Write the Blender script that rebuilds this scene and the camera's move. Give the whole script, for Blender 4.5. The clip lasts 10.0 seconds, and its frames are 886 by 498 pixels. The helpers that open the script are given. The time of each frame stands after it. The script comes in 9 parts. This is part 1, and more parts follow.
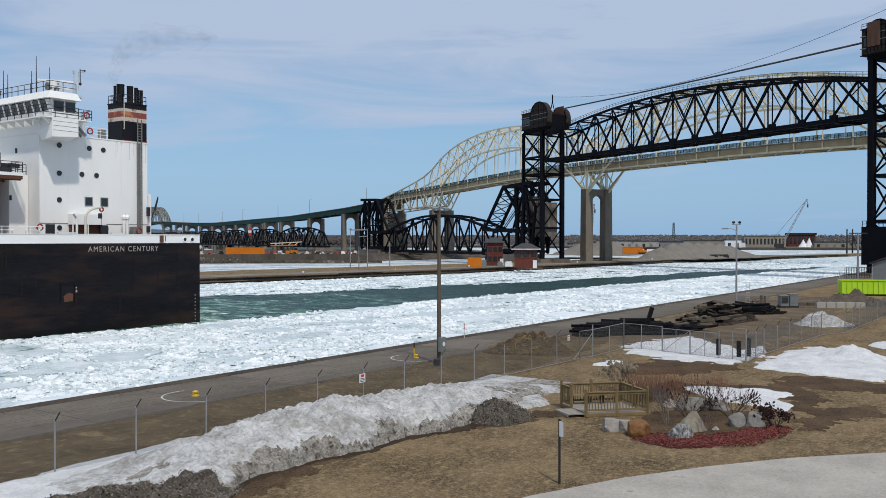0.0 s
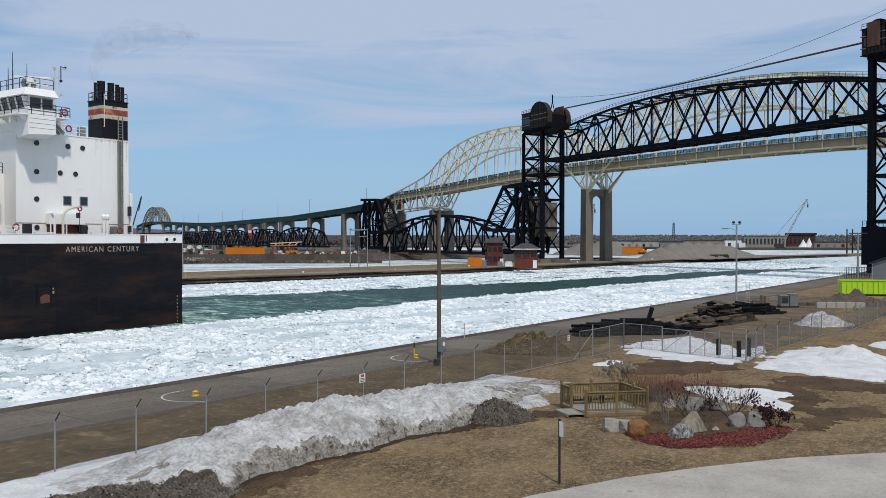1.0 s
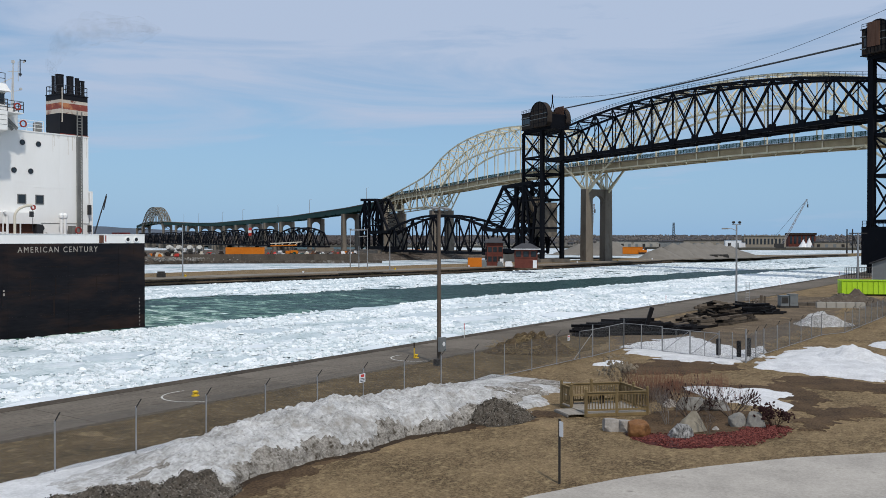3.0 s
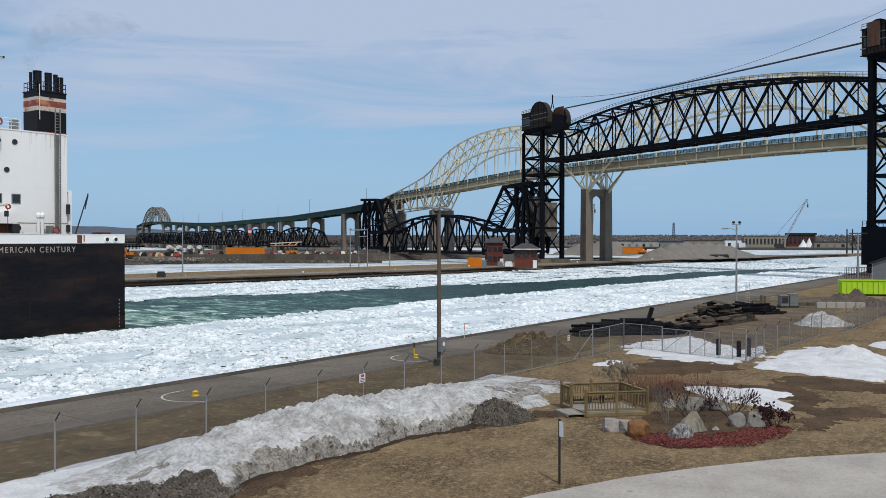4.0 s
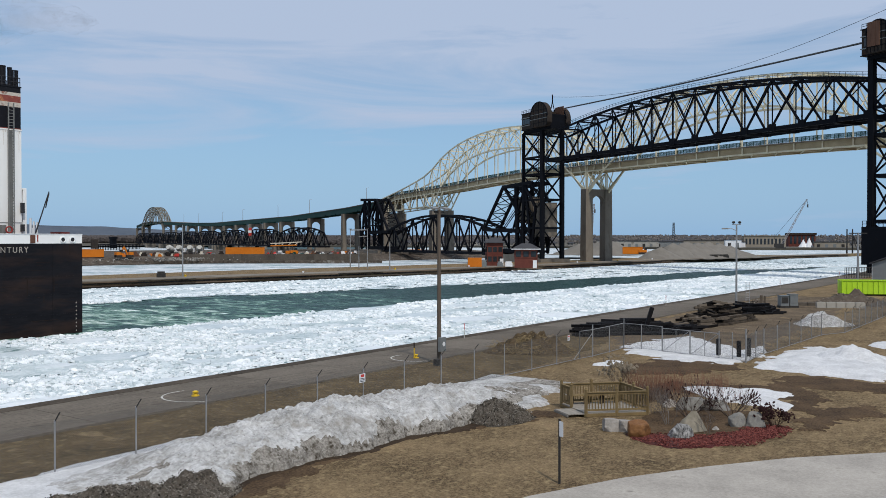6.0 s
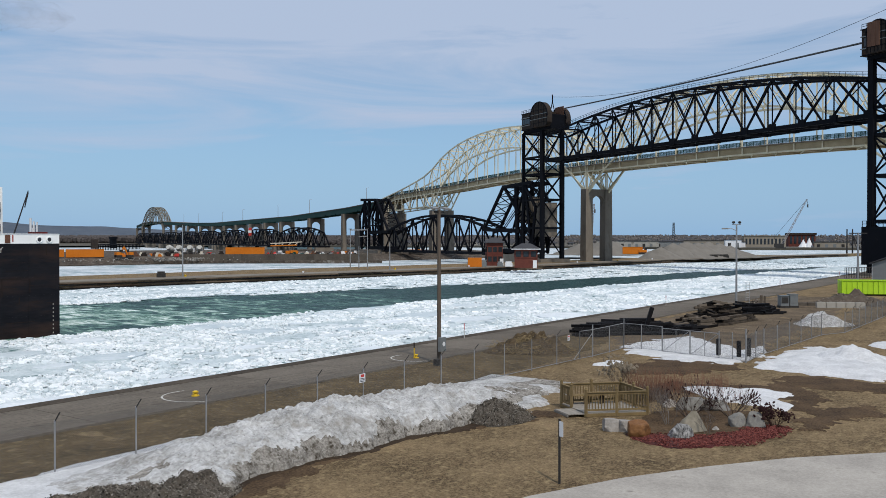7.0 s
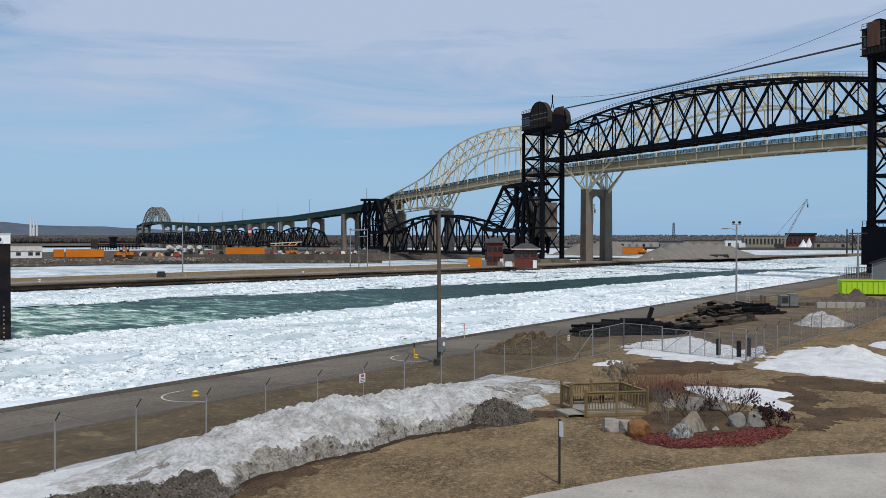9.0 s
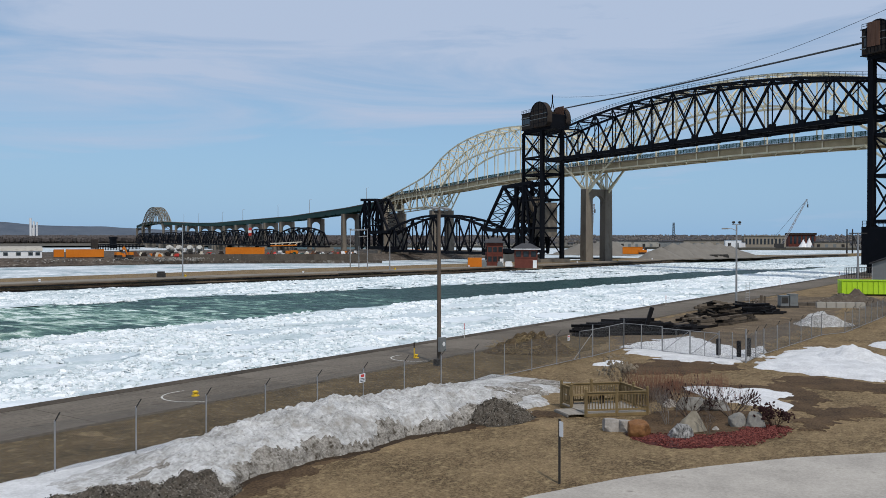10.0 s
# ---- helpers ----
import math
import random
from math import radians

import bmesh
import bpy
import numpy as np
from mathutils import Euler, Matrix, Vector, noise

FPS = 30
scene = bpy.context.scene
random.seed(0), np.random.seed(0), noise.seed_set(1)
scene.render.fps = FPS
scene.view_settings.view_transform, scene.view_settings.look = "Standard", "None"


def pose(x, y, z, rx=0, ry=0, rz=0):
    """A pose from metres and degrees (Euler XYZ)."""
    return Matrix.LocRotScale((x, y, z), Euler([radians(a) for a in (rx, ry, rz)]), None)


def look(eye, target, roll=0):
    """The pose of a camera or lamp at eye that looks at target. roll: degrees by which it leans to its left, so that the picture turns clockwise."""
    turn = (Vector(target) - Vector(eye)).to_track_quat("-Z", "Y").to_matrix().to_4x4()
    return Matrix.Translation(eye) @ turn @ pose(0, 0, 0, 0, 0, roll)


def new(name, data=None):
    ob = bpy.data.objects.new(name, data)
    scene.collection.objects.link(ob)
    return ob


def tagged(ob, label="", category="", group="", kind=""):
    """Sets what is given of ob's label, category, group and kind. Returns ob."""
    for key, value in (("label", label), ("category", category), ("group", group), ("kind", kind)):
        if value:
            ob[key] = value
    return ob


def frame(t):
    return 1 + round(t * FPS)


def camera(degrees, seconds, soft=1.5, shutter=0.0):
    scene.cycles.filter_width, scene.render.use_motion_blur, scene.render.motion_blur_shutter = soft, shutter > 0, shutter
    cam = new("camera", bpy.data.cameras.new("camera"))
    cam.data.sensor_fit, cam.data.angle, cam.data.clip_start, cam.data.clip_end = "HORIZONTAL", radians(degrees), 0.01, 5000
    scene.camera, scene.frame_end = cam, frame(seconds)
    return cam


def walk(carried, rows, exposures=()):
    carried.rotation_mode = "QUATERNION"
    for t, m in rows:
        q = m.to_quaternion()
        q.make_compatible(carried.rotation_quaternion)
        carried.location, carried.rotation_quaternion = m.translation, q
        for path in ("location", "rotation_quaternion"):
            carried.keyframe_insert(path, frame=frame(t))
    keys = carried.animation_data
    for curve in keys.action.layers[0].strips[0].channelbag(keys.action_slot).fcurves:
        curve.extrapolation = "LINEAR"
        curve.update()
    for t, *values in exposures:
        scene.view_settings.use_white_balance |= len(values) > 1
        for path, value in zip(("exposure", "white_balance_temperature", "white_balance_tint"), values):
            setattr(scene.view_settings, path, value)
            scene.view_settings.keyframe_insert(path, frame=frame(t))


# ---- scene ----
# camera: stands still on a raised platform, eye 8 m above the lawn
cam = camera(53.66, 10.0, soft=0.65)
EYE = (0.0, 0.0, 8.03)
VIEW = look(EYE, (81.40, 58.08, 6.93))
walk(cam, [(0.0, VIEW), (10.0, VIEW)])

# ---- light ----
SUN_DIR = Vector((0.31, 0.49, -0.81)).normalized()
scene.view_settings.exposure = 0.0


def make_world():
    w = bpy.data.worlds.new("sky")
    scene.world = w
    w.use_nodes = True
    nt = w.node_tree
    nt.nodes.clear()
    out = nt.nodes.new("ShaderNodeOutputWorld")
    bg = nt.nodes.new("ShaderNodeBackground")
    sky = nt.nodes.new("ShaderNodeTexSky")
    sky.sky_type = "NISHITA"
    sky.sun_disc = False
    sky.sun_elevation = radians(54)
    sky.sun_rotation = math.atan2(-SUN_DIR.x, -SUN_DIR.y)
    sky.air_density, sky.dust_density, sky.ozone_density = 1.0, 0.0, 3.0
    co = nt.nodes.new("ShaderNodeTexCoord")
    # stretched layers of thin cloud, denser overhead than at the horizon
    mp = nt.nodes.new("ShaderNodeMapping")
    mp.inputs["Rotation"].default_value = (0, 0, radians(-54))
    mp.inputs["Scale"].default_value = (1.1, 1.9, 13.0)
    n1 = nt.nodes.new("ShaderNodeTexNoise")
    n1.inputs["Scale"].default_value = 1.6
    n1.inputs["Detail"].default_value = 7
    n1.inputs["Roughness"].default_value = 0.58
    n1.inputs["Distortion"].default_value = 0.7
    sep = nt.nodes.new("ShaderNodeSeparateXYZ")
    lift = nt.nodes.new("ShaderNodeMapRange")
    lift.inputs["From Min"].default_value, lift.inputs["From Max"].default_value = 0.03, 0.26
    lift.inputs["To Min"].default_value, lift.inputs["To Max"].default_value = -0.20, 0.30
    add = nt.nodes.new("ShaderNodeMath")
    add.operation = "ADD"
    ramp = nt.nodes.new("ShaderNodeValToRGB")
    ramp.color_ramp.elements[0].position, ramp.color_ramp.elements[0].color = 0.45, (0.0, 0.0, 0.0, 1)
    ramp.color_ramp.elements[1].position, ramp.color_ramp.elements[1].color = 0.70, (1, 1, 1, 1)
    mix = nt.nodes.new("ShaderNodeMix")
    mix.data_type = "RGBA"
    mix.inputs["B"].default_value = (4.35, 5.30, 7.0, 1)
    L = nt.links.new
    L(co.outputs["Generated"], mp.inputs["Vector"])
    L(mp.outputs["Vector"], n1.inputs["Vector"])
    L(co.outputs["Generated"], sep.inputs["Vector"])
    L(sep.outputs["Z"], lift.inputs["Value"])
    L(n1.outputs["Fac"], add.inputs[0])
    L(lift.outputs["Result"], add.inputs[1])
    L(add.outputs["Value"], ramp.inputs["Fac"])
    L(ramp.outputs["Color"], mix.inputs["Factor"])
    haze = nt.nodes.new("ShaderNodeMix")
    haze.data_type = "RGBA"
    haze.inputs["B"].default_value = (2.35, 4.3, 6.8, 1)
    low = nt.nodes.new("ShaderNodeMapRange")
    low.inputs["From Min"].default_value, low.inputs["From Max"].default_value = 0.0, 0.3
    low.inputs["To Min"].default_value, low.inputs["To Max"].default_value = 0.95, 0.0
    L(sep.outputs["Z"], low.inputs["Value"])
    L(low.outputs["Result"], haze.inputs["Factor"])
    L(sky.outputs["Color"], haze.inputs["A"])
    L(haze.outputs["Result"], mix.inputs["A"])
    L(mix.outputs["Result"], bg.inputs["Color"])
    bg.inputs["Strength"].default_value = 0.10
    L(bg.outputs["Background"], out.inputs["Surface"])


make_world()
sun = new("sun", bpy.data.lights.new("sun", "SUN"))
sun.data.energy, sun.data.angle, sun.data.color = 2.65, radians(2.5), (1.0, 0.945, 0.865)
sun.matrix_basis = look((0, 0, 60), Vector((0, 0, 60)) + SUN_DIR)


# ---- materials ----
def surf(name, c1, c2, scale=3.0, rough=0.8, metal=0.0, bump=0.3, fine=40.0, spot=None, spot_scale=0.6,
         spot_edge=(0.55, 0.7), stretch=(1, 1, 1), dist=0.02, spec=0.2, pieces=0.0, grainy=0.45, islands=0.0):
    """Two colours mixed by a coarse and a fine grain, a third in spots, a fine relief."""
    m = bpy.data.materials.new(name)
    m.use_nodes = True
    nt = m.node_tree
    b = nt.nodes["Principled BSDF"]
    b.inputs["Metallic"].default_value = metal
    b.inputs["Specular IOR Level"].default_value = spec
    L = nt.links.new
    co = nt.nodes.new("ShaderNodeTexCoord")
    mp = nt.nodes.new("ShaderNodeMapping")
    mp.inputs["Scale"].default_value = stretch
    L(co.outputs["Object"], mp.inputs["Vector"])

    def tex(s, d=5):
        n = nt.nodes.new("ShaderNodeTexNoise")
        n.inputs["Scale"].default_value, n.inputs["Detail"].default_value = s, d
        n.inputs["Roughness"].default_value = 0.62
        L(mp.outputs["Vector"], n.inputs["Vector"])
        return n.outputs["Fac"]

    def mixed(fac, a, bb):
        x = nt.nodes.new("ShaderNodeMix")
        x.data_type = "RGBA"
        L(fac, x.inputs["Factor"])
        for sock, val in (("A", a), ("B", bb)):
            if isinstance(val, tuple):
                x.inputs[sock].default_value = (*val, 1)
            else:
                L(val, x.inputs[sock])
        return x.outputs["Result"]

    def step(fac, lo, hi):
        r = nt.nodes.new("ShaderNodeMapRange")
        r.inputs["From Min"].default_value, r.inputs["From Max"].default_value = lo, hi
        L(fac, r.inputs["Value"])
        return r.outputs["Result"]

    coarse, grain = tex(scale), tex(fine)
    fac = nt.nodes.new("ShaderNodeMath")
    fac.operation = "MULTIPLY_ADD"
    L(grain, fac.inputs[0])
    fac.inputs[1].default_value = grainy
    sub = nt.nodes.new("ShaderNodeMath")
    sub.operation = "MULTIPLY_ADD"
    L(coarse, sub.inputs[0])
    sub.inputs[1].default_value, sub.inputs[2].default_value = 1.5, -0.25 - grainy / 2
    L(sub.outputs[0], fac.inputs[2])
    last = fac.outputs[0]
    if pieces or islands:
        info = nt.nodes.new("ShaderNodeObjectInfo" if pieces else "ShaderNodeNewGeometry")
        pa = nt.nodes.new("ShaderNodeMath")
        pa.operation = "MULTIPLY_ADD"
        L(info.outputs["Random" if pieces else "Random Per Island"], pa.inputs[0])
        pieces = pieces or islands
        pa.inputs[1].default_value = pieces
        pb = nt.nodes.new("ShaderNodeMath")
        pb.operation = "SUBTRACT"
        L(last, pb.inputs[0])
        pb.inputs[1].default_value = pieces / 2
        L(pb.outputs[0], pa.inputs[2])
        last = pa.outputs[0]
    cl = nt.nodes.new("ShaderNodeClamp")
    L(last, cl.inputs["Value"])
    col = mixed(cl.outputs[0], c1, c2)
    if spot is not None:
        col = mixed(step(tex(spot_scale, 6), *spot_edge), col, spot)
    L(col, b.inputs["Base Color"])
    rr = nt.nodes.new("ShaderNodeMapRange")
    rr.inputs["To Min"].default_value, rr.inputs["To Max"].default_value = max(rough - 0.12, 0.02), min(rough + 0.12, 1)
    L(coarse, rr.inputs["Value"])
    L(rr.outputs["Result"], b.inputs["Roughness"])
    if bump:
        bp = nt.nodes.new("ShaderNodeBump")
        bp.inputs["Strength"].default_value, bp.inputs["Distance"].default_value = bump, dist
        L(grain, bp.inputs["Height"])
        L(bp.outputs["Normal"], b.inputs["Normal"])
    return m


M = {}
M["earth"] = surf("earth", (0.042, 0.029, 0.018), (0.300, 0.215, 0.122), 0.35, 0.95, bump=1.0, fine=11, spot=(0.335, 0.255, 0.142), spot_scale=3.6, spot_edge=(0.50, 0.72), dist=0.10, grainy=1.9, spec=0.05)
M["bed"] = surf("river_bed", (0.03, 0.04, 0.035), (0.05, 0.06, 0.05), 0.1, 0.9)
M["bank"] = surf("rubble_bank", (0.024, 0.019, 0.016), (0.140, 0.115, 0.092), 0.10, 0.95, bump=0.8, fine=0.9, spot=(0.21, 0.195, 0.17), spot_scale=0.45, spot_edge=(0.58, 0.68), dist=0.3, grainy=1.6, spec=0.05)
M["arch_grey"] = surf("arch_steel", (0.16, 0.145, 0.115), (0.26, 0.235, 0.185), 0.2, 0.8, fine=1, bump=0)
M["far_land"] = surf("far_land", (0.07, 0.06, 0.05), (0.12, 0.11, 0.085), 0.02, 0.95, bump=0, fine=0.2)
M["quay"] = surf("quay_concrete", (0.070, 0.058, 0.046), (0.190, 0.165, 0.135), 0.28, 0.9, bump=0.5, fine=9, spot=(0.040, 0.034, 0.029), spot_scale=0.45, spot_edge=(0.58, 0.68), dist=0.03, stretch=(0.6, 1, 1), pieces=0.35, grainy=1.2, spec=0.08)
M["coping"] = surf("quay_coping", (0.036, 0.029, 0.022), (0.110, 0.090, 0.070), 0.5, 0.9, bump=0.4, fine=8, pieces=0.4, grainy=1.3, spec=0.08)
M["pale_concrete"] = surf("pale_concrete", (0.30, 0.28, 0.24), (0.42, 0.39, 0.34), 0.2, 0.9, fine=8, spot=(0.17, 0.15, 0.13), spot_scale=0.25, dist=0.02)
M["pier_concrete"] = surf("pier_concrete", (0.125, 0.104, 0.082), (0.245, 0.212, 0.172), 0.18, 0.9, fine=5, spot=(0.10, 0.082, 0.064), spot_scale=0.3, stretch=(1, 1, 0.35), grainy=0.9)
M["road"] = surf("road_asphalt", (0.25, 0.228, 0.20), (0.45, 0.415, 0.365), 0.45, 0.92, grainy=1.3, fine=11, bump=0.6, dist=0.015, spec=0.08, spot=(0.16, 0.14, 0.12), spot_scale=0.9, spot_edge=(0.62, 0.74))
M["snow"] = surf("snow", (0.22, 0.21, 0.19), (0.74, 0.735, 0.725), 0.9, 0.85, bump=1.0, fine=7, spot=(0.27, 0.245, 0.21), spot_scale=1.5, spot_edge=(0.52, 0.76), dist=0.16, grainy=1.5, spec=0.1)
M["snow_grimy"] = surf("snow_grimy", (0.10, 0.085, 0.066), (0.50, 0.470, 0.425), 1.4, 0.9, bump=1.0, fine=11, spot=(0.070, 0.057, 0.042), spot_scale=4.0, spot_edge=(0.52, 0.66), dist=0.12, grainy=1.8, spec=0.1)
M["snow_clean"] = surf("snow_clean", (0.44, 0.44, 0.44), (0.77, 0.77, 0.77), 0.9, 0.85, bump=0.9, fine=8, dist=0.12, grainy=1.2, spot=(0.48, 0.465, 0.44), spot_scale=2.6, spot_edge=(0.63, 0.78), spec=0.1)
M["snow_dirty"] = surf("snow_dirty", (0.022, 0.018, 0.014), (0.175, 0.150, 0.122), 2.0, 0.9, bump=1.0, fine=14, spot=(0.34, 0.32, 0.29), spot_scale=9.0, spot_edge=(0.62, 0.70), dist=0.10, grainy=1.6, spec=0.05)
M["ice"] = surf("ice", (0.55, 0.62, 0.64), (0.89, 0.905, 0.91), 0.15, 0.65, bump=0.8, fine=6, spot=(0.42, 0.50, 0.52), spot_scale=0.10, spot_edge=(0.58, 0.72), dist=0.12, grainy=0.8, islands=0.9)
M["river_ice"] = surf("river_ice", (0.16, 0.23, 0.255), (0.80, 0.81, 0.815), 0.10, 0.7, bump=0.5, fine=0.8, spot=(0.20, 0.285, 0.30), spot_scale=0.14, spot_edge=(0.54, 0.66), stretch=(0.7, 0.5, 1), grainy=1.4)
M["slush"] = surf("slush_ice", (0.29, 0.375, 0.39), (0.72, 0.765, 0.775), 0.3, 0.6, bump=0.8, fine=4, spot=(0.08, 0.155, 0.155), spot_scale=0.55, spot_edge=(0.57, 0.66), dist=0.15, stretch=(0.6, 1, 1), grainy=1.5)
M["plate_ice"] = surf("plate_ice", (0.44, 0.51, 0.535), (0.74, 0.77, 0.785), 0.5, 0.6, bump=0.4, fine=3, dist=0.08, grainy=1.0, islands=0.8)
M["black_steel"] = surf("black_steel", (0.0022, 0.0028, 0.0045), (0.006, 0.007, 0.011), 0.6, 0.75, metal=0.0, bump=0.15, fine=6, spot=(0.022, 0.014, 0.011), spot_scale=0.5, spot_edge=(0.64, 0.8), spec=0.10)
M["rust_steel"] = surf("rust_steel", (0.016, 0.013, 0.012), (0.050, 0.038, 0.030), 0.6, 0.8, fine=5, spec=0.15, spot=(0.06, 0.03, 0.018), spot_scale=0.7)
M["brown_panel"] = surf("brown_panel", (0.075, 0.038, 0.026), (0.17, 0.092, 0.062), 0.6, 0.85, fine=5, stretch=(3, 3, 0.4), spec=0.15)
M["cream_steel"] = surf("cream_steel", (0.62, 0.55, 0.39), (0.78, 0.71, 0.53), 0.3, 0.7, fine=4, bump=0.1, spot=(0.30, 0.22, 0.14), spot_scale=0.5, spot_edge=(0.64, 0.80))
# cream steel under the roadway, its brown shade put into the colour
M["deck_tan"] = surf("deck_tan", (0.34, 0.265, 0.155), (0.52, 0.42, 0.27), 0.3, 0.8, fine=3, bump=0.1)
M["green_steel"] = surf("green_steel", (0.007, 0.040, 0.031), (0.012, 0.065, 0.048), 0.2, 0.6, fine=4, bump=0.1)
M["white_paint"] = surf("white_paint", (0.76, 0.75, 0.72), (0.83, 0.825, 0.80), 0.35, 0.45, fine=6, bump=0.08, spot=(0.60, 0.54, 0.46), spot_scale=0.8, spot_edge=(0.68, 0.9), stretch=(1, 1, 0.25))
M["hull_black"] = surf("hull_black", (0.0016, 0.0019, 0.0038), (0.0115, 0.0108, 0.0132), 0.30, 0.6, fine=2.5, bump=0.25, spot=(0.036, 0.0195, 0.0135), spot_scale=0.34, spot_edge=(0.48, 0.74), stretch=(0.35, 1, 1.6), spec=0.16, grainy=1.5)
M["funnel_black"] = surf("funnel_black", (0.004, 0.005, 0.008), (0.010, 0.010, 0.013), 0.5, 0.6, fine=4, bump=0.1, spec=0.2)
M["orange"] = surf("orange_paint", (0.50, 0.135, 0.008), (0.62, 0.19, 0.015), 0.3, 0.5, fine=3, bump=0.1)
M["brick"] = surf("brick_red", (0.080, 0.023, 0.017), (0.150, 0.046, 0.033), 0.8, 0.85, fine=8, bump=0.3)
M["glass"] = surf("window_glass", (0.012, 0.016, 0.02), (0.025, 0.03, 0.035), 0.5, 0.12, bump=0, spec=0.6)

M["cabinet_grey"] = surf("cabinet_grey", (0.13, 0.14, 0.14), (0.22, 0.23, 0.23), 1.0, 0.5, fine=10, bump=0.05)


def water_material():
    """Dark green water; the propeller's wash churns it pale where the ship has passed, calmer downstream."""
    m = bpy.data.materials.new("canal_water")
    m.use_nodes = True
    nt = m.node_tree
    b = nt.nodes["Principled BSDF"]
    L = nt.links.new
    co = nt.nodes.new("ShaderNodeTexCoord")
    mp = nt.nodes.new("ShaderNodeMapping")
    mp.inputs["Scale"].default_value = (0.9, 0.34, 1.0)
    L(co.outputs["Object"], mp.inputs["Vector"])

    def tex(scale, detail, rough, twist):
        n = nt.nodes.new("ShaderNodeTexNoise")
        n.inputs["Scale"].default_value, n.inputs["Detail"].default_value = scale, detail
        n.inputs["Roughness"].default_value, n.inputs["Distortion"].default_value = rough, twist
        L(mp.outputs["Vector"], n.inputs["Vector"])
        return n.outputs["Fac"]

    def math_node(op, x, y):
        k = nt.nodes.new("ShaderNodeMath")
        k.operation = op
        for i, v in enumerate((x, y)):
            if isinstance(v, float):
                k.inputs[i].default_value = v
            else:
                L(v, k.inputs[i])
        return k.outputs[0]

    sep = nt.nodes.new("ShaderNodeSeparateXYZ")
    L(co.outputs["Object"], sep.inputs["Vector"])
    calm = nt.nodes.new("ShaderNodeMapRange")
    calm.inputs["From Min"].default_value, calm.inputs["From Max"].default_value = 50.0, 150.0
    calm.inputs["To Min"].default_value, calm.inputs["To Max"].default_value = -0.055, -0.30
    L(sep.outputs["X"], calm.inputs["Value"])
    swirl = math_node("MULTIPLY_ADD", tex(0.35, 10, 0.68, 1.6), 0.95)
    swirl.node.inputs[2].default_value = 0.0
    broad = math_node("MULTIPLY_ADD", tex(0.06, 3, 0.5, 0.6), 0.30)
    L(calm.outputs["Result"], broad.node.inputs[2])
    fac = math_node("ADD", swirl, broad)
    ramp = nt.nodes.new("ShaderNodeValToRGB")
    e = ramp.color_ramp.elements
    e[0].position, e[0].color = 0.40, (0.003, 0.028, 0.023, 1)
    e[1].position, e[1].color = 0.66, (0.66, 0.73, 0.69, 1)
    for p, c in ((0.48, (0.020, 0.062, 0.052, 1)), (0.54, (0.085, 0.175, 0.135, 1)), (0.59, (0.24, 0.36, 0.29, 1))):
        x = ramp.color_ramp.elements.new(p)
        x.color = c
    L(fac, ramp.inputs["Fac"])
    L(ramp.outputs["Color"], b.inputs["Base Color"])
    b.inputs["Roughness"].default_value = 0.42
    b.inputs["Specular IOR Level"].default_value = 0.22
    b.inputs["IOR"].default_value = 1.33
    bp = nt.nodes.new("ShaderNodeBump")
    bp.inputs["Strength"].default_value, bp.inputs["Distance"].default_value = 0.9, 0.4
    L(tex(1.3, 5, 0.55, 0.3), bp.inputs["Height"])
    L(bp.outputs["Normal"], b.inputs["Normal"])
    return m


M["water"] = water_material()


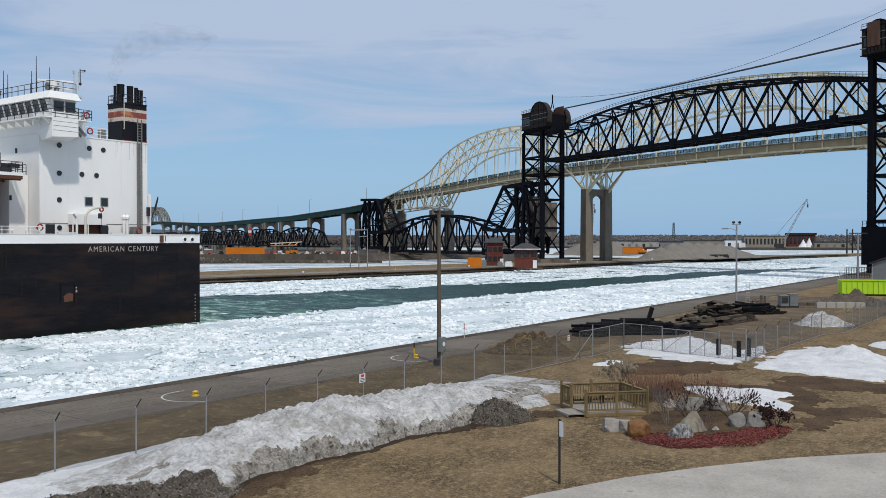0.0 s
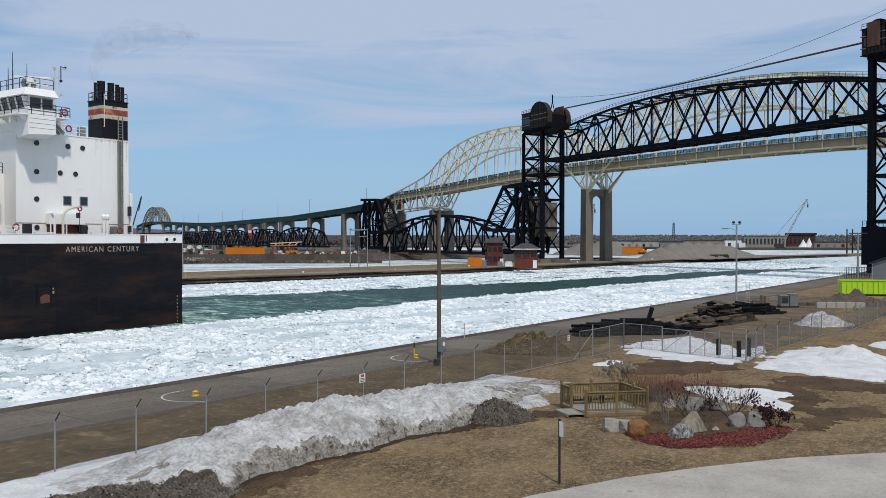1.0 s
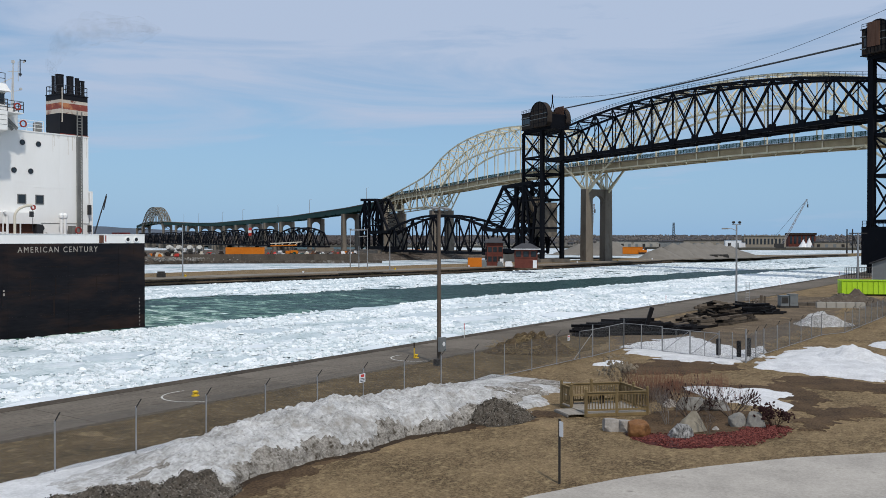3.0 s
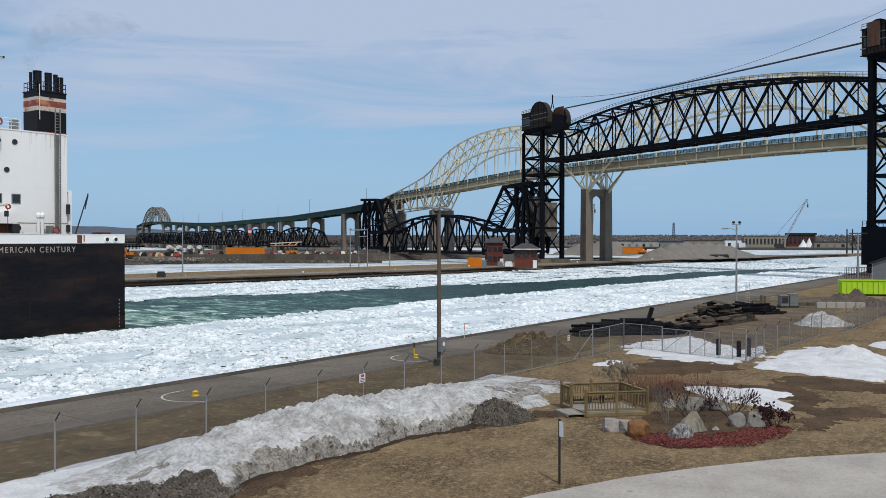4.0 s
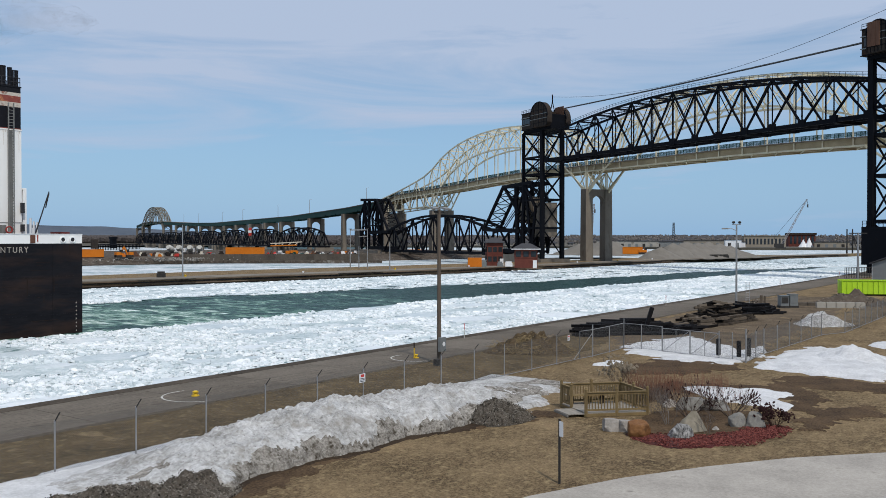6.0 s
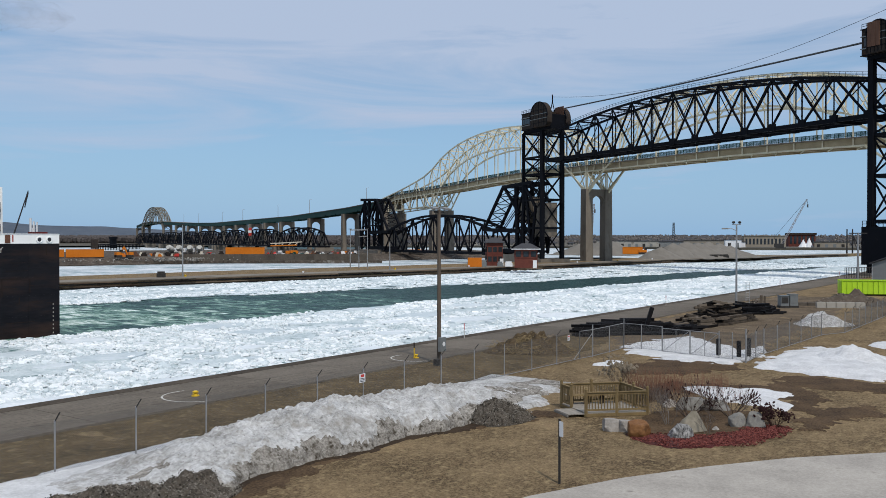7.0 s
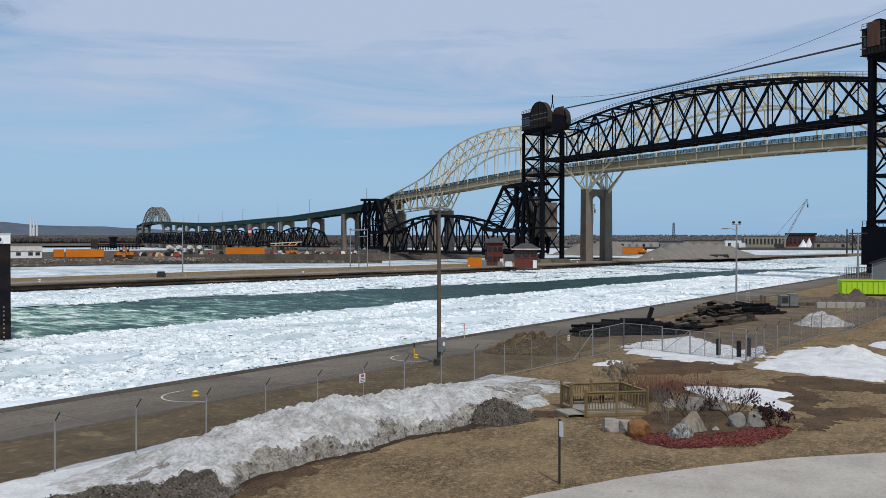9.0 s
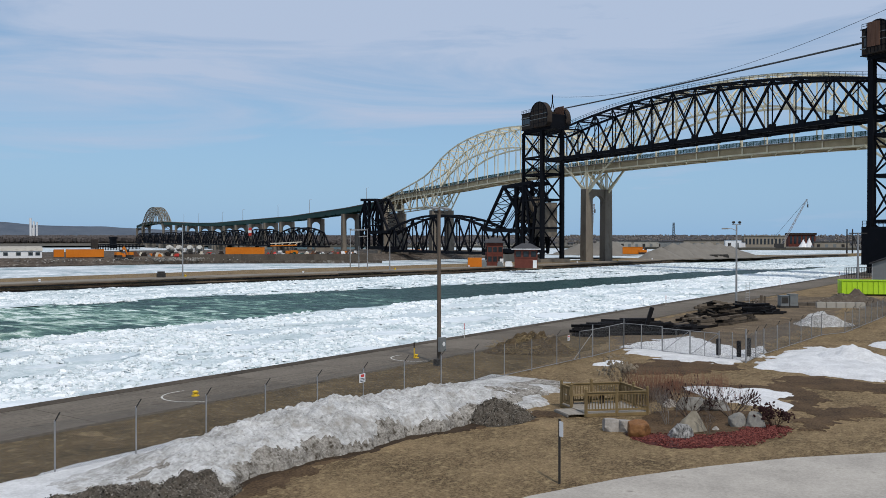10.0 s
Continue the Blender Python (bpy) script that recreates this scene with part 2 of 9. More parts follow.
# ---- building tools ----
class Geo:
    """Gathers plain pieces into one mesh."""

    def __init__(self):
        self.v, self.f, self.mi, self.now = [], [], [], 0

    def add(self, verts, faces):
        o = len(self.v)
        self.v.extend(tuple(p) for p in verts)
        self.f.extend(tuple(i + o for i in q) for q in faces)
        self.mi.extend([self.now] * len(faces))
        return self

    def hexa(self, p):
        return self.add(p, [(0, 3, 2, 1), (4, 5, 6, 7), (0, 1, 5, 4), (1, 2, 6, 5), (2, 3, 7, 6), (3, 0, 4, 7)])

    def box(self, x0, y0, z0, x1, y1, z1):
        return self.hexa([(x0, y0, z0), (x1, y0, z0), (x1, y1, z0), (x0, y1, z0), (x0, y0, z1), (x1, y0, z1), (x1, y1, z1), (x0, y1, z1)])

    def obox(self, m, sx, sy, sz):
        """A box of that size, its base centre at the pose m."""
        c = [(-1, -1, 0), (1, -1, 0), (1, 1, 0), (-1, 1, 0), (-1, -1, 1), (1, -1, 1), (1, 1, 1), (-1, 1, 1)]
        return self.hexa([m @ Vector((a * sx / 2, b * sy / 2, d * sz)) for a, b, d in c])

    def beam(self, a, b, w, h=None, up=(0, 0, 1)):
        a, b, h = Vector(a), Vector(b), h or w
        d = (b - a).normalized()
        u = Vector(up)
        if abs(d.dot(u)) > 0.98:
            u = Vector((1, 0, 0)) if abs(d.x) < 0.9 else Vector((0, 1, 0))
        s = d.cross(u).normalized() * (w / 2)
        t = s.cross(d).normalized() * (h / 2)
        return self.hexa([a - s - t, a + s - t, a + s + t, a - s + t, b - s - t, b + s - t, b + s + t, b - s + t])

    def tube(self, a, b, r, r2=None, n=8):
        a, b = Vector(a), Vector(b)
        r2 = r if r2 is None else r2
        d = (b - a).normalized()
        u = Vector((0, 0, 1)) if abs(d.z) < 0.95 else Vector((1, 0, 0))
        s = d.cross(u).normalized()
        t = s.cross(d)
        ring = [(math.cos(2 * math.pi * i / n), math.sin(2 * math.pi * i / n)) for i in range(n)]
        p = [a + (s * c + t * e) * r for c, e in ring] + [b + (s * c + t * e) * r2 for c, e in ring]
        f = [(i, (i + 1) % n, n + (i + 1) % n, n + i) for i in range(n)]
        return self.add(p, f + [tuple(range(n))[::-1], tuple(range(n, 2 * n))])

    def pipe(self, pts, r, n=6):
        """One bent tube through the points."""
        pts = [Vector(p) for p in pts]
        p, f, s = [], [], None
        for i, c in enumerate(pts):
            d = (pts[min(i + 1, len(pts) - 1)] - pts[max(i - 1, 0)])
            d = d.normalized() if d.length else Vector((0, 0, 1))
            if s is None:
                s = d.cross(Vector((0, 0, 1)) if abs(d.z) < 0.9 else Vector((1, 0, 0))).normalized()
            s = (s - d * s.dot(d)).normalized()
            t = d.cross(s)
            p += [c + (s * math.cos(6.28319 * k / n) + t * math.sin(6.28319 * k / n)) * r for k in range(n)]
        for i in range(len(pts) - 1):
            f += [(i * n + k, i * n + (k + 1) % n, (i + 1) * n + (k + 1) % n, (i + 1) * n + k) for k in range(n)]
        m = (len(pts) - 1) * n
        return self.add(p, f + [tuple(range(n))[::-1], tuple(range(m, m + n))])

    def prism(self, poly, z0, z1):
        n = len(poly)
        p = [(x, y, z0) for x, y in poly] + [(x, y, z1) for x, y in poly]
        return self.add(p, [(i, (i + 1) % n, n + (i + 1) % n, n + i) for i in range(n)] + [tuple(range(n))[::-1], tuple(range(n, 2 * n))])

    def extrude(self, poly, d):
        """A flat polygon in space, thickened by the vector d."""
        n = len(poly)
        d = Vector(d)
        p = [Vector(q) for q in poly]
        return self.add(p + [q + d for q in p], [(i, (i + 1) % n, n + (i + 1) % n, n + i) for i in range(n)] + [tuple(range(n))[::-1], tuple(range(n, 2 * n))])

    def lathe(self, prof, at=(0, 0, 0), n=12):
        p, f = [], []
        for r, z in prof:
            p += [(at[0] + r * math.cos(2 * math.pi * i / n), at[1] + r * math.sin(2 * math.pi * i / n), at[2] + z) for i in range(n)]
        for j in range(len(prof) - 1):
            f += [(j * n + i, j * n + (i + 1) % n, (j + 1) * n + (i + 1) % n, (j + 1) * n + i) for i in range(n)]
        k = (len(prof) - 1) * n
        return self.add(p, f + [tuple(range(n))[::-1], tuple(range(k, k + n))])

    def grid(self, nx, ny, fn):
        p = [fn(i / nx, j / ny) for j in range(ny + 1) for i in range(nx + 1)]
        w = nx + 1
        return self.add(p, [(j * w + i, j * w + i + 1, (j + 1) * w + i + 1, (j + 1) * w + i) for j in range(ny) for i in range(nx)])

    def mesh(self, name, mats, smooth=False, frm=None):
        me = bpy.data.meshes.new(name)
        me.from_pydata(self.v, [], self.f)
        if frm is not None:
            me.transform(frm.inverted())
        for k in mats if isinstance(mats, (list, tuple)) else [mats]:
            me.materials.append(M[k])
        me.polygons.foreach_set("material_index", self.mi)
        me.polygons.foreach_set("use_smooth", [smooth] * len(self.f))
        me.update()
        bm = bmesh.new()
        bm.from_mesh(me)
        bmesh.ops.recalc_face_normals(bm, faces=bm.faces)
        bm.to_mesh(me)
        bm.free()
        return me


BASE = {}


def thing(name, label, category, at=None, group=""):
    """An Empty at its base; its parts are given in world space."""
    ob = new(name)
    ob.empty_display_size = 0.2
    m = at if isinstance(at, Matrix) else Matrix.Translation(at or (0, 0, 0))
    ob.matrix_basis = m
    BASE[ob.name] = m
    return tagged(ob, label, category, group)


def part(name, geo, mats, parent, label="", smooth=False):
    m = BASE[parent.name]
    ob = new(name, geo.mesh(name, mats, smooth, m))
    ob.parent = parent
    BASE[ob.name] = m
    if label:
        tagged(ob, label)
    return ob


def solid(name, geo, mats, label, category, kind="", smooth=False, group="", at=None):
    m = at if isinstance(at, Matrix) else Matrix.Translation(at or (0, 0, 0))
    ob = new(name, geo.mesh(name, mats, smooth, m))
    ob.matrix_basis = m
    BASE[ob.name] = m
    return tagged(ob, label, category, group, kind)


def nz(x, y, z=0.0, s=1.0):
    return noise.noise(Vector((x * s, y * s, z)))


def fbm(x, y, z=0.0, s=1.0, n=4):
    return sum(noise.noise(Vector((x * s * 2 ** i, y * s * 2 ** i, z + 7.3 * i))) * 0.55 ** i for i in range(n))


RNG = random.Random(4)
WATER = -1.5
QUAY_Y = 41.0


# ---- land and water ----
def make_ground():
    g = Geo()
    g.now = 1
    g.add([(-5000, -5000, -6), (5000, -5000, -6), (5000, 5000, -6), (-5000, 5000, -6)], [(0, 1, 2, 3)])
    g.now = 0
    # lawn: fine relief where the camera looks
    def lawn(u, v):
        x, y = -10 + 150 * u, -10 + 50.9 * v
        return (x, y, 0.045 * fbm(x, y, 1, 0.5) - 0.02 - (0.06 if y > 34 else 0.0))
    g.grid(300, 110, lawn)
    for x0, y0, x1, y1 in ((-5000, -5000, 5000, -10), (-5000, -10, -10, QUAY_Y - 0.1), (140, -10, 5000, QUAY_Y - 0.1)):
        g.add([(x0, y0, -0.06), (x1, y0, -0.06), (x1, y1, -0.06), (x0, y1, -0.06)], [(0, 1, 2, 3)])
    g.add([(-5000, QUAY_Y - 0.1, -6), (5000, QUAY_Y - 0.1, -6), (5000, QUAY_Y - 0.1, -0.06), (-5000, QUAY_Y - 0.1, -0.06)], [(0, 1, 2, 3)])
    # middle pier
    g.prism(PIER, -6, 0.0)
    # island behind the second channel, with a sloping bank
    n = len(ISLAND)
    g.now = 3
    cx, cy = 330, 900
    top = [(x + (cx - x) * 0.02, y + (cy - y) * 0.02) for x, y in ISLAND]
    g.add([(x, y, -6) for x, y in ISLAND] + [(x, y, -1.2) for x, y in ISLAND] + [(x, y, 1.2) for x, y in top],
          [(i, (i + 1) % n, n + (i + 1) % n, n + i) for i in range(n)] + [(n + i, n + (i + 1) % n, 2 * n + (i + 1) % n, 2 * n + i) for i in range(n)] + [tuple(range(2 * n, 3 * n))])
    g.now = 2
    g.prism([(-5000, 2600), (591, 1128), (693, 985), (860, 600), (800, 240), (850, 120), (1000, -200), (5000, -300), (5000, 5000), (-5000, 5000)], -6, 0.6)
    solid("ground", g, ["earth", "bed", "far_land", "bank"], "brown early-spring lawn and bare earth reaching the far shore", "ground", "structure")


PIER = [(-1500, 330), (-200, 190), (81, 154.3), (119, 148.7), (156, 142.3), (200, 137), (254, 132.4), (340, 129), (410, 118.5), (450, 110), (518, 98), (560, 90),
        (566, 96), (470, 118), (440, 150), (345, 152), (300, 156), (254, 162), (200, 168), (160, 175), (119, 177.5), (81, 178), (-200, 215), (-1500, 356)]
ISLAND = [(-400, 420), (20, 330), (153, 293), (224, 278), (275, 252), (346, 241), (420, 238), (470, 300), (480, 380), (420, 440), (330, 460), (240, 430), (120, 430), (-400, 560)]
make_ground()
g = Geo().add([(-4900, QUAY_Y - 0.5, WATER), (4900, QUAY_Y - 0.5, WATER), (4900, 2700, WATER), (-4900, 2700, WATER)], [(0, 1, 2, 3)])
def ripple(u, v):
    x, y = 420 * u ** 1.3, 74 + 52 * v
    e = min(1, 8 * v, 8 * (1 - v))
    return (x, y, WATER + 0.012 + e * (0.05 + 0.10 * fbm(x * 0.5, y, 3, 0.5, 3) + 0.07 * fbm(x * 0.6, y, 8, 1.7, 2)))
g.grid(520, 120, ripple)
solid("water", g, "water", "churned green canal water between fields of broken ice", "water", "structure")
g = Geo().box(-300, 34.3, -1.0, 600, 40.0, 0.0)
solid("pavement", g, "quay", "weathered grey concrete quay along the canal edge", "pavement", "structure")


# ---- broken ice ----
def ice_edge(x, k):
    return 1.6 * fbm(x, k * 31.0, 3, 0.06, 4)


def slab(g, x, y, z, r, h, rng):
    """One tilted floe with an uneven outline."""
    n = rng.choice((5, 6, 6, 7))
    a0, e = rng.random() * 6.3, 0.55 + 0.45 * rng.random()
    t = pose(x, y, z, rng.gauss(0, 10), rng.gauss(0, 10), math.degrees(a0))
    ring = []
    for i in range(n):
        q = r * (0.7 + 0.5 * rng.random())
        a = 2 * math.pi * i / n
        ring.append((q * math.cos(a), q * math.sin(a) * e))
    p = [t @ Vector((c, d, -h)) for c, d in ring] + [t @ Vector((c * 0.9, d * 0.9, h * (0.6 + 0.4 * rng.random()))) for c, d in ring]
    g.add(p, [(i, (i + 1) % n, n + (i + 1) % n, n + i) for i in range(n)] + [tuple(range(n, 2 * n))])


def near_bound(x):
    return 79.0 + ice_edge(x, 1) - max(0, x - 100) * 0.062


def far_bound(x):
    # the open lane narrows and closes where the ice has drifted together
    y = 117.0 - max(0, x - 70) * 0.115
    y -= max(0, min(x, 165) - 105) * 0.125 + max(0, x - 165) * 0.025 + max(0, x - 262) * 0.17
    return max(y + ice_edge(x, 2) * 1.5, near_bound(x))


def front_y(x):
    pts = PIER[1:12]
    for (a, b), (c, d) in zip(pts, pts[1:]):
        if a <= x <= c:
            return b + (d - b) * (x - a) / (c - a)
    return 100.0


def ice_sheet(g, x0, x1, nx, ny, lo, hi):
    def fn(u, v):
        x = x0 + (x1 - x0) * u ** 1.6
        a, b = lo(x), hi(x)
        y = a + (b - a) * v
        return (x, y, WATER + 0.10 + 0.10 * fbm(x, y, 5, 0.45, 4) + 0.06 * fbm(x, y, 9, 1.8, 2))
    g.grid(nx, ny, fn)


def make_ice():
    rng = random.Random(11)
    at = (60, 60, WATER)
    near = thing("ice_field", "drifting field of broken white ice floes along the quay", "ice", at)
    tagged(near, kind="stuff")
    g = Geo()
    ice_sheet(g, -40, 420, 420, 90, lambda x: QUAY_Y - 0.4, near_bound)
    part("ice_sheet", g, "slush", near, smooth=True)
    # broad flat plates with brash ice packed round them
    g, taken = Geo(), {}
    for _ in range(2600):
        x = 5 + 230 * rng.random() ** 1.4
        r = 0.6 + 2.9 * rng.random() ** 2.8
        y = QUAY_Y + 0.8 + r + (near_bound(x) - QUAY_Y - 1.2 - 2 * r) * rng.random()
        if any((int(x / 2) + i, int(y / 2) + j) in taken for i in (-1, 0, 1) for j in (-1, 0, 1)):
            continue
        for i in range(int((x - r * 1.5) / 2), int((x + r * 1.5) / 2) + 1):
            for j in range(int((y - r) / 2), int((y + r) / 2) + 1):
                taken.setdefault((i, j), []).append((x, y, r))
        n = rng.choice((8, 9, 10, 11))
        ring = [(x + 1.5 * q * math.cos(6.2832 * i / n), y + q * math.sin(6.2832 * i / n)) for i in range(n) for q in (r * (0.75 + 0.4 * rng.random()),)]
        g.prism(ring, WATER - 0.1, WATER + 0.22 + 0.06 * rng.random())
    part("ice_plates", g, "plate_ice", near)
    g = Geo()
    for _ in range(86000):
        x = 5 + 270 * rng.random() ** 1.8
        y = QUAY_Y - 0.3 + (near_bound(x) - QUAY_Y + 0.5) * rng.random()
        if fbm(x * 0.4, y, 20, 0.16, 4) > 0.20 + 0.12 * rng.random():
            continue
        if any(((x - a) / 1.4) ** 2 + (y - b) ** 2 < (c * 0.93) ** 2 for a, b, c in taken.get((int(x / 2), int(y / 2)), ())) and rng.random() > 0.03:
            continue
        k = rng.random()
        slab(g, x, y, WATER + 0.06 + 0.16 * rng.random(), 0.065 + 0.42 * k ** 4.5 + x * 0.0010, 0.018 + 0.075 * rng.random() ** 1.5 + 0.07 * k ** 5, rng)
    part("floes", g, "ice", near)
    far = thing("ice_field", "drifting field of broken ice along the middle pier", "ice", (150, 130, WATER))
    tagged(far, kind="stuff")
    g = Geo()
    ice_sheet(g, -40, 560, 300, 40, far_bound, lambda x: front_y(x) + 0.5)
    part("ice_sheet", g, "slush", far, smooth=True)
    g = Geo()
    for _ in range(24000):
        x = 20 + 330 * rng.random() ** 1.3
        y = far_bound(x) - 0.8 + (front_y(x) - far_bound(x)) * rng.random() ** 1.4
        if fbm(x * 0.4, y, 44, 0.12, 3) > 0.12 + 0.2 * rng.random():
            continue
        slab(g, x, y, WATER + 0.05 + 0.07 * rng.random(), 0.10 + x * 0.0006 + 0.55 * rng.random() ** 3, 0.04 + 0.09 * rng.random(), rng)
    part("floes", g, "ice", far)
    # frozen second channel and the wide river behind it
    g = Geo()
    g.prism([(-1400, 380), (-200, 216), (81, 180), (119, 179), (160, 177), (200, 170), (254, 164), (300, 158), (345, 154), (440, 153), (474, 120), (570, 97), (840, 120), (790, 240), (850, 600), (470, 560), (330, 455), (470, 300), (420, 236), (346, 240), (275, 251), (224, 277), (153, 292), (20, 329), (-400, 419), (-1400, 600)], WATER - 0.2, WATER + 0.03)
    g.prism([(-1500, 900), (120, 440), (240, 440), (330, 470), (560, 640), (700, 960), (610, 1080), (-1500, 2100)], WATER - 0.2, WATER + 0.035)
    solid("ice_sheet", g, "river_ice", "flat snow-covered river ice behind the pier", "ice", "structure")
    return near, far


ICE_NEAR, ICE_FAR = make_ice()


# ---- the railway and road bridges ----
# k runs along the bridges away from the camera, w across them, both from the corner of the lift span
KB, KQ, KO = Vector((0.445, 0.8955, 0)), Vector((0.8955, -0.445, 0)), Vector((263.0, 137.4, 0))


def bk(k, w, z):
    p = KO + KB * k + KQ * w
    return Vector((p.x, p.y, z))


def bmat(k, w, z):
    """The pose whose x runs along the bridges and y across them (towards the camera)."""
    return Matrix.Translation(bk(k, w, z)) @ pose(0, 0, 0, 0, 0, math.degrees(math.atan2(KB.y, KB.x)))


def truss_member(parent, name, a, b, w, h, mat):
    part(name, Geo().beam(a, b, w, h), mat, parent)


def make_lift_span():
    t = thing("lift_span", "raised black steel lifting span of a railway bridge", "bridge", bk(-50, 4, 34.7))
    k0, n, W = 10.5, 14, 8.4
    d = (k0 + 113.1) / n
    low = 35.4
    def top(i):
        u = i / n * 2 - 1
        return 43.7 + 5.9 * (1 - u * u)
    for w in (0.0, W):
        for i in range(n):
            truss_member(t, "bottom_chord", bk(k0 - d * i, w, low), bk(k0 - d * (i + 1), w, low), 0.6, 1.0, "black_steel")
            truss_member(t, "top_chord", bk(k0 - d * i, w, top(i)), bk(k0 - d * (i + 1), w, top(i + 1)), 0.5, 0.62, "black_steel")
        for i in range(n + 1):
            truss_member(t, "vertical", bk(k0 - d * i, w, low), bk(k0 - d * i, w, top(i)), 0.26 if i % 2 else 0.34, 0.3, "black_steel")
        for i in range(n):
            a, b = (top(i), low) if i % 2 else (low, top(i + 1))
            truss_member(t, "diagonal", bk(k0 - d * i, w, a), bk(k0 - d * (i + 1), w, b), 0.46, 0.44, "black_steel")
            mid = bk(k0 - d * (i + 0.5), w, (a + b) / 2)
            z2 = top(i + 1) if i % 2 else top(i)
            e = bk(k0 - d * (i + 1 if i % 2 else i), w, z2)
            part("sub_diagonal", Geo().beam(mid, e, 0.19, 0.19), "black_steel", t)
        for i in range(0, n + 1):
            g = Geo().beam(bk(k0 - d * i - 0.9, w - 0.1, low + 0.3), bk(k0 - d * i + 0.9, w - 0.1, low + 0.3), 0.8, 1.8)
            part("gusset_plate", g, "black_steel", t)
        # handrail on the top chord
        g = Geo()
        for i in range(n):
            a, b = bk(k0 - d * i, w, top(i) + 0.3), bk(k0 - d * (i + 1), w, top(i + 1) + 0.3)
            for s in range(6):
                p = a.lerp(b, s / 6)
                g.beam(p, p + Vector((0, 0, 1.1)), 0.07)
            for hgt in (0.6, 1.1):
                g.beam(a + Vector((0, 0, hgt)), b + Vector((0, 0, hgt)), 0.07)
        part("handrail", g, "black_steel", t)
    for i in range(n + 1):
        truss_member(t, "floor_beam", bk(k0 - d * i, 0, low - 0.1), bk(k0 - d * i, W, low - 0.1), 0.5, 1.1, "black_steel")
        truss_member(t, "top_strut", bk(k0 - d * i, 0, top(i)), bk(k0 - d * i, W, top(i)), 0.35, 0.5, "black_steel")
    for i in range(n):
        g = Geo().beam(bk(k0 - d * i, 0, top(i)), bk(k0 - d * (i + 1), W, top(i + 1)), 0.22).beam(bk(k0 - d * i, W, top(i)), bk(k0 - d * (i + 1), 0, top(i + 1)), 0.22)
        part("top_bracing", g, "black_steel", t)
    for w in (2.6, 5.8):
        truss_member(t, "stringer", bk(k0, w, low + 0.3), bk(k0 - n * d, w, low + 0.3), 0.6, 0.9, "black_steel")


def rail_posts(pts, h, step):
    g = Geo()
    for a, b in zip(pts, pts[1:]):
        n = max(1, round((b - a).length / step))
        for i in range(n + 1):
            p = a.lerp(b, i / n)
            g.beam(p, p + Vector((0, 0, h)), 0.12)
        for q in (0.5, 1.0):
            g.beam(a + Vector((0, 0, h * q)), b + Vector((0, 0, h * q)), 0.1)
    return g


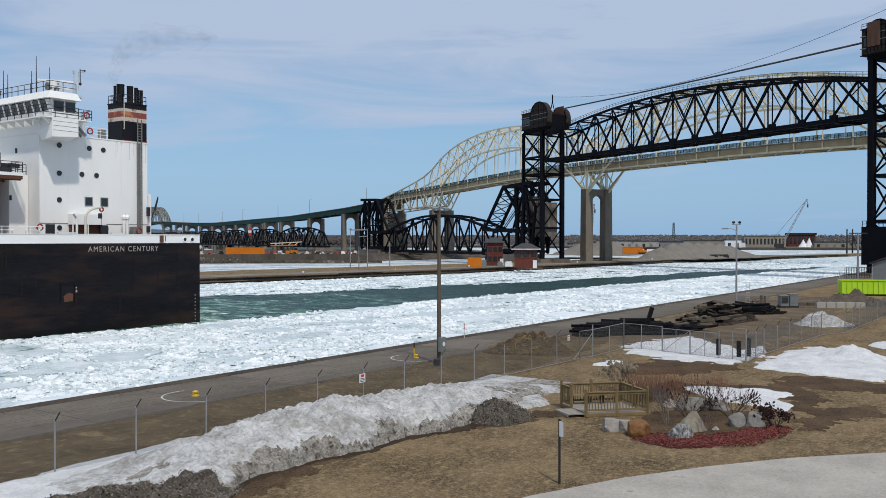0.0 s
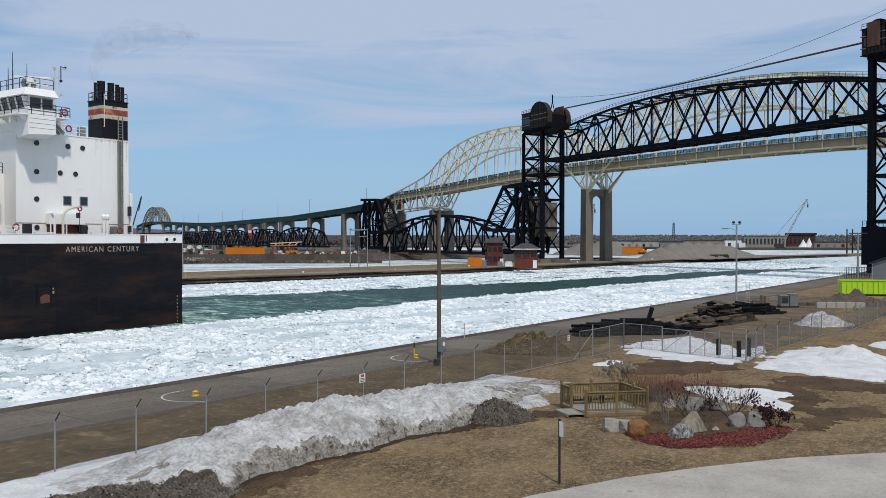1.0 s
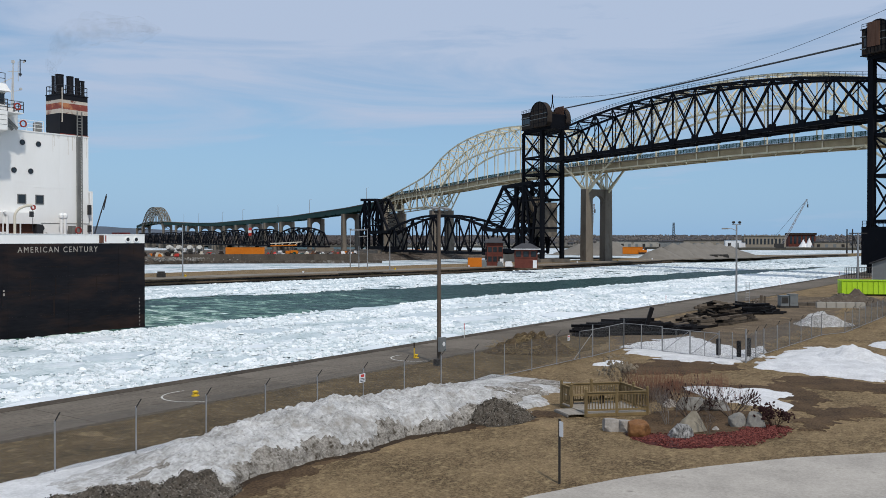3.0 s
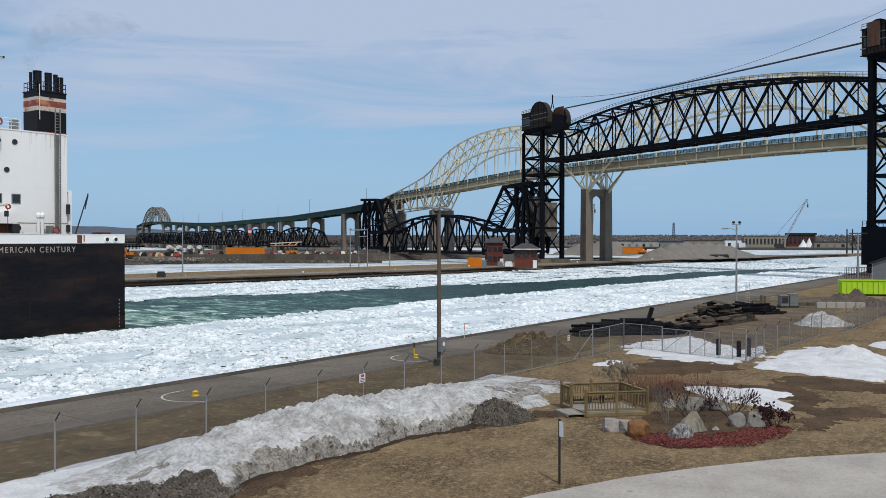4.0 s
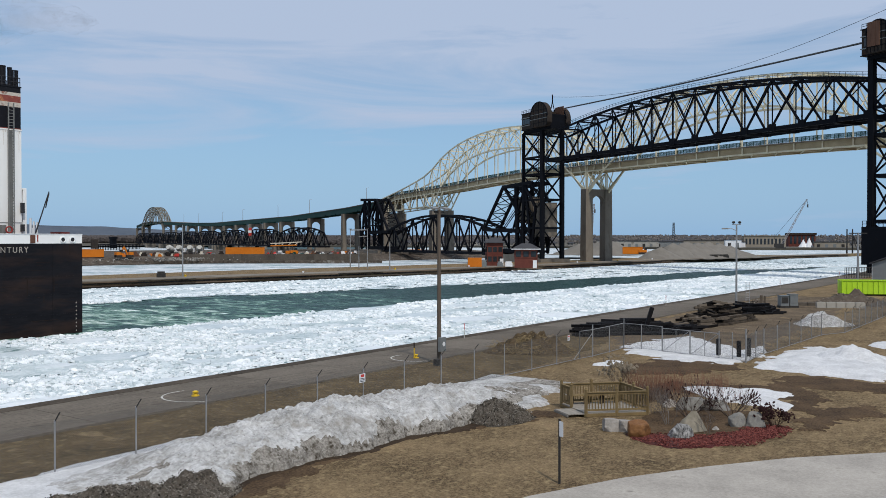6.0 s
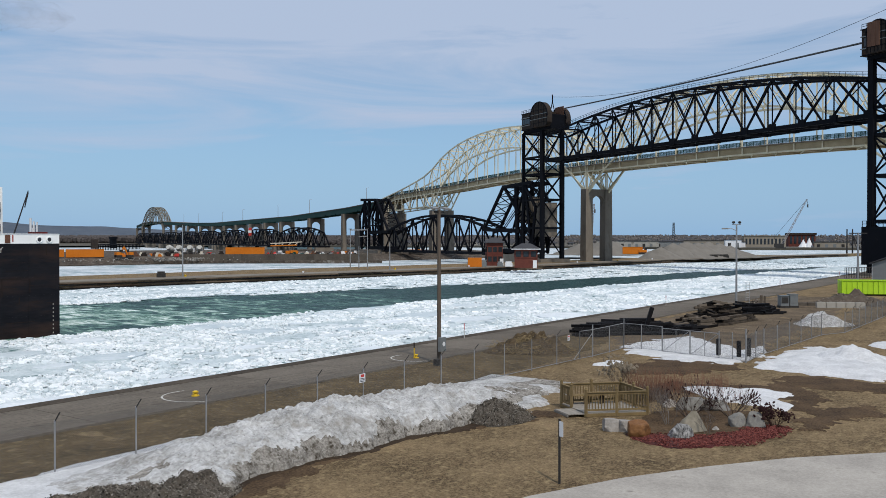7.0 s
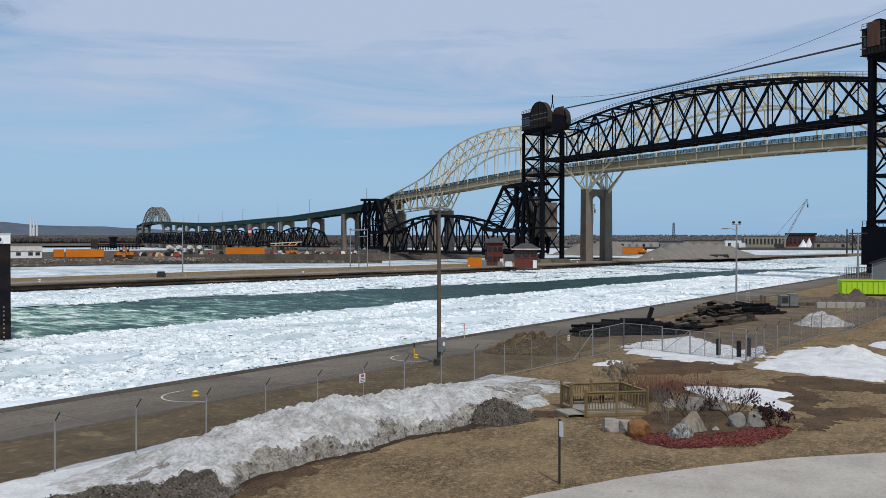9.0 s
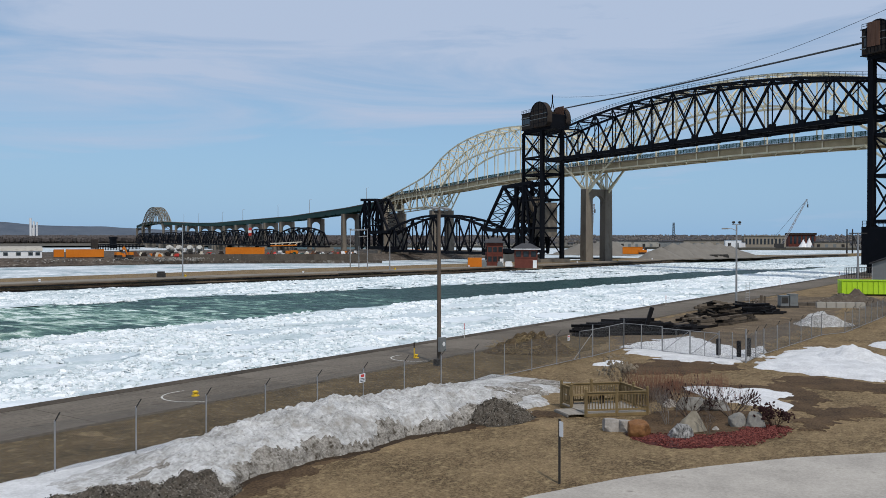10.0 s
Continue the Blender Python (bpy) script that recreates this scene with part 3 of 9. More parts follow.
def make_lift_tower(k_front, sign, base_z):
    """A four-legged tower; sign is the way from the span to the rear legs."""
    D, W, top = 11.8 * sign, 8.4, 46.0 if sign > 0 else 47.5
    t = thing("lift_tower", "tall black steel lift-bridge tower with a rusty sheave house", "bridge tower", bk(k_front + D / 2, W / 2, base_z), group="lift towers")
    legs = [(0, 0, 1.3), (0, W, 1.3), (D, 0, 0.9), (D, W, 0.9)]
    for dk, w, s in legs:
        part("leg", Geo().beam(bk(k_front + dk, w, base_z), bk(k_front + dk, w, top), s, s, up=KB), "black_steel", t)
    zs = [base_z + 1.0, 12.0, 22.0, 31.0, 37.0, top]
    faces = [((0, 0), (0, W)), ((0, 0), (D, 0)), ((0, W), (D, W)), ((D, 0), (D, W))]
    for (k1, w1), (k2, w2) in faces:
        for j, (za, zb) in enumerate(zip(zs, zs[1:])):
            a, b, c, d = bk(k_front + k1, w1, za), bk(k_front + k2, w2, za), bk(k_front + k1, w1, zb), bk(k_front + k2, w2, zb)
            if (k1, k2) == (0, 0) and j >= 3:
                continue
            part("cross_brace", Geo().beam(a, d, 0.32).beam(b, c, 0.32), "black_steel", t)
            part("strut", Geo().beam(c, d, 0.45, 0.7), "black_steel", t)
    # sheave house with its two rounded rope-drum covers, reaching out over the span on the far tower
    if sign > 0:
        hk, hl, hw, hb, kc, r, zc = 19.0, 11.4, 3.2, 8.6, 11.9, 5.3, 50.2
    else:
        hk, hl, hw, hb, kc, r, zc = k_front - 4.4, 12.2, 3.2, 9.0, k_front - 3.2, 2.9, 52.5
    part("platform", Geo().obox(bmat(hk - 3.4 * (sign > 0), hw, top), hl + (5.6 if sign > 0 else -2.0), hb - 1.0, 0.9), "black_steel", t)
    house = part("machinery_house", Geo().obox(bmat(hk, hw, top + 0.9), hl, hb, 6.0), "rust_steel", t)
    for i in range(7):
        part("house_window", Geo().obox(bmat(hk - hl / 2 + 1.3 + i * (hl - 2.6) / 6, hw - hb / 2 - 0.04, top + 3.0), 1.3, 0.12, 1.8), "glass", house)
    for z in (top + 0.9, top + 2.4, top + 5.1, top + 6.7):
        part("house_ledge", Geo().obox(bmat(hk, hw - hb / 2 - 0.12, z), hl + 0.4, 0.24, 0.22), "cabinet_grey" if 2 < z - top < 6 else "black_steel", house)
    if sign > 0:
        part("sheave_floor", Geo().obox(bmat(10.6, 2.6, top + 0.95), 5.4, 6.2, 4.2), "black_steel", t)
    zc0, r0 = zc, r
    for w in (-1.6, 6.9):
        zc, r = (zc0, r0) if w < 0 else (zc0 - 0.6, r0 * 0.84)
        poly = [bk(kc + r * math.cos(math.pi * i / 16), w - 1.0, zc + r * math.sin(math.pi * i / 16)) for i in range(17)]
        poly += [bk(kc - r, w - 1.0, top + 2.2), bk(kc - r * 0.75, w - 1.0, top + 1.0), bk(kc + r * 0.75, w - 1.0, top + 1.0), bk(kc + r, w - 1.0, top + 2.2)]
        cover = part("sheave_cover", Geo().extrude(poly, KQ * 2.0), "rust_steel", t, "rounded riveted steel cover of a rope sheave")
        for z, c in ((top + 2.3, "black_steel"), (top + 3.6, "cabinet_grey"), (top + 5.2, "cabinet_grey"), (top + 6.6, "black_steel")):
            part("cover_band", Geo().obox(bmat(kc, w - 1.02, z), r * 2 - 0.5, 0.12, 0.16), c, cover)
        for i in range(7):
            u = (i - 3) * 0.3
            part("cover_rib", Geo().obox(bmat(kc + r * u, w - 1.03, top + 1.2), 0.14, 0.10, zc - top - 1.2 + r * math.sqrt(1 - u * u) - 0.1), "black_steel", cover)
        rim = Geo()
        for i in range(16):
            a0, a1 = math.pi * i / 16, math.pi * (i + 1) / 16
            rim.beam(bk(kc + r * math.cos(a0), w - 1.05, zc + r * math.sin(a0)), bk(kc + r * math.cos(a1), w - 1.05, zc + r * math.sin(a1)), 0.3, 0.3)
        part("cover_rim", rim, "black_steel", cover)
    pk = 11.2 if sign > 0 else k_front - 1.2
    for i in range(5 if sign > 0 else 3):
        part("rope_guard", Geo().obox(bmat(pk - 2.0 + i * 1.0, 5.72 if sign > 0 else -2.75, top + 2.4), 0.94, 0.16 + 0.06 * (i % 2), 5.9 if sign > 0 else 5.3), "brown_panel", t, "rust-brown sheet panel")
    g = Geo()
    for w in (hw - hb / 2, hw + hb / 2):
        for s in range(12):
            p = bk(hk - hl / 2 + s * hl / 11, w, top + 6.9)
            g.beam(p, p + Vector((0, 0, 1.1)), 0.08)
        for hgt in (0.6, 1.1):
            g.beam(bk(hk - hl / 2, w, top + 6.9 + hgt), bk(hk + hl / 2, w, top + 6.9 + hgt), 0.08)
    part("handrail", g, "black_steel", t)
    g = Geo()
    p = bk(16.4 if sign > 0 else hk - 1.1, 6.4 if sign > 0 else 4.0, top + 6.8)
    for dx in (-0.9, 0.9):
        g.beam(p + KB * dx * 1.6, p + Vector((0, 0, 4.2)), 0.22)
    g.beam(p + Vector((0, 0, 4.0)), p + Vector((0, 0, 6.6)), 0.3)
    part("cable_mast", g, "black_steel", t)
    g = Geo().obox(bmat(k_front + D * 0.35 + (0.9 if sign < 0 else 0.0), W * 0.5, 2.4 if sign < 0 else 9.0), 10.0 if sign < 0 else 7.3, W * (1.24 if sign < 0 else 0.6), 8.4 if sign < 0 else 12.0)
    part("counterweight", g, "pier_concrete" if sign > 0 else "black_steel", t)
    if sign < 0:
        part("counterweight_rail", rail_posts([bk(k_front + 1.6, -0.9, 10.8), bk(k_front - 6.5, -0.9, 10.8)], 1.3, 1.0), "black_steel", t)
    g = Geo()
    for w in (W * 0.25, W * 0.75):
        for s in (-0.5, 0.5):
            g.tube(bk(k_front + D * 0.5 + s, w, 10), bk(k_front + D * 0.5 + s, w, top + 1), 0.09)
    part("hoist_ropes", g, "black_steel", t)
    g = Geo().obox(bmat(k_front + D / 2, W / 2, -4), abs(D) + 4, W + 4, base_z + 4)
    part("footing", g, "pier_concrete", t)
    return t


make_lift_span()
make_lift_tower(13.4, 1, 1.2)
make_lift_tower(-114.0, -1, 0.6)

M["cable_grey"] = surf("cable_grey", (0.04, 0.045, 0.05), (0.09, 0.095, 0.10), 0.5, 0.7, bump=0)


# cables from tower to tower
def make_cable(name, a, b, sag, r, label):
    g = Geo()
    pts = []
    for i in range(25):
        u = i / 24
        p = Vector(a).lerp(Vector(b), u)
        p.z -= 4 * sag * u * (1 - u)
        pts.append(p)
    g.pipe(pts, r)
    solid(name, g, "cable_grey" if r > 0.1 else "black_steel", label, "cable", at=pts[0])


make_cable("power_cable", bk(12, 8.05, 54.0), bk(-113, 2, 52.3), 0.3, 0.24, "thick black cable bundle strung between the towers")
make_cable("wire", bk(16.4, 6.4, 58.6), bk(-119.5, 4, 60.0), 6.0, 0.05, "thin dark wire strung between the tower masts")

# road bridge: bottom of its deck along k
DECK = [(-220, 28.5), (-94.5, 31.7), (-71, 32.4), (-50, 32.8), (1, 32.9), (34, 33.0), (66, 33.2), (98, 32.2), (125, 31.1), (154, 30.3), (188, 29.3), (206, 26.2), (235, 24.9), (259, 23.9), (368, 21.3), (593, 20.3), (700, 22.0), (838, 25.6), (930, 27.5), (1000, 26.5), (1060, 23.0), (1210, 19.0)]


def deck_z(k):
    for (a, b), (c, d) in zip(DECK, DECK[1:]):
        if a <= k <= c:
            return b + (d - b) * (k - a) / (c - a)
    return DECK[0][1]


RW0, RW1 = 25.0, 34.2


def make_road_arch(mid, span, label):
    t = thing("arch_bridge", label, "bridge", bk(mid, 30, 24), group="road bridge arches")
    n = 14
    half = span / 2
    d = span / n
    def top(k):
        u = (k - mid) / half
        return 55.7 - 8.6 * u * u - 4.6 * u ** 4
    def low(k):
        u = (k - mid) / half
        return 47.0 - 11.0 * u * u - 11.2 * u ** 4
    ks = [mid - half + d * i for i in range(n + 1)]
    for w in (RW0, RW1):
        for i in range(n):
            a, b = ks[i], ks[i + 1]
            truss_member(t, "top_chord", bk(a, w, top(a)), bk(b, w, top(b)), 0.5, 0.5, "cream_steel")
            truss_member(t, "arch_chord", bk(a, w, low(a)), bk(b, w, low(b)), 0.5, 0.6, "cream_steel")
            if i < n / 2:
                truss_member(t, "diagonal", bk(a, w, low(a)), bk(b, w, top(b)), 0.27, 0.27, "cream_steel")
            else:
                truss_member(t, "diagonal", bk(a, w, top(a)), bk(b, w, low(b)), 0.27, 0.27, "cream_steel")
        for k in ks:
            truss_member(t, "post", bk(k, w, low(k)), bk(k, w, top(k)), 0.35, 0.35, "cream_steel")
            z = deck_z(k)
            if low(k) > z + 1:
                truss_member(t, "hanger", bk(k, w, z), bk(k, w, low(k)), 0.34, 0.3, "cream_steel")
    for i, k in enumerate(ks):
        truss_member(t, "sway_strut", bk(k, RW0, top(k)), bk(k, RW1, top(k)), 0.35, 0.4, "cream_steel")
        part("sway_brace", Geo().beam(bk(k, RW0, low(k) + 0.3), bk(k, RW1, top(k)), 0.25).beam(bk(k, RW1, low(k) + 0.3), bk(k, RW0, top(k)), 0.25), "cream_steel", t)
        if i < n:
            b = ks[i + 1]
            part("top_bracing", Geo().beam(bk(k, RW0, top(k)), bk(b, RW1, top(b)), 0.22).beam(bk(k, RW1, top(k)), bk(b, RW0, top(b)), 0.22), "cream_steel", t)


make_road_arch(83.3, 124, "cream-painted steel arch truss of a high road bridge")
make_road_arch(-44.3, 129.6, "cream-painted steel arch truss standing behind the lifting span")


def make_side_truss():
    """The short truss beside the arch, above and below the deck."""
    t = thing("side_truss", "cream-painted steel side span between arch and green girders", "bridge", bk(175, 30, 24))
    n, a0, b0 = 7, 145.3, 206.0
    d = (b0 - a0) / n
    for w in (RW0, RW1):
        for i in range(n):
            a, b = a0 + d * i, a0 + d * (i + 1)
            ta, tb = [42.6 - 12.2 * ((k - a0) / (b0 - a0)) ** 0.72 for k in (a, b)]
            la, lb = [24.8 - 2.2 * ((k - a0) / (b0 - a0)) for k in (a, b)]
            truss_member(t, "top_chord", bk(a, w, ta), bk(b, w, tb), 0.55, 0.55, "cream_steel")
            truss_member(t, "bottom_chord", bk(a, w, la), bk(b, w, lb), 0.5, 0.5, "cream_steel")
            if i:
                truss_member(t, "post", bk(a, w, la), bk(a, w, ta), 0.35, 0.35, "cream_steel")
            truss_member(t, "diagonal", bk(a, w, la if i % 2 else ta), bk(b, w, tb if i % 2 else lb), 0.35, 0.35, "cream_steel")
    for i in range(n + 1):
        k = a0 + d * i
        truss_member(t, "sway_strut", bk(k, RW0, 24.2), bk(k, RW1, 24.2), 0.35, 0.35, "cream_steel")


make_side_truss()


def make_deck(k0, k1, step, mat, edge, depth, label, posts=True):
    t = thing("bridge_deck", label, "bridge deck", bk((k0 + k1) / 2, 30, deck_z((k0 + k1) / 2)))
    ks = [k0 + (k1 - k0) * i / round((k1 - k0) / step) for i in range(round((k1 - k0) / step) + 1)]
    rail = Geo()
    for a, b in zip(ks, ks[1:]):
        za, zb = deck_z(a), deck_z(b)
        slab = Geo().hexa([bk(a, RW0 - 0.3, za + depth), bk(a, RW1 + 0.3, za + depth), bk(b, RW1 + 0.3, zb + depth), bk(b, RW0 - 0.3, zb + depth),
                    bk(a, RW0 - 0.3, za + depth + 0.35), bk(a, RW1 + 0.3, za + depth + 0.35), bk(b, RW1 + 0.3, zb + depth + 0.35), bk(b, RW0 - 0.3, zb + depth + 0.35)])
        part("roadway_slab", slab, "pier_concrete", t)
        for w in (RW0 + 0.55, RW1 - 0.55):
            truss_member(t, "girder", bk(a, w, za + depth / 2), bk(b, w, zb + depth / 2), 0.4, depth, mat)
        if posts:
            for w in (RW0 + 0.1, RW1 - 0.1):
                truss_member(t, "lower_chord", bk(a, w, za + 0.2), bk(b, w, zb + 0.2), 0.4, 0.45, "cream_steel")
            truss_member(t, "lateral_brace", bk(a, RW0, za + 0.15), bk(b, RW1, zb + 0.15), 0.25, 0.25, "cream_steel")
            truss_member(t, "lateral_brace", bk(a, RW1, za + 0.15), bk(b, RW0, zb + 0.15), 0.25, 0.25, "cream_steel")
        truss_member(t, "floor_beam", bk(a, RW0, za + 0.3), bk(a, RW1, za + 0.3), 0.4, 0.8, mat)
        m = int(max(2, step / 1.2))
        for w in (RW0 + 0.3,) if posts else ():
            for s in range(m):
                p = bk(a, w, za + depth + 0.3).lerp(bk(b, w, zb + depth + 0.3), s / m)
                rail.beam(p, p + Vector((0, 0, 1.3)), 0.14)
            for hgt in (0.3, 0.55, 0.8, 1.05, 1.3):
                rail.beam(bk(a, w, za + depth + 0.3 + hgt), bk(b, w, zb + depth + 0.3 + hgt), 0.17)
    if posts:
        part("railing", rail, edge, t, "steel parapet railing")


make_deck(-112, 206, 9.0, "deck_tan", "green_steel", 2.2, "cream steel floor beams carrying the roadway")
make_deck(206, 1052, 18, "green_steel", "green_steel", 3.2, "dark green plate girders of the road approach", False)


def make_road_pier(k, ztop, leg, group_label, deep=True):
    t = thing("bridge_pier", group_label, "bridge pier", bk(k, 30.5, 0), group="road bridge piers")
    zt = ztop
    for w in (RW0 + 0.1, RW1 - 0.1):
        g = Geo()
        a, b = leg / 2 * 1.12, leg / 2
        lo = [bk(k + i * a, w + j * a, -4) for i, j in ((-1, -1), (1, -1), (1, 1), (-1, 1))]
        hi = [bk(k + i * b, w + j * b, zt) for i, j in ((-1, -1), (1, -1), (1, 1), (-1, 1))]
        g.hexa(lo + hi)
        part("pier_leg", g, "pier_concrete", t)
    # arched cross wall between the legs
    w0, w1 = RW0 + 0.1 + leg / 2, RW1 - 0.1 - leg / 2
    poly = [bk(k, w0, zt), bk(k, w0, zt - 5.2)]
    for i in range(9):
        a = math.pi * i / 8
        poly.append(bk(k, (w0 + w1) / 2 - (w1 - w0) / 2 * math.cos(a), zt - 5.2 + 2.9 * math.sin(a)))
    poly.append(bk(k, w1, zt))
    part("cross_wall", Geo().extrude([p - KB * leg * 0.35 for p in poly], KB * leg * 0.7), "pier_concrete", t)
    return t


for k, zt in ((21, 26.6), (144, 22.4), (-104, 26)):
    t = make_road_pier(k, zt, 3.1, "tall twin-legged concrete pier under the arches")
    for w in (RW0, RW1):
        for dk in (-1, 1):
            truss_member(t, "raking_strut", bk(k + dk * 1.2, w, zt), bk(k + dk * 10, w, deck_z(k + dk * 10)), 0.5, 0.5, "cream_steel")
            truss_member(t, "strut", bk(k + dk * 4, w, zt + 2), bk(k, w, deck_z(k)), 0.35, 0.35, "cream_steel")
    part("frame_brace", Geo().beam(bk(k, RW0, zt), bk(k, RW1, deck_z(k)), 0.4).beam(bk(k, RW1, zt), bk(k, RW0, deck_z(k)), 0.4), "cream_steel", t)
for k in (200, 263.6, 326, 389.4, 429.7, 471.4, 515.9, 556.4, 600, 652, 712, 775, 850, 1000, 1045):
    t = make_road_pier(k, deck_z(k) - 0.1, 2.5, "concrete pier of the road approach")
    if k == 200:
        part("pier_wall", Geo().obox(bmat(k, 29.6, -4), 3.6, 13.5, 26.4), "pier_concrete", t, "solid stained concrete pier wall")


# ---- railway spans north of the lift ----
def through_truss(name, label, k0, k1, n, zlow, ztop, curve, heavy, group="", square=False, warren=False):
    t = thing(name, label, "bridge", bk((k0 + k1) / 2, 4, zlow), group=group)
    d = (k1 - k0) / n
    def top(i):
        u = i / n * 2 - 1
        return zlow + (ztop - zlow) * (1 - curve * u * u)
    for w in (0.0, 7.0):
        for i in range(n):
            a, b = k0 + d * i, k0 + d * (i + 1)
            truss_member(t, "bottom_chord", bk(a, w, zlow), bk(b, w, zlow), 0.5, 0.9, "black_steel")
            za, zb = (top(i) if i or square else zlow), (top(i + 1) if i < n - 1 or square else zlow)
            truss_member(t, "top_chord", bk(a, w, za), bk(b, w, zb), 0.6, 0.6 * heavy, "black_steel")
            if 0 < i:
                truss_member(t, "vertical", bk(a, w, zlow), bk(a, w, za), 0.3 * heavy, 0.3, "black_steel")
            if warren:
                up = i % 2 == 0
                truss_member(t, "diagonal", bk(a, w, zlow if up else za), bk(b, w, zb if up else zlow), 0.42 * heavy, 0.4, "black_steel")
            elif 0 < i < n - 1:
                m, e = (zlow, zb) if i < n / 2 else (za, zlow)
                truss_member(t, "counter_diagonal", bk(a, w, m), bk(b, w, e), 0.22 * heavy, 0.22, "black_steel")
                if i < n / 2:
                    truss_member(t, "diagonal", bk(a, w, za), bk(b, w, zlow), 0.35 * heavy, 0.35, "black_steel")
                else:
                    truss_member(t, "diagonal", bk(a, w, zlow), bk(b, w, zb), 0.35 * heavy, 0.35, "black_steel")
    for i in range(1, n):
        a = k0 + d * i
        truss_member(t, "top_strut", bk(a, 0, top(i)), bk(a, 7.0, top(i)), 0.3, 0.4, "black_steel")
    for i in range(n + 1):
        truss_member(t, "floor_beam", bk(k0 + d * i, 0, zlow - 0.2), bk(k0 + d * i, 7.0, zlow - 0.2), 0.4, 0.9, "black_steel")
    truss_member(t, "track_deck", bk(k0, 3.5, zlow + 0.25), bk(k1, 3.5, zlow + 0.25), 3.4, 0.4, "black_steel")
    for k in (k0, k1):
        g = Geo().obox(bmat(k, 3.5, -5), 2.4, 11, zlow + 4.4)
        part("pier", g, "pier_concrete", t)
    return t


through_truss("bascule_span", "black steel bascule span with arched upper chords", 44, 147, 10, 2.6, 18.3, 0.48, 1.6, square=True, warren=True)
for i in range(8):
    through_truss("truss_span", "black camelback steel truss of the railway bridge", 240 + 82 * i, 240 + 82 * i + 80.5, 9, 3.9, 15.2, 0.5, 1.3, group="camelback spans")


# ---- the lake freighter: x runs aft, y inboard from the port side, z up from the quay level ----
M["hull_rust"] = surf("hull_rust", (0.07, 0.03, 0.02), (0.15, 0.07, 0.045), 1.2, 0.8, fine=9)
M["streak"] = surf("rust_stain", (0.50, 0.43, 0.36), (0.66, 0.62, 0.56), 2.0, 0.6, bump=0)
M["hull_streak"] = surf("hull_stain", (0.010, 0.007, 0.006), (0.028, 0.018, 0.014), 1.5, 0.7, bump=0, spec=0.12)
M["stripe_red"] = surf("stripe_red", (0.17, 0.042, 0.034), (0.30, 0.085, 0.065), 0.8, 0.7, fine=6, spot=(0.45, 0.19, 0.09), spot_scale=0.55, spot_edge=(0.54, 0.62), grainy=0.8)
M["funnel_white"] = surf("funnel_white", (0.42, 0.36, 0.30), (0.60, 0.55, 0.48), 0.8, 0.7, fine=6, spot=(0.20, 0.075, 0.05), spot_scale=0.9, spot_edge=(0.58, 0.66), grainy=0.9)
M["ship_grey"] = surf("ship_grey", (0.13, 0.13, 0.125), (0.24, 0.24, 0.225), 0.8, 0.6, fine=8, bump=0.1)
M["ship_pale"] = surf("ship_pale", (0.40, 0.40, 0.39), (0.56, 0.56, 0.54), 0.8, 0.6, fine=8, bump=0.1)
M["ship_dark"] = surf("ship_dark", (0.02, 0.02, 0.022), (0.04, 0.04, 0.045), 0.8, 0.5, fine=8, bump=0.1)
M["ring_red"] = surf("ring_red", (0.24, 0.030, 0.026), (0.34, 0.05, 0.04), 3, 0.5, bump=0)
M["winch_red"] = surf("winch_red", (0.10, 0.015, 0.014), (0.17, 0.03, 0.026), 2, 0.6, bump=0)
M["davit_cream"] = surf("davit_cream", (0.52, 0.47, 0.38), (0.62, 0.57, 0.47), 2, 0.55, fine=20, bump=0.05)
M["letter_white"] = surf("letter_white", (0.20, 0.175, 0.15), (0.50, 0.46, 0.41), 1.5, 0.6, fine=15, bump=0)


def ring(g, c, r, t, axis="y", n=14):
    pts = []
    for i in range(n + 1):
        a = 2 * math.pi * i / n
        pts.append((c[0] + r * math.cos(a), c[1], c[2] + r * math.sin(a)) if axis == "y" else (c[0], c[1] + r * math.cos(a), c[2] + r * math.sin(a)))
    return g.pipe(pts, t, n=6)


def rail_geo(pts, heights, step, r=0.025):
    g = Geo()
    for a, b in zip(pts, pts[1:]):
        a, b = Vector(a), Vector(b)
        m = max(1, round((b - a).length / step))
        for i in range(m + 1):
            p = a.lerp(b, i / m)
            g.beam(p, p + Vector((0, 0, heights[-1])), 2 * r)
        for h in heights:
            g.beam(a + Vector((0, 0, h)), b + Vector((0, 0, h)), 2 * r)
    return g


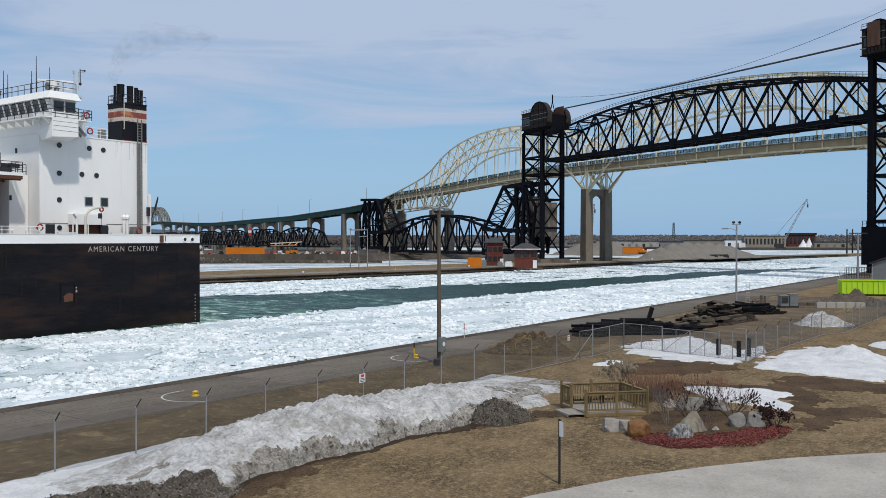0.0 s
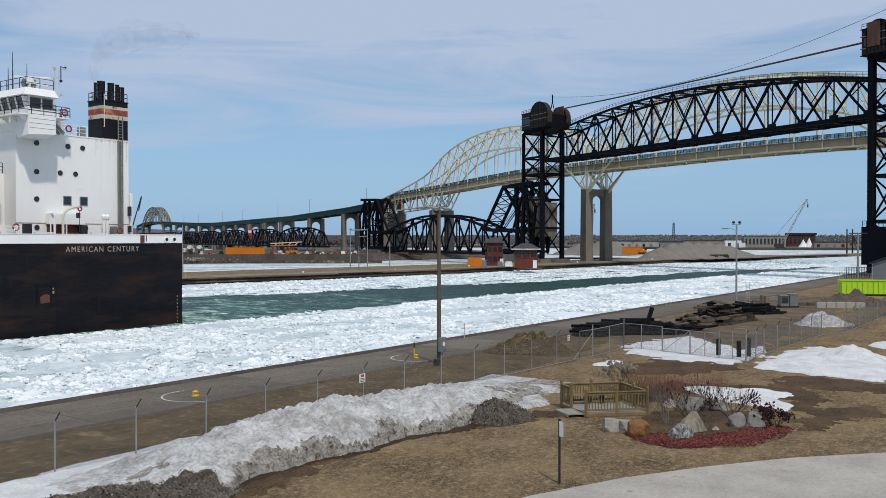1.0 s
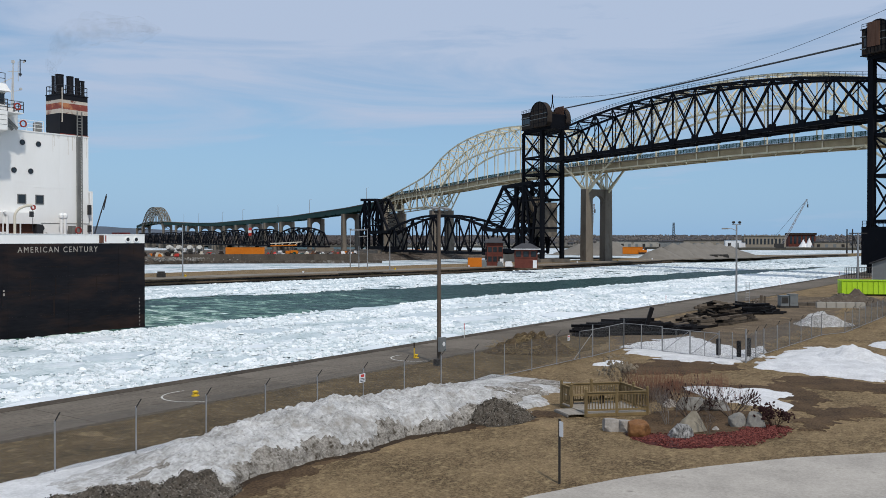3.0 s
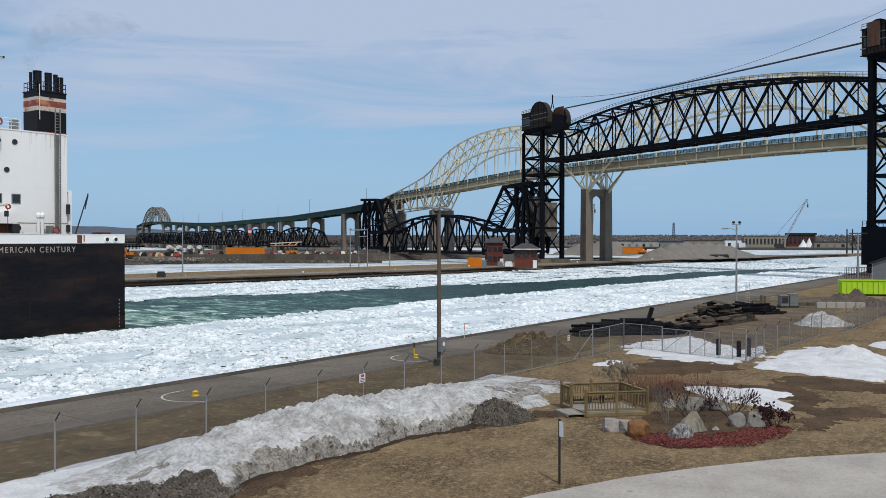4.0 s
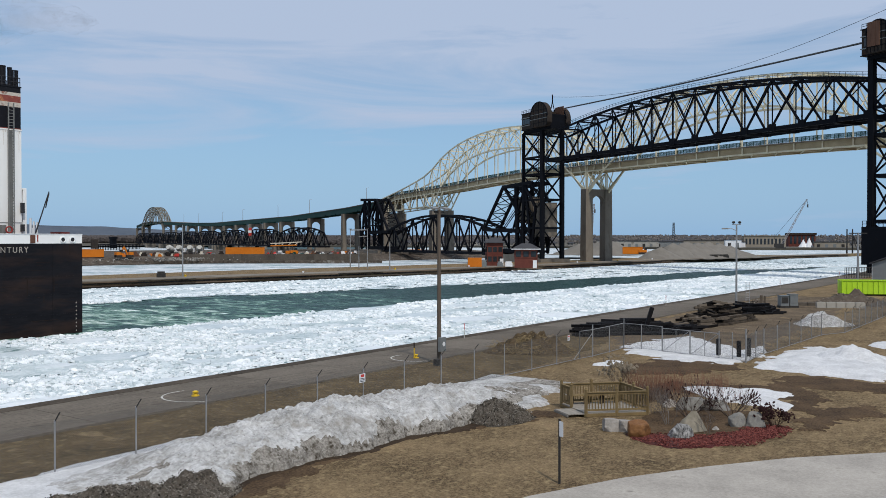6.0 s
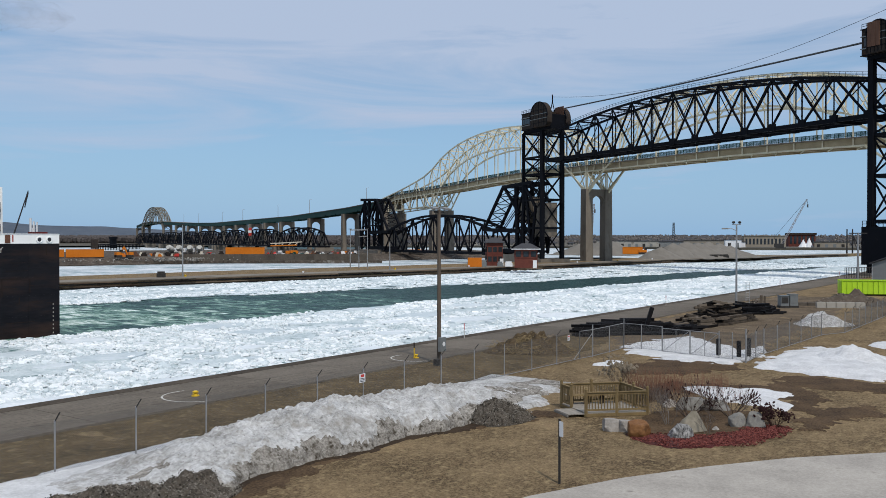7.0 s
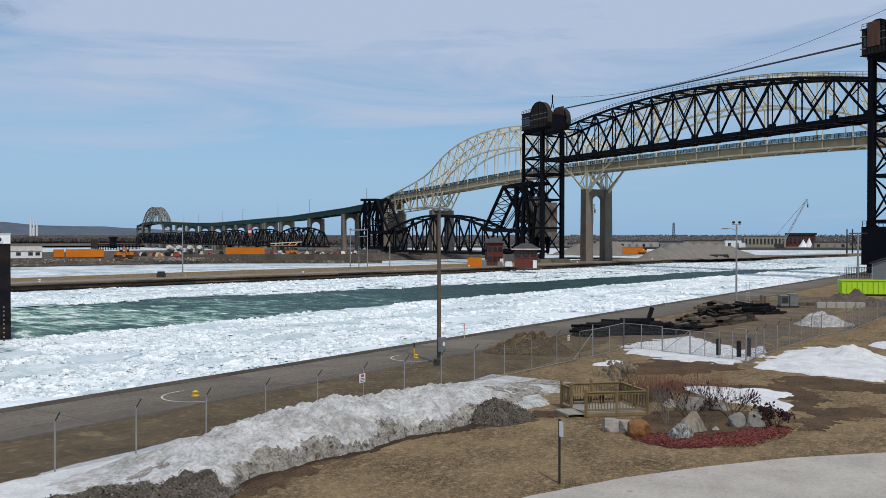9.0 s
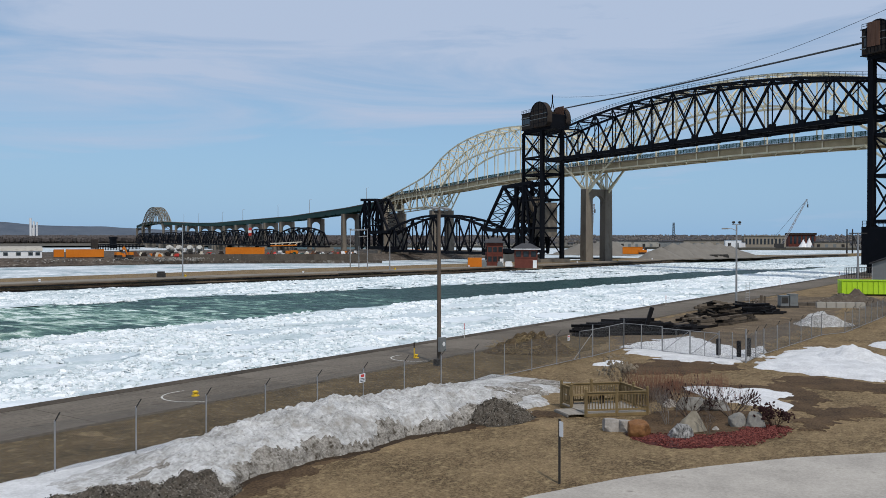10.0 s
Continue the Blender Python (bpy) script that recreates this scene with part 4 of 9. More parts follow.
def make_ship():
    ship = thing("freighter", "long black-hulled lake freighter with white stern house", "ship")
    B = 32.0
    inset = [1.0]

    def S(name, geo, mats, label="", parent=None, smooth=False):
        """A part of the ship; the superstructure, drawn along the hull side, is scaled about the camera's eye to sit
        inboard and keep its view.
        """
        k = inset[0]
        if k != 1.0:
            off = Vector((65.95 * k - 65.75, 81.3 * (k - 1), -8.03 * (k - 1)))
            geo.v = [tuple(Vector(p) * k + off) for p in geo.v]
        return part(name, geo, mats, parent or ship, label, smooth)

    # scale of each group about the camera's eye, fitted to the view
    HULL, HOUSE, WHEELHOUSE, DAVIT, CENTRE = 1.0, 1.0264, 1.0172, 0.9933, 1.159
    stern = [(0.0, 0.0), (2.4, 5.0), (4.1, 10.0), (4.7, 16.0), (4.1, 22.0), (2.4, 27.0), (0.0, 32.0)]
    # hull, bluntly rounded stern from x = 0 and a rounded bow far ahead
    def outline(inset=0.0):
        q = [(x - inset, min(max(y, inset), B - inset)) for x, y in stern]
        q += [(-285, B - inset)]
        for i in range(1, 8):
            a = math.pi * i / 8
            q.append((-285 - 19.5 * math.sin(a), B / 2 + (B / 2 - inset) * math.cos(a)))
        q += [(-285, inset)]
        return q
    S("hull", Geo().prism(outline(), -7.0, 7.62), "hull_black", "black steel hull plating streaked with rust")
    S("deck", Geo().prism(outline(0.05), 7.62, 7.70), "hull_rust")
    # white bulwark with thickness along port, stern and starboard
    g = Geo().box(-285, 0.0, 7.622, 0.0, 0.12, 8.52).box(-285, B - 0.12, 7.622, 0, B, 8.52)
    for (a, b), (c, e) in zip(stern, stern[1:]):
        g.beam((a - 0.08, b, 8.071), (c - 0.08, e, 8.071), 0.12, 0.895)
    S("bulwark", g, "white_paint", "white bulwark strake round the deck")
    S("bulwark_cap", Geo().box(-285, -0.05, 8.522, 0.03, 0.2, 8.58), "white_paint")
    # hull plating seams
    for z, x0, x1 in ((4.35, -15.2, -0.4), (2.6, -285, -0.4), (0.6, -285, -0.4), (6.2, -285, -15)):
        S("plate_seam", Geo().box(x0, -0.018, z, x1, 0.0, z + 0.03), "hull_black")
    for x in (-3.2, -8.9, -15.1, -22.0, -29.0):
        S("plate_seam", Geo().box(x, -0.014, -1.8, x + 0.03, 0.0, 7.5), "hull_black")
    # fairleads at the stern
    for x in (-2.08, -1.06):
        f = S("fairlead", ring(Geo(), (x, -0.03, 8.0), 0.27, 0.075), "white_paint")
        g = Geo()
        g.tube((x, -0.035, 8.0), (x, 0.0, 8.0), 0.24, n=14)
        # dark disc paints the shade inside the fairlead's hole
        S("throat", g, "ship_dark", parent=f)
    S("drain_cover", Geo().box(-5.45, -0.05, 7.66, -4.95, 0.0, 8.45), "hull_rust", "rusty plate on the bulwark")
    S("drain_cover", Geo().box(-4.75, -0.04, 7.8, -4.65, 0.0, 8.45), "ring_red")
    # pilot door in the hull, its recess's shade painted as a black plate, a rusty flap hanging in it
    d = S("hull_door", Geo().box(-17.0, -0.02, 1.65, -15.65, 0.0, 3.5), "funnel_black", "open pilot door, its dark recess painted on a flat plate")
    S("door_flap", Geo().extrude([(-16.75, -0.02, 1.78), (-15.85, -0.02, 1.85), (-15.8, -0.02, 2.55), (-16.2, -0.02, 2.7), (-16.5, -0.02, 2.6), (-16.8, -0.02, 2.35)], (0, -0.05, 0)), "hull_rust", parent=d)
    S("door_rung", Geo().box(-15.5, -0.06, 2.7, -15.35, 0.0, 2.95).box(-15.5, -0.06, 3.1, -15.38, 0.0, 3.25), "letter_white", parent=d)
    S("door_frame", Geo().beam((-17.05, -0.04, 1.6), (-17.05, -0.04, 3.55), 0.1).beam((-15.6, -0.04, 1.6), (-15.6, -0.04, 3.55), 0.1).beam((-17.1, -0.04, 3.55), (-15.55, -0.04, 3.55), 0.1), "hull_black", parent=d)
    for i in range(8):
        S("draught_mark", Geo().box(-0.72, -0.012, -1.2 + 0.40 * i, -0.62, 0.0, -1.06 + 0.40 * i), "letter_white")
    cu = bpy.data.curves.new("ship_name", "FONT")
    cu.body = "AMERICAN CENTURY"
    cu.size, cu.extrude, cu.align_x, cu.space_character = 0.80, 0.008, "CENTER", 1.3
    cu.offset = 0.0
    cu.materials.append(M["letter_white"])
    tx = new("ship_name", cu)
    tx.matrix_basis = pose(-9.86, -0.012, 6.76, 90, 0, 0)
    tx.scale = (0.88, 1.0, 1.0)
    tx.parent = ship
    tagged(tx, "raised off-white ship's name on the hull")

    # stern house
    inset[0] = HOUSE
    y0, y1 = 2.0, 28.0
    S("stern_house", Geo().box(-18.3, y0, 7.7, -5.75, y1, 18.6), "white_paint", "white-painted steel deckhouse")
    S("house_edge", Geo().box(-18.36, y0 - 0.05, 18.602, -5.7, y1, 18.72), "white_paint")
    S("house_edge", Geo().box(-18.34, y0 - 0.035, 9.62, -5.72, y0 - 0.001, 9.68), "ship_grey")
    for z0, z1, x in ((7.8, 18.5, -15.2), (12.6, 18.5, -9.0)):
        S("weld_seam", Geo().box(x, y0 - 0.012, z0, x + 0.03, y0 - 0.001, z1), "white_paint")
    S("weld_seam", Geo().box(-12, y0 - 0.012, 13.2, -5.8, y0 - 0.001, 13.23), "white_paint")
    for x, z in ((-16.19, 17.58), (-12.85, 17.53), (-11.21, 17.49), (-16.2, 14.74), (-13.7, 14.77), (-12.02, 14.75), (-16.21, 12.04), (-16.2, 9.2), (-10.9, 9.15)):
        p = S("porthole", ring(Geo(), (x, y0 - 0.03, z), 0.24, 0.04), "ship_dark", "round porthole with a steel rim")
        S("pane", Geo().tube((x, y0 - 0.03, z), (x, y0 - 0.002, z), 0.23, n=14), "glass", parent=p)
    for x in (-13.33, -11.5):
        w = S("window", Geo().box(x - 0.06, y0 - 0.05, 11.5, x + 0.02, y0 - 0.001, 12.46).box(x + 0.76, y0 - 0.05, 11.5, x + 0.84, y0 - 0.001, 12.46).box(x + 0.02, y0 - 0.05, 12.38, x + 0.76, y0 - 0.001, 12.46).box(x + 0.02, y0 - 0.05, 11.5, x + 0.76, y0 - 0.001, 11.58), "ship_grey", "square window with a steel frame")
        S("pane", Geo().box(x + 0.02, y0 - 0.02, 11.58, x + 0.76, y0 - 0.003, 12.38), "glass", parent=w)
    rng = random.Random(31)
    for i in range(22):
        x = rng.uniform(-10.6, -5.9)
        l = 0.2 + 1.9 * rng.random() ** 2.5
        S("rust_streak", Geo().box(x, y0 - 0.004 - 0.0006 * i, 18.55 - l, x + rng.uniform(0.015, 0.04), y0 - 0.001, 18.58), "streak")
    inset[0] = HULL
    for i in range(22):
        x, z = rng.uniform(-26, -0.4), rng.choice((7.55, 7.55, 4.3, 2.5))
        l = rng.uniform(0.5, 2.2)
        S("rust_streak", Geo().box(x, -0.003 - 0.0006 * i, z - l, x + rng.uniform(0.03, 0.14), 0.0, z - 0.003 * i), "hull_streak")
    for i in range(60):
        x, z = -0.6 - 27 * rng.random(), rng.uniform(-1.0, 6.4)
        l = 0.3 + 2.6 * rng.random() ** 2
        inset[0] = HULL
        S("scrape", Geo().box(x - l, -0.004 - 0.0003 * i, z, x, 0.0, z + rng.uniform(0.02, 0.07)), "hull_streak")
    inset[0] = HOUSE
    # ladder up the house and funnel
    g = Geo().box(-7.12, y0 - 0.03, 8.6, -6.62, y0 - 0.002, 18.6)
    S("ladder_panel", g, "ship_grey")
    g = Geo()
    for x in (-7.12, -6.6):
        g.beam((x, y0 - 0.2, 8.0), (x, y0 - 0.2, 21.2), 0.09)
    z = 8.2
    while z < 21.1:
        g.beam((-7.12, y0 - 0.2, z), (-6.6, y0 - 0.2, z), 0.05)
        z += 0.3
    for z in (9, 12, 15, 18, 20.8):
        g.beam((-7.12, y0 - 0.2, z), (-7.12, y0 + 0.05, z), 0.05).beam((-6.6, y0 - 0.2, z), (-6.6, y0 + 0.05, z), 0.05)
    S("ladder", g, "ship_grey", "steel ladder up the house side")

    # funnel in bands of paint, its fore end further inboard
    inset[0] = HULL
    f = None
    for a, b, m in ((18.95, 21.24, "funnel_black"), (21.24, 21.69, "funnel_white"), (21.69, 22.33, "stripe_red"), (22.33, 22.66, "funnel_white"), (22.66, 23.2, "funnel_black")):
        q = Geo().box(-7.1, 4.35, a, -3.93, 7.0, b)
        if f is None:
            f = S("funnel", q, m, "black funnel with worn red and white bands")
        else:
            S("paint_band", q, m, parent=f)
    S("funnel_cap", Geo().box(-7.16, 4.29, 23.202, -3.87, 7.06, 23.3), "funnel_black", parent=f)
    for x, r, zt in ((-6.86, 0.16, 25.3), (-6.15, 0.42, 25.55), (-5.1, 0.36, 25.46), (-4.3, 0.22, 25.4), (-3.98, 0.10, 25.2), (-3.62, 0.19, 25.2)):
        S("exhaust_pipe", Geo().lathe([(r * 1.15, 0), (r * 1.15, 0.3), (r, 0.4), (r, zt - 23.45), (r * 1.06, zt - 23.4), (r * 1.06, zt - 23.3)], (x + 0.06, 6.1 - 0.25 * (x > -5.5), 23.3), 14), "funnel_black", parent=f)
    S("funnel_rail", rail_geo([(-7.05, 4.4, 23.3), (-3.97, 4.4, 23.3), (-3.97, 6.95, 23.3)], (0.45, 0.9), 0.6), "ship_dark", parent=f)
    S("funnel_rail", rail_geo([(-3.97, 6.95, 23.3), (-7.05, 6.95, 23.3), (-7.05, 4.4, 23.3)], (0.45, 0.9), 0.6), "ship_dark", parent=f)
    S("funnel_pipe", Geo().tube((-6.9, 4.27, 20.3), (-6.9, 4.27, 23.9), 0.05).box(-6.95, 4.27, 20.3, -6.85, 4.35, 20.4), "streak", parent=f)
    S("funnel_plate", Geo().box(-7.12, 4.3, 18.96, -3.9, 4.349, 19.1), "stripe_red", parent=f)
    inset[0] = HOUSE

    # roof rail with a lifebuoy
    S("roof_rail", rail_geo([(-15.1, y0 + 0.1, 18.72), (-10.6, y0 + 0.1, 18.72)], (0.35, 0.7, 1.05), 0.9), "white_paint")
    b = S("lifebuoy", ring(Geo(), (-12.75, y0 - 0.02, 19.35), 0.3, 0.075), "ring_red", "red lifebuoy on the rail")
    S("locker", Geo().box(-11.2, 2.3, 18.72, -10.65, 3.0, 19.7), "ship_grey")

    # wheelhouse across the beam, its wings drawn at the hull side before the scaling
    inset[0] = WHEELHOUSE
    B = 29.0
    wx0, wx1 = -18.1, -15.3
    w = S("wheelhouse", Geo().box(wx0 + 0.2, 0.5, 18.75, wx1, B - 0.5, 21.95), "white_paint", "white wheelhouse with a band of windows")
    # wing boxes under the ends, tapering to the house
    for a, b2 in ((0.0, 2.0), (B, B - 2.0)):
        s = 1 if a == 0 else -1
        g = Geo()
        g.hexa([(wx0, a, 18.15), (wx1, a, 18.35), (wx1, b2, 18.0), (wx0, b2, 17.95), (wx0, a, 20.65), (wx1, a, 20.65), (wx1, b2 + s * 1.5, 20.65), (wx0, b2 + s * 1.5, 20.65)])
        S("bridge_wing", g, "white_paint", parent=w)
    g = Geo().box(wx0 - 1.0, 0.0, 20.0, wx0, B, 20.12)
    S("walkway", g, "white_paint", parent=w)
    for i in range(20):
        y = 0.4 + i * 1.6
        S("bracket", Geo().extrude([(wx0 - 0.95, y, 20.0), (wx0, y, 20.0), (wx0, y, 19.4)], (0, 0.08, 0)), "white_paint", parent=w)
    S("walkway_rail", rail_geo([(wx1, -0.02, 20.12), (wx0 - 0.95, -0.02, 20.12), (wx0 - 0.95, B, 20.12)], (0.4, 0.75, 1.1), 1.3), "ship_dark", parent=w)
    # flared window band: front row and port pair
    n = 20
    for i in range(n):
        y = 0.75 + i * (B - 1.5) / n
        dy = (B - 1.5) / n
        p = S("window_pane", Geo().hexa([(wx0 + 0.15, y + 0.12, 20.8), (wx0 + 0.15, y + dy - 0.12, 20.8), (wx0 + 0.25, y + dy - 0.12, 20.8), (wx0 + 0.25, y + 0.12, 20.8),
                                         (wx0 - 0.15, y + 0.12, 21.85), (wx0 - 0.15, y + dy - 0.12, 21.85), (wx0 + 0.25, y + dy - 0.12, 21.85), (wx0 + 0.25, y + 0.12, 21.85)]), "glass", parent=w)
    for i in range(n + 1):
        y = 0.75 + i * (B - 1.5) / n
        S("mullion", Geo().hexa([(wx0 + 0.09, y - 0.13, 20.78), (wx0 + 0.09, y + 0.13, 20.78), (wx0 + 0.3, y + 0.13, 20.78), (wx0 + 0.3, y - 0.13, 20.78),
                                 (wx0 - 0.21, y - 0.13, 21.87), (wx0 - 0.21, y + 0.13, 21.87), (wx0 + 0.3, y + 0.13, 21.87), (wx0 + 0.3, y - 0.13, 21.87)]), "white_paint", parent=w)
    S("window_ledge", Geo().box(wx0 + 0.02, 0.5, 20.62, wx0 + 0.25, B - 0.5, 20.78), "white_paint", parent=w)
    for z in (18.8, 19.25, 19.7, 20.15):
        S("wing_seam", Geo().box(wx0 + 0.1, -0.012, z, wx1 - 0.05, -0.001, z + 0.035), "ship_grey", parent=w)
    for x in (-17.65, -16.4):
        S("window_pane", Geo().box(x, 0.46, 20.8, x + 1.05, 0.499, 21.75), "glass", parent=w)
        S("window_frame", Geo().box(x - 0.06, 0.44, 20.72, x + 1.11, 0.455, 20.8).box(x - 0.06, 0.44, 21.75, x + 1.11, 0.455, 21.83), "ship_grey", parent=w)
    # roof with a sloping fascia
    g = Geo()
    g.hexa([(wx0 - 0.5, -0.1, 21.96), (wx1 + 0.3, -0.1, 21.96), (wx1 + 0.3, B + 0.1, 21.96), (wx0 - 0.5, B + 0.1, 21.96), (wx0 - 0.1, 0.25, 22.7), (wx1, 0.25, 22.7), (wx1, B - 0.25, 22.7), (wx0 - 0.1, B - 0.25, 22.7)])
    S("wheelhouse_roof", g, "white_paint", parent=w)
    S("roof_rail", rail_geo([(wx1, 0.4, 22.7), (wx0, 0.4, 22.7), (wx0, B - 0.4, 22.7)], (0.5, 1.0), 1.2), "ship_dark", parent=w)
    # aerials and radar
    S("radar_post", Geo().tube((-16.47, 2.2, 22.7), (-16.47, 2.2, 23.55), 0.12).box(-16.75, 1.95, 23.5, -16.2, 2.45, 23.82), "ship_grey", parent=w)
    global RADAR
    inset[0] = HULL
    RADAR = S("radar_bar", Geo().box(-1.7, -0.1, 0.0, 1.7, 0.1, 0.17).box(-0.15, -0.15, -0.12, 0.15, 0.15, 0.0), "white_paint", "long white turning radar scanner bar", parent=w)
    RADAR.matrix_basis = pose(-15.4, 3.6, 24.25)
    inset[0] = WHEELHOUSE
    S("radar_scanner", Geo().obox(pose(-16.3, 1.0, 23.15, 0, 3, 5), 1.5, 0.22, 0.22), "white_paint", parent=w)
    g = Geo().tube((-17.3, 1.1, 23.2), (-17.3, 1.1, 23.9), 0.38, 0.36, 12)
    S("satellite_dome", g, "white_paint", parent=w, smooth=False)
    for x, y, h in ((-18.0, 3.0, 3.7), (-17.9, 9.5, 3.0), (-17.6, 9.2, 2.6), (-16.0, 4.0, 3.0), (-17.7, 4.4, 2.4)):
        S("aerial", Geo().tube((x, y, 22.7), (x, y, 22.7 + h), 0.06, 0.025, 6), "ship_dark", parent=w)
    S("dish", Geo().lathe([(0.05, 0), (0.35, 0.1), (0.5, 0.3), (0.47, 0.32), (0.3, 0.14), (0.02, 0.06)], (-17.8, 11.0, 23.4), 12).tube((-17.8, 11, 22.7), (-17.8, 11, 23.45), 0.06), "ship_grey", parent=w)
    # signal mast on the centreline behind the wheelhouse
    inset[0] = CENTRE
    g = Geo().tube((-14.6, 1.9, 18.0), (-14.6, 1.9, 25.2), 0.11, 0.05).tube((-14.95, 1.9, 18.0), (-14.65, 1.9, 24.4), 0.05)
    for i in range(12):
        g.beam((-14.9 + 0.02 * i, 1.9, 19.0 + 0.42 * i), (-14.6, 1.9, 19.2 + 0.42 * i), 0.035)
    g.beam((-16.4, 1.9, 22.6), (-14.6, 1.9, 23.7), 0.07).beam((-15.1, 1.9, 24.2), (-13.9, 1.9, 24.4), 0.05).beam((-15.0, 1.9, 22.2), (-13.8, 1.9, 22.6), 0.05)
    g.tube((-14.1, 1.9, 23.4), (-14.1, 1.9, 25.3), 0.035).beam((-14.1, 1.9, 25.3), (-13.5, 1.9, 25.35), 0.04).box(-13.6, 1.85, 25.28, -13.45, 1.95, 25.45).box(-14.72, 1.8, 25.1, -14.48, 2.0, 25.35).box(-13.95, 1.8, 22.6, -13.75, 2.0, 22.8)
    S("signal_mast", g, "ship_pale", "pale grey signal mast with lamps")
    S("anemometer", Geo().tube((-13.9, 1.9, 23.9), (-13.9, 1.9, 25.6), 0.05).beam((-13.9, 1.9, 25.5), (-13.4, 1.9, 25.5), 0.05).box(-13.48, 1.85, 25.4, -13.32, 1.98, 25.6).box(-14.0, 1.8, 24.0, -13.8, 2.0, 24.2), "ship_dark")
    # after end of the wheelhouse deck: small platform, stair, second lifebuoy
    inset[0] = WHEELHOUSE
    S("aft_platform", Geo().box(-15.3, 0.6, 20.1, -13.4, 5.0, 20.2), "white_paint")
    for x, y, r in ((-17.2, 1.6, 0.42), (-16.5, 1.2, 0.3), (-17.9, 10.2, 0.42)):
        S("horn", Geo().tube((x - 0.5, y, 23.3), (x, y, 23.3), r, r * 0.5, 12).tube((x - 0.25, y, 22.7), (x - 0.25, y, 23.2), 0.06), "ship_grey", parent=w)
    S("platform_rail", rail_geo([(-15.2, 0.65, 20.2), (-13.4, 0.65, 20.2), (-13.4, 5, 20.2)], (0.35, 0.7, 1.05), 0.9), "ship_dark")
    S("lifebuoy", ring(Geo(), (-14.0, 0.6, 20.75), 0.3, 0.075), "ring_red")
    S("stair", Geo().beam((-15.2, 1.4, 20.1), (-13.6, 1.4, 18.7), 0.1, 0.3).beam((-15.2, 2.2, 20.1), (-13.6, 2.2, 18.7), 0.1, 0.3), "ship_grey")
    S("deck_locker", Geo().box(-14.0, 2.6, 18.72, -12.9, 5.0, 20.9), "white_paint")

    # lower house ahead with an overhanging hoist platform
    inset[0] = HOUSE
    B = 32.0
    S("fore_house", Geo().box(-20.3, 4.0, 7.7, -18.36, 27.0, 14.5), "white_paint", "white lower house under the hoist platform")
    S("hoist_platform", Geo().box(-33.0, 1.4, 14.2, -20.32, 27.8, 14.5), "white_paint", "overhanging white hoist platform")
    for i in range(9):
        S("platform_beam", Geo().box(-33.0, 1.7 + i * 3.1, 13.75, -20.34, 1.9 + i * 3.1, 14.2), "hull_rust")
    S("edge_beam", Geo().box(-33.0, 1.4, 13.85, -20.34, 1.59, 14.199), "hull_rust")
    for i in range(3):
        S("platform_strut", Geo().beam((-30 - 1.0 * i, 4.6 + 5 * i, 13.8), (-23 - 0.5 * i, 4.6 + 5 * i, 7.8), 0.5, 0.7), "hull_rust")
        S("platform_post", Geo().beam((-22.0, 4.4 + 6 * i, 7.7), (-22.0, 4.4 + 6 * i, 13.7), 0.3), "hull_rust")
    S("hopper_wall", Geo().box(-36.0, 9.0, 7.7, -23.5, 27.0, 13.2), "ship_grey", "grey hopper casing in the shade")
    S("hoist_winch", Geo().box(-26.4, 4.4, 14.5, -20.9, 7.2, 16.6), "ship_grey", "grey hoist winch housing")
    for x in (-25.2, -23.4):
        S("winch_drum", Geo().tube((x, 4.1, 15.2), (x, 4.39, 15.2), 0.55, n=14), "ship_dark")
    S("winch_base", Geo().box(-27.2, 3.0, 14.502, -20.6, 7.6, 15.1), "ship_dark")
    S("louvre", Geo().box(-20.9, 4.6, 15.2, -18.9, 4.9, 15.6), "ship_dark")
    S("platform_rail", rail_geo([(-18.5, 4.1, 14.5), (-20.3, 4.1, 14.5), (-20.3, 1.5, 14.5), (-33.0, 1.5, 14.5), (-33, 27.5, 14.5)], (0.35, 0.7, 1.05), 1.1), "ship_dark")
    for x, z in ((-20.2, 11.9), (-19.6, 16.6)):
        S("wall_lamp", Geo().box(x - 0.08, 3.85, z, x + 0.08, 3.999, z + 0.5), "ship_dark")
    inset[0] = HULL
    for i in range(7):
        S("rail_stanchion", Geo().lathe([(0.07, 0), (0.05, 0.2), (0.05, 1.2), (0.1, 1.25), (0.02, 1.35)], (-27 + i * 1.35, 0.7, 7.7), 8), "white_paint")
    # unloading boom lying along the deck ahead
    g = Geo()
    for y in (14.5, 17.5):
        for z in (11.0, 13.6):
            g.beam((-26, y, z), (-105, y, z), 0.35)
        for i in range(18):
            xa = -26 - i * 4.4
            g.beam((xa, y, 11.0 if i % 2 else 13.6), (xa - 4.4, y, 13.6 if i % 2 else 11.0), 0.22)
    S("unloading_boom", g, "white_paint")
    for i in range(12):
        S("hatch_cover", Geo().box(-48 - i * 18, 6, 7.7, -36 - i * 18, 26, 8.5), "hull_rust")

    # deck fittings along the port side
    S("deck_rail", rail_geo([(-27, 0.3, 8.58), (-18.6, 0.3, 8.58)], (0.35, 0.7), 1.5), "white_paint")
    g = Geo()
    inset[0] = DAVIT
    pts = [(-14.0, 0.9, 7.7), (-14.0, 0.9, 10.2)] + [(-14.0 + 1.75 * (1 - math.cos(a * math.pi / 12)), 0.9, 10.2 + 1.15 * math.sin(a * math.pi / 12)) for a in range(1, 7)]
    g.pipe(pts, 0.13, 8)
    S("davit", g, "davit_cream", "cream curved davit with a red block")
    g = ring(Geo(), (-12.15, 0.9, 11.15), 0.2, 0.08)
    S("davit_block", g, "ring_red")
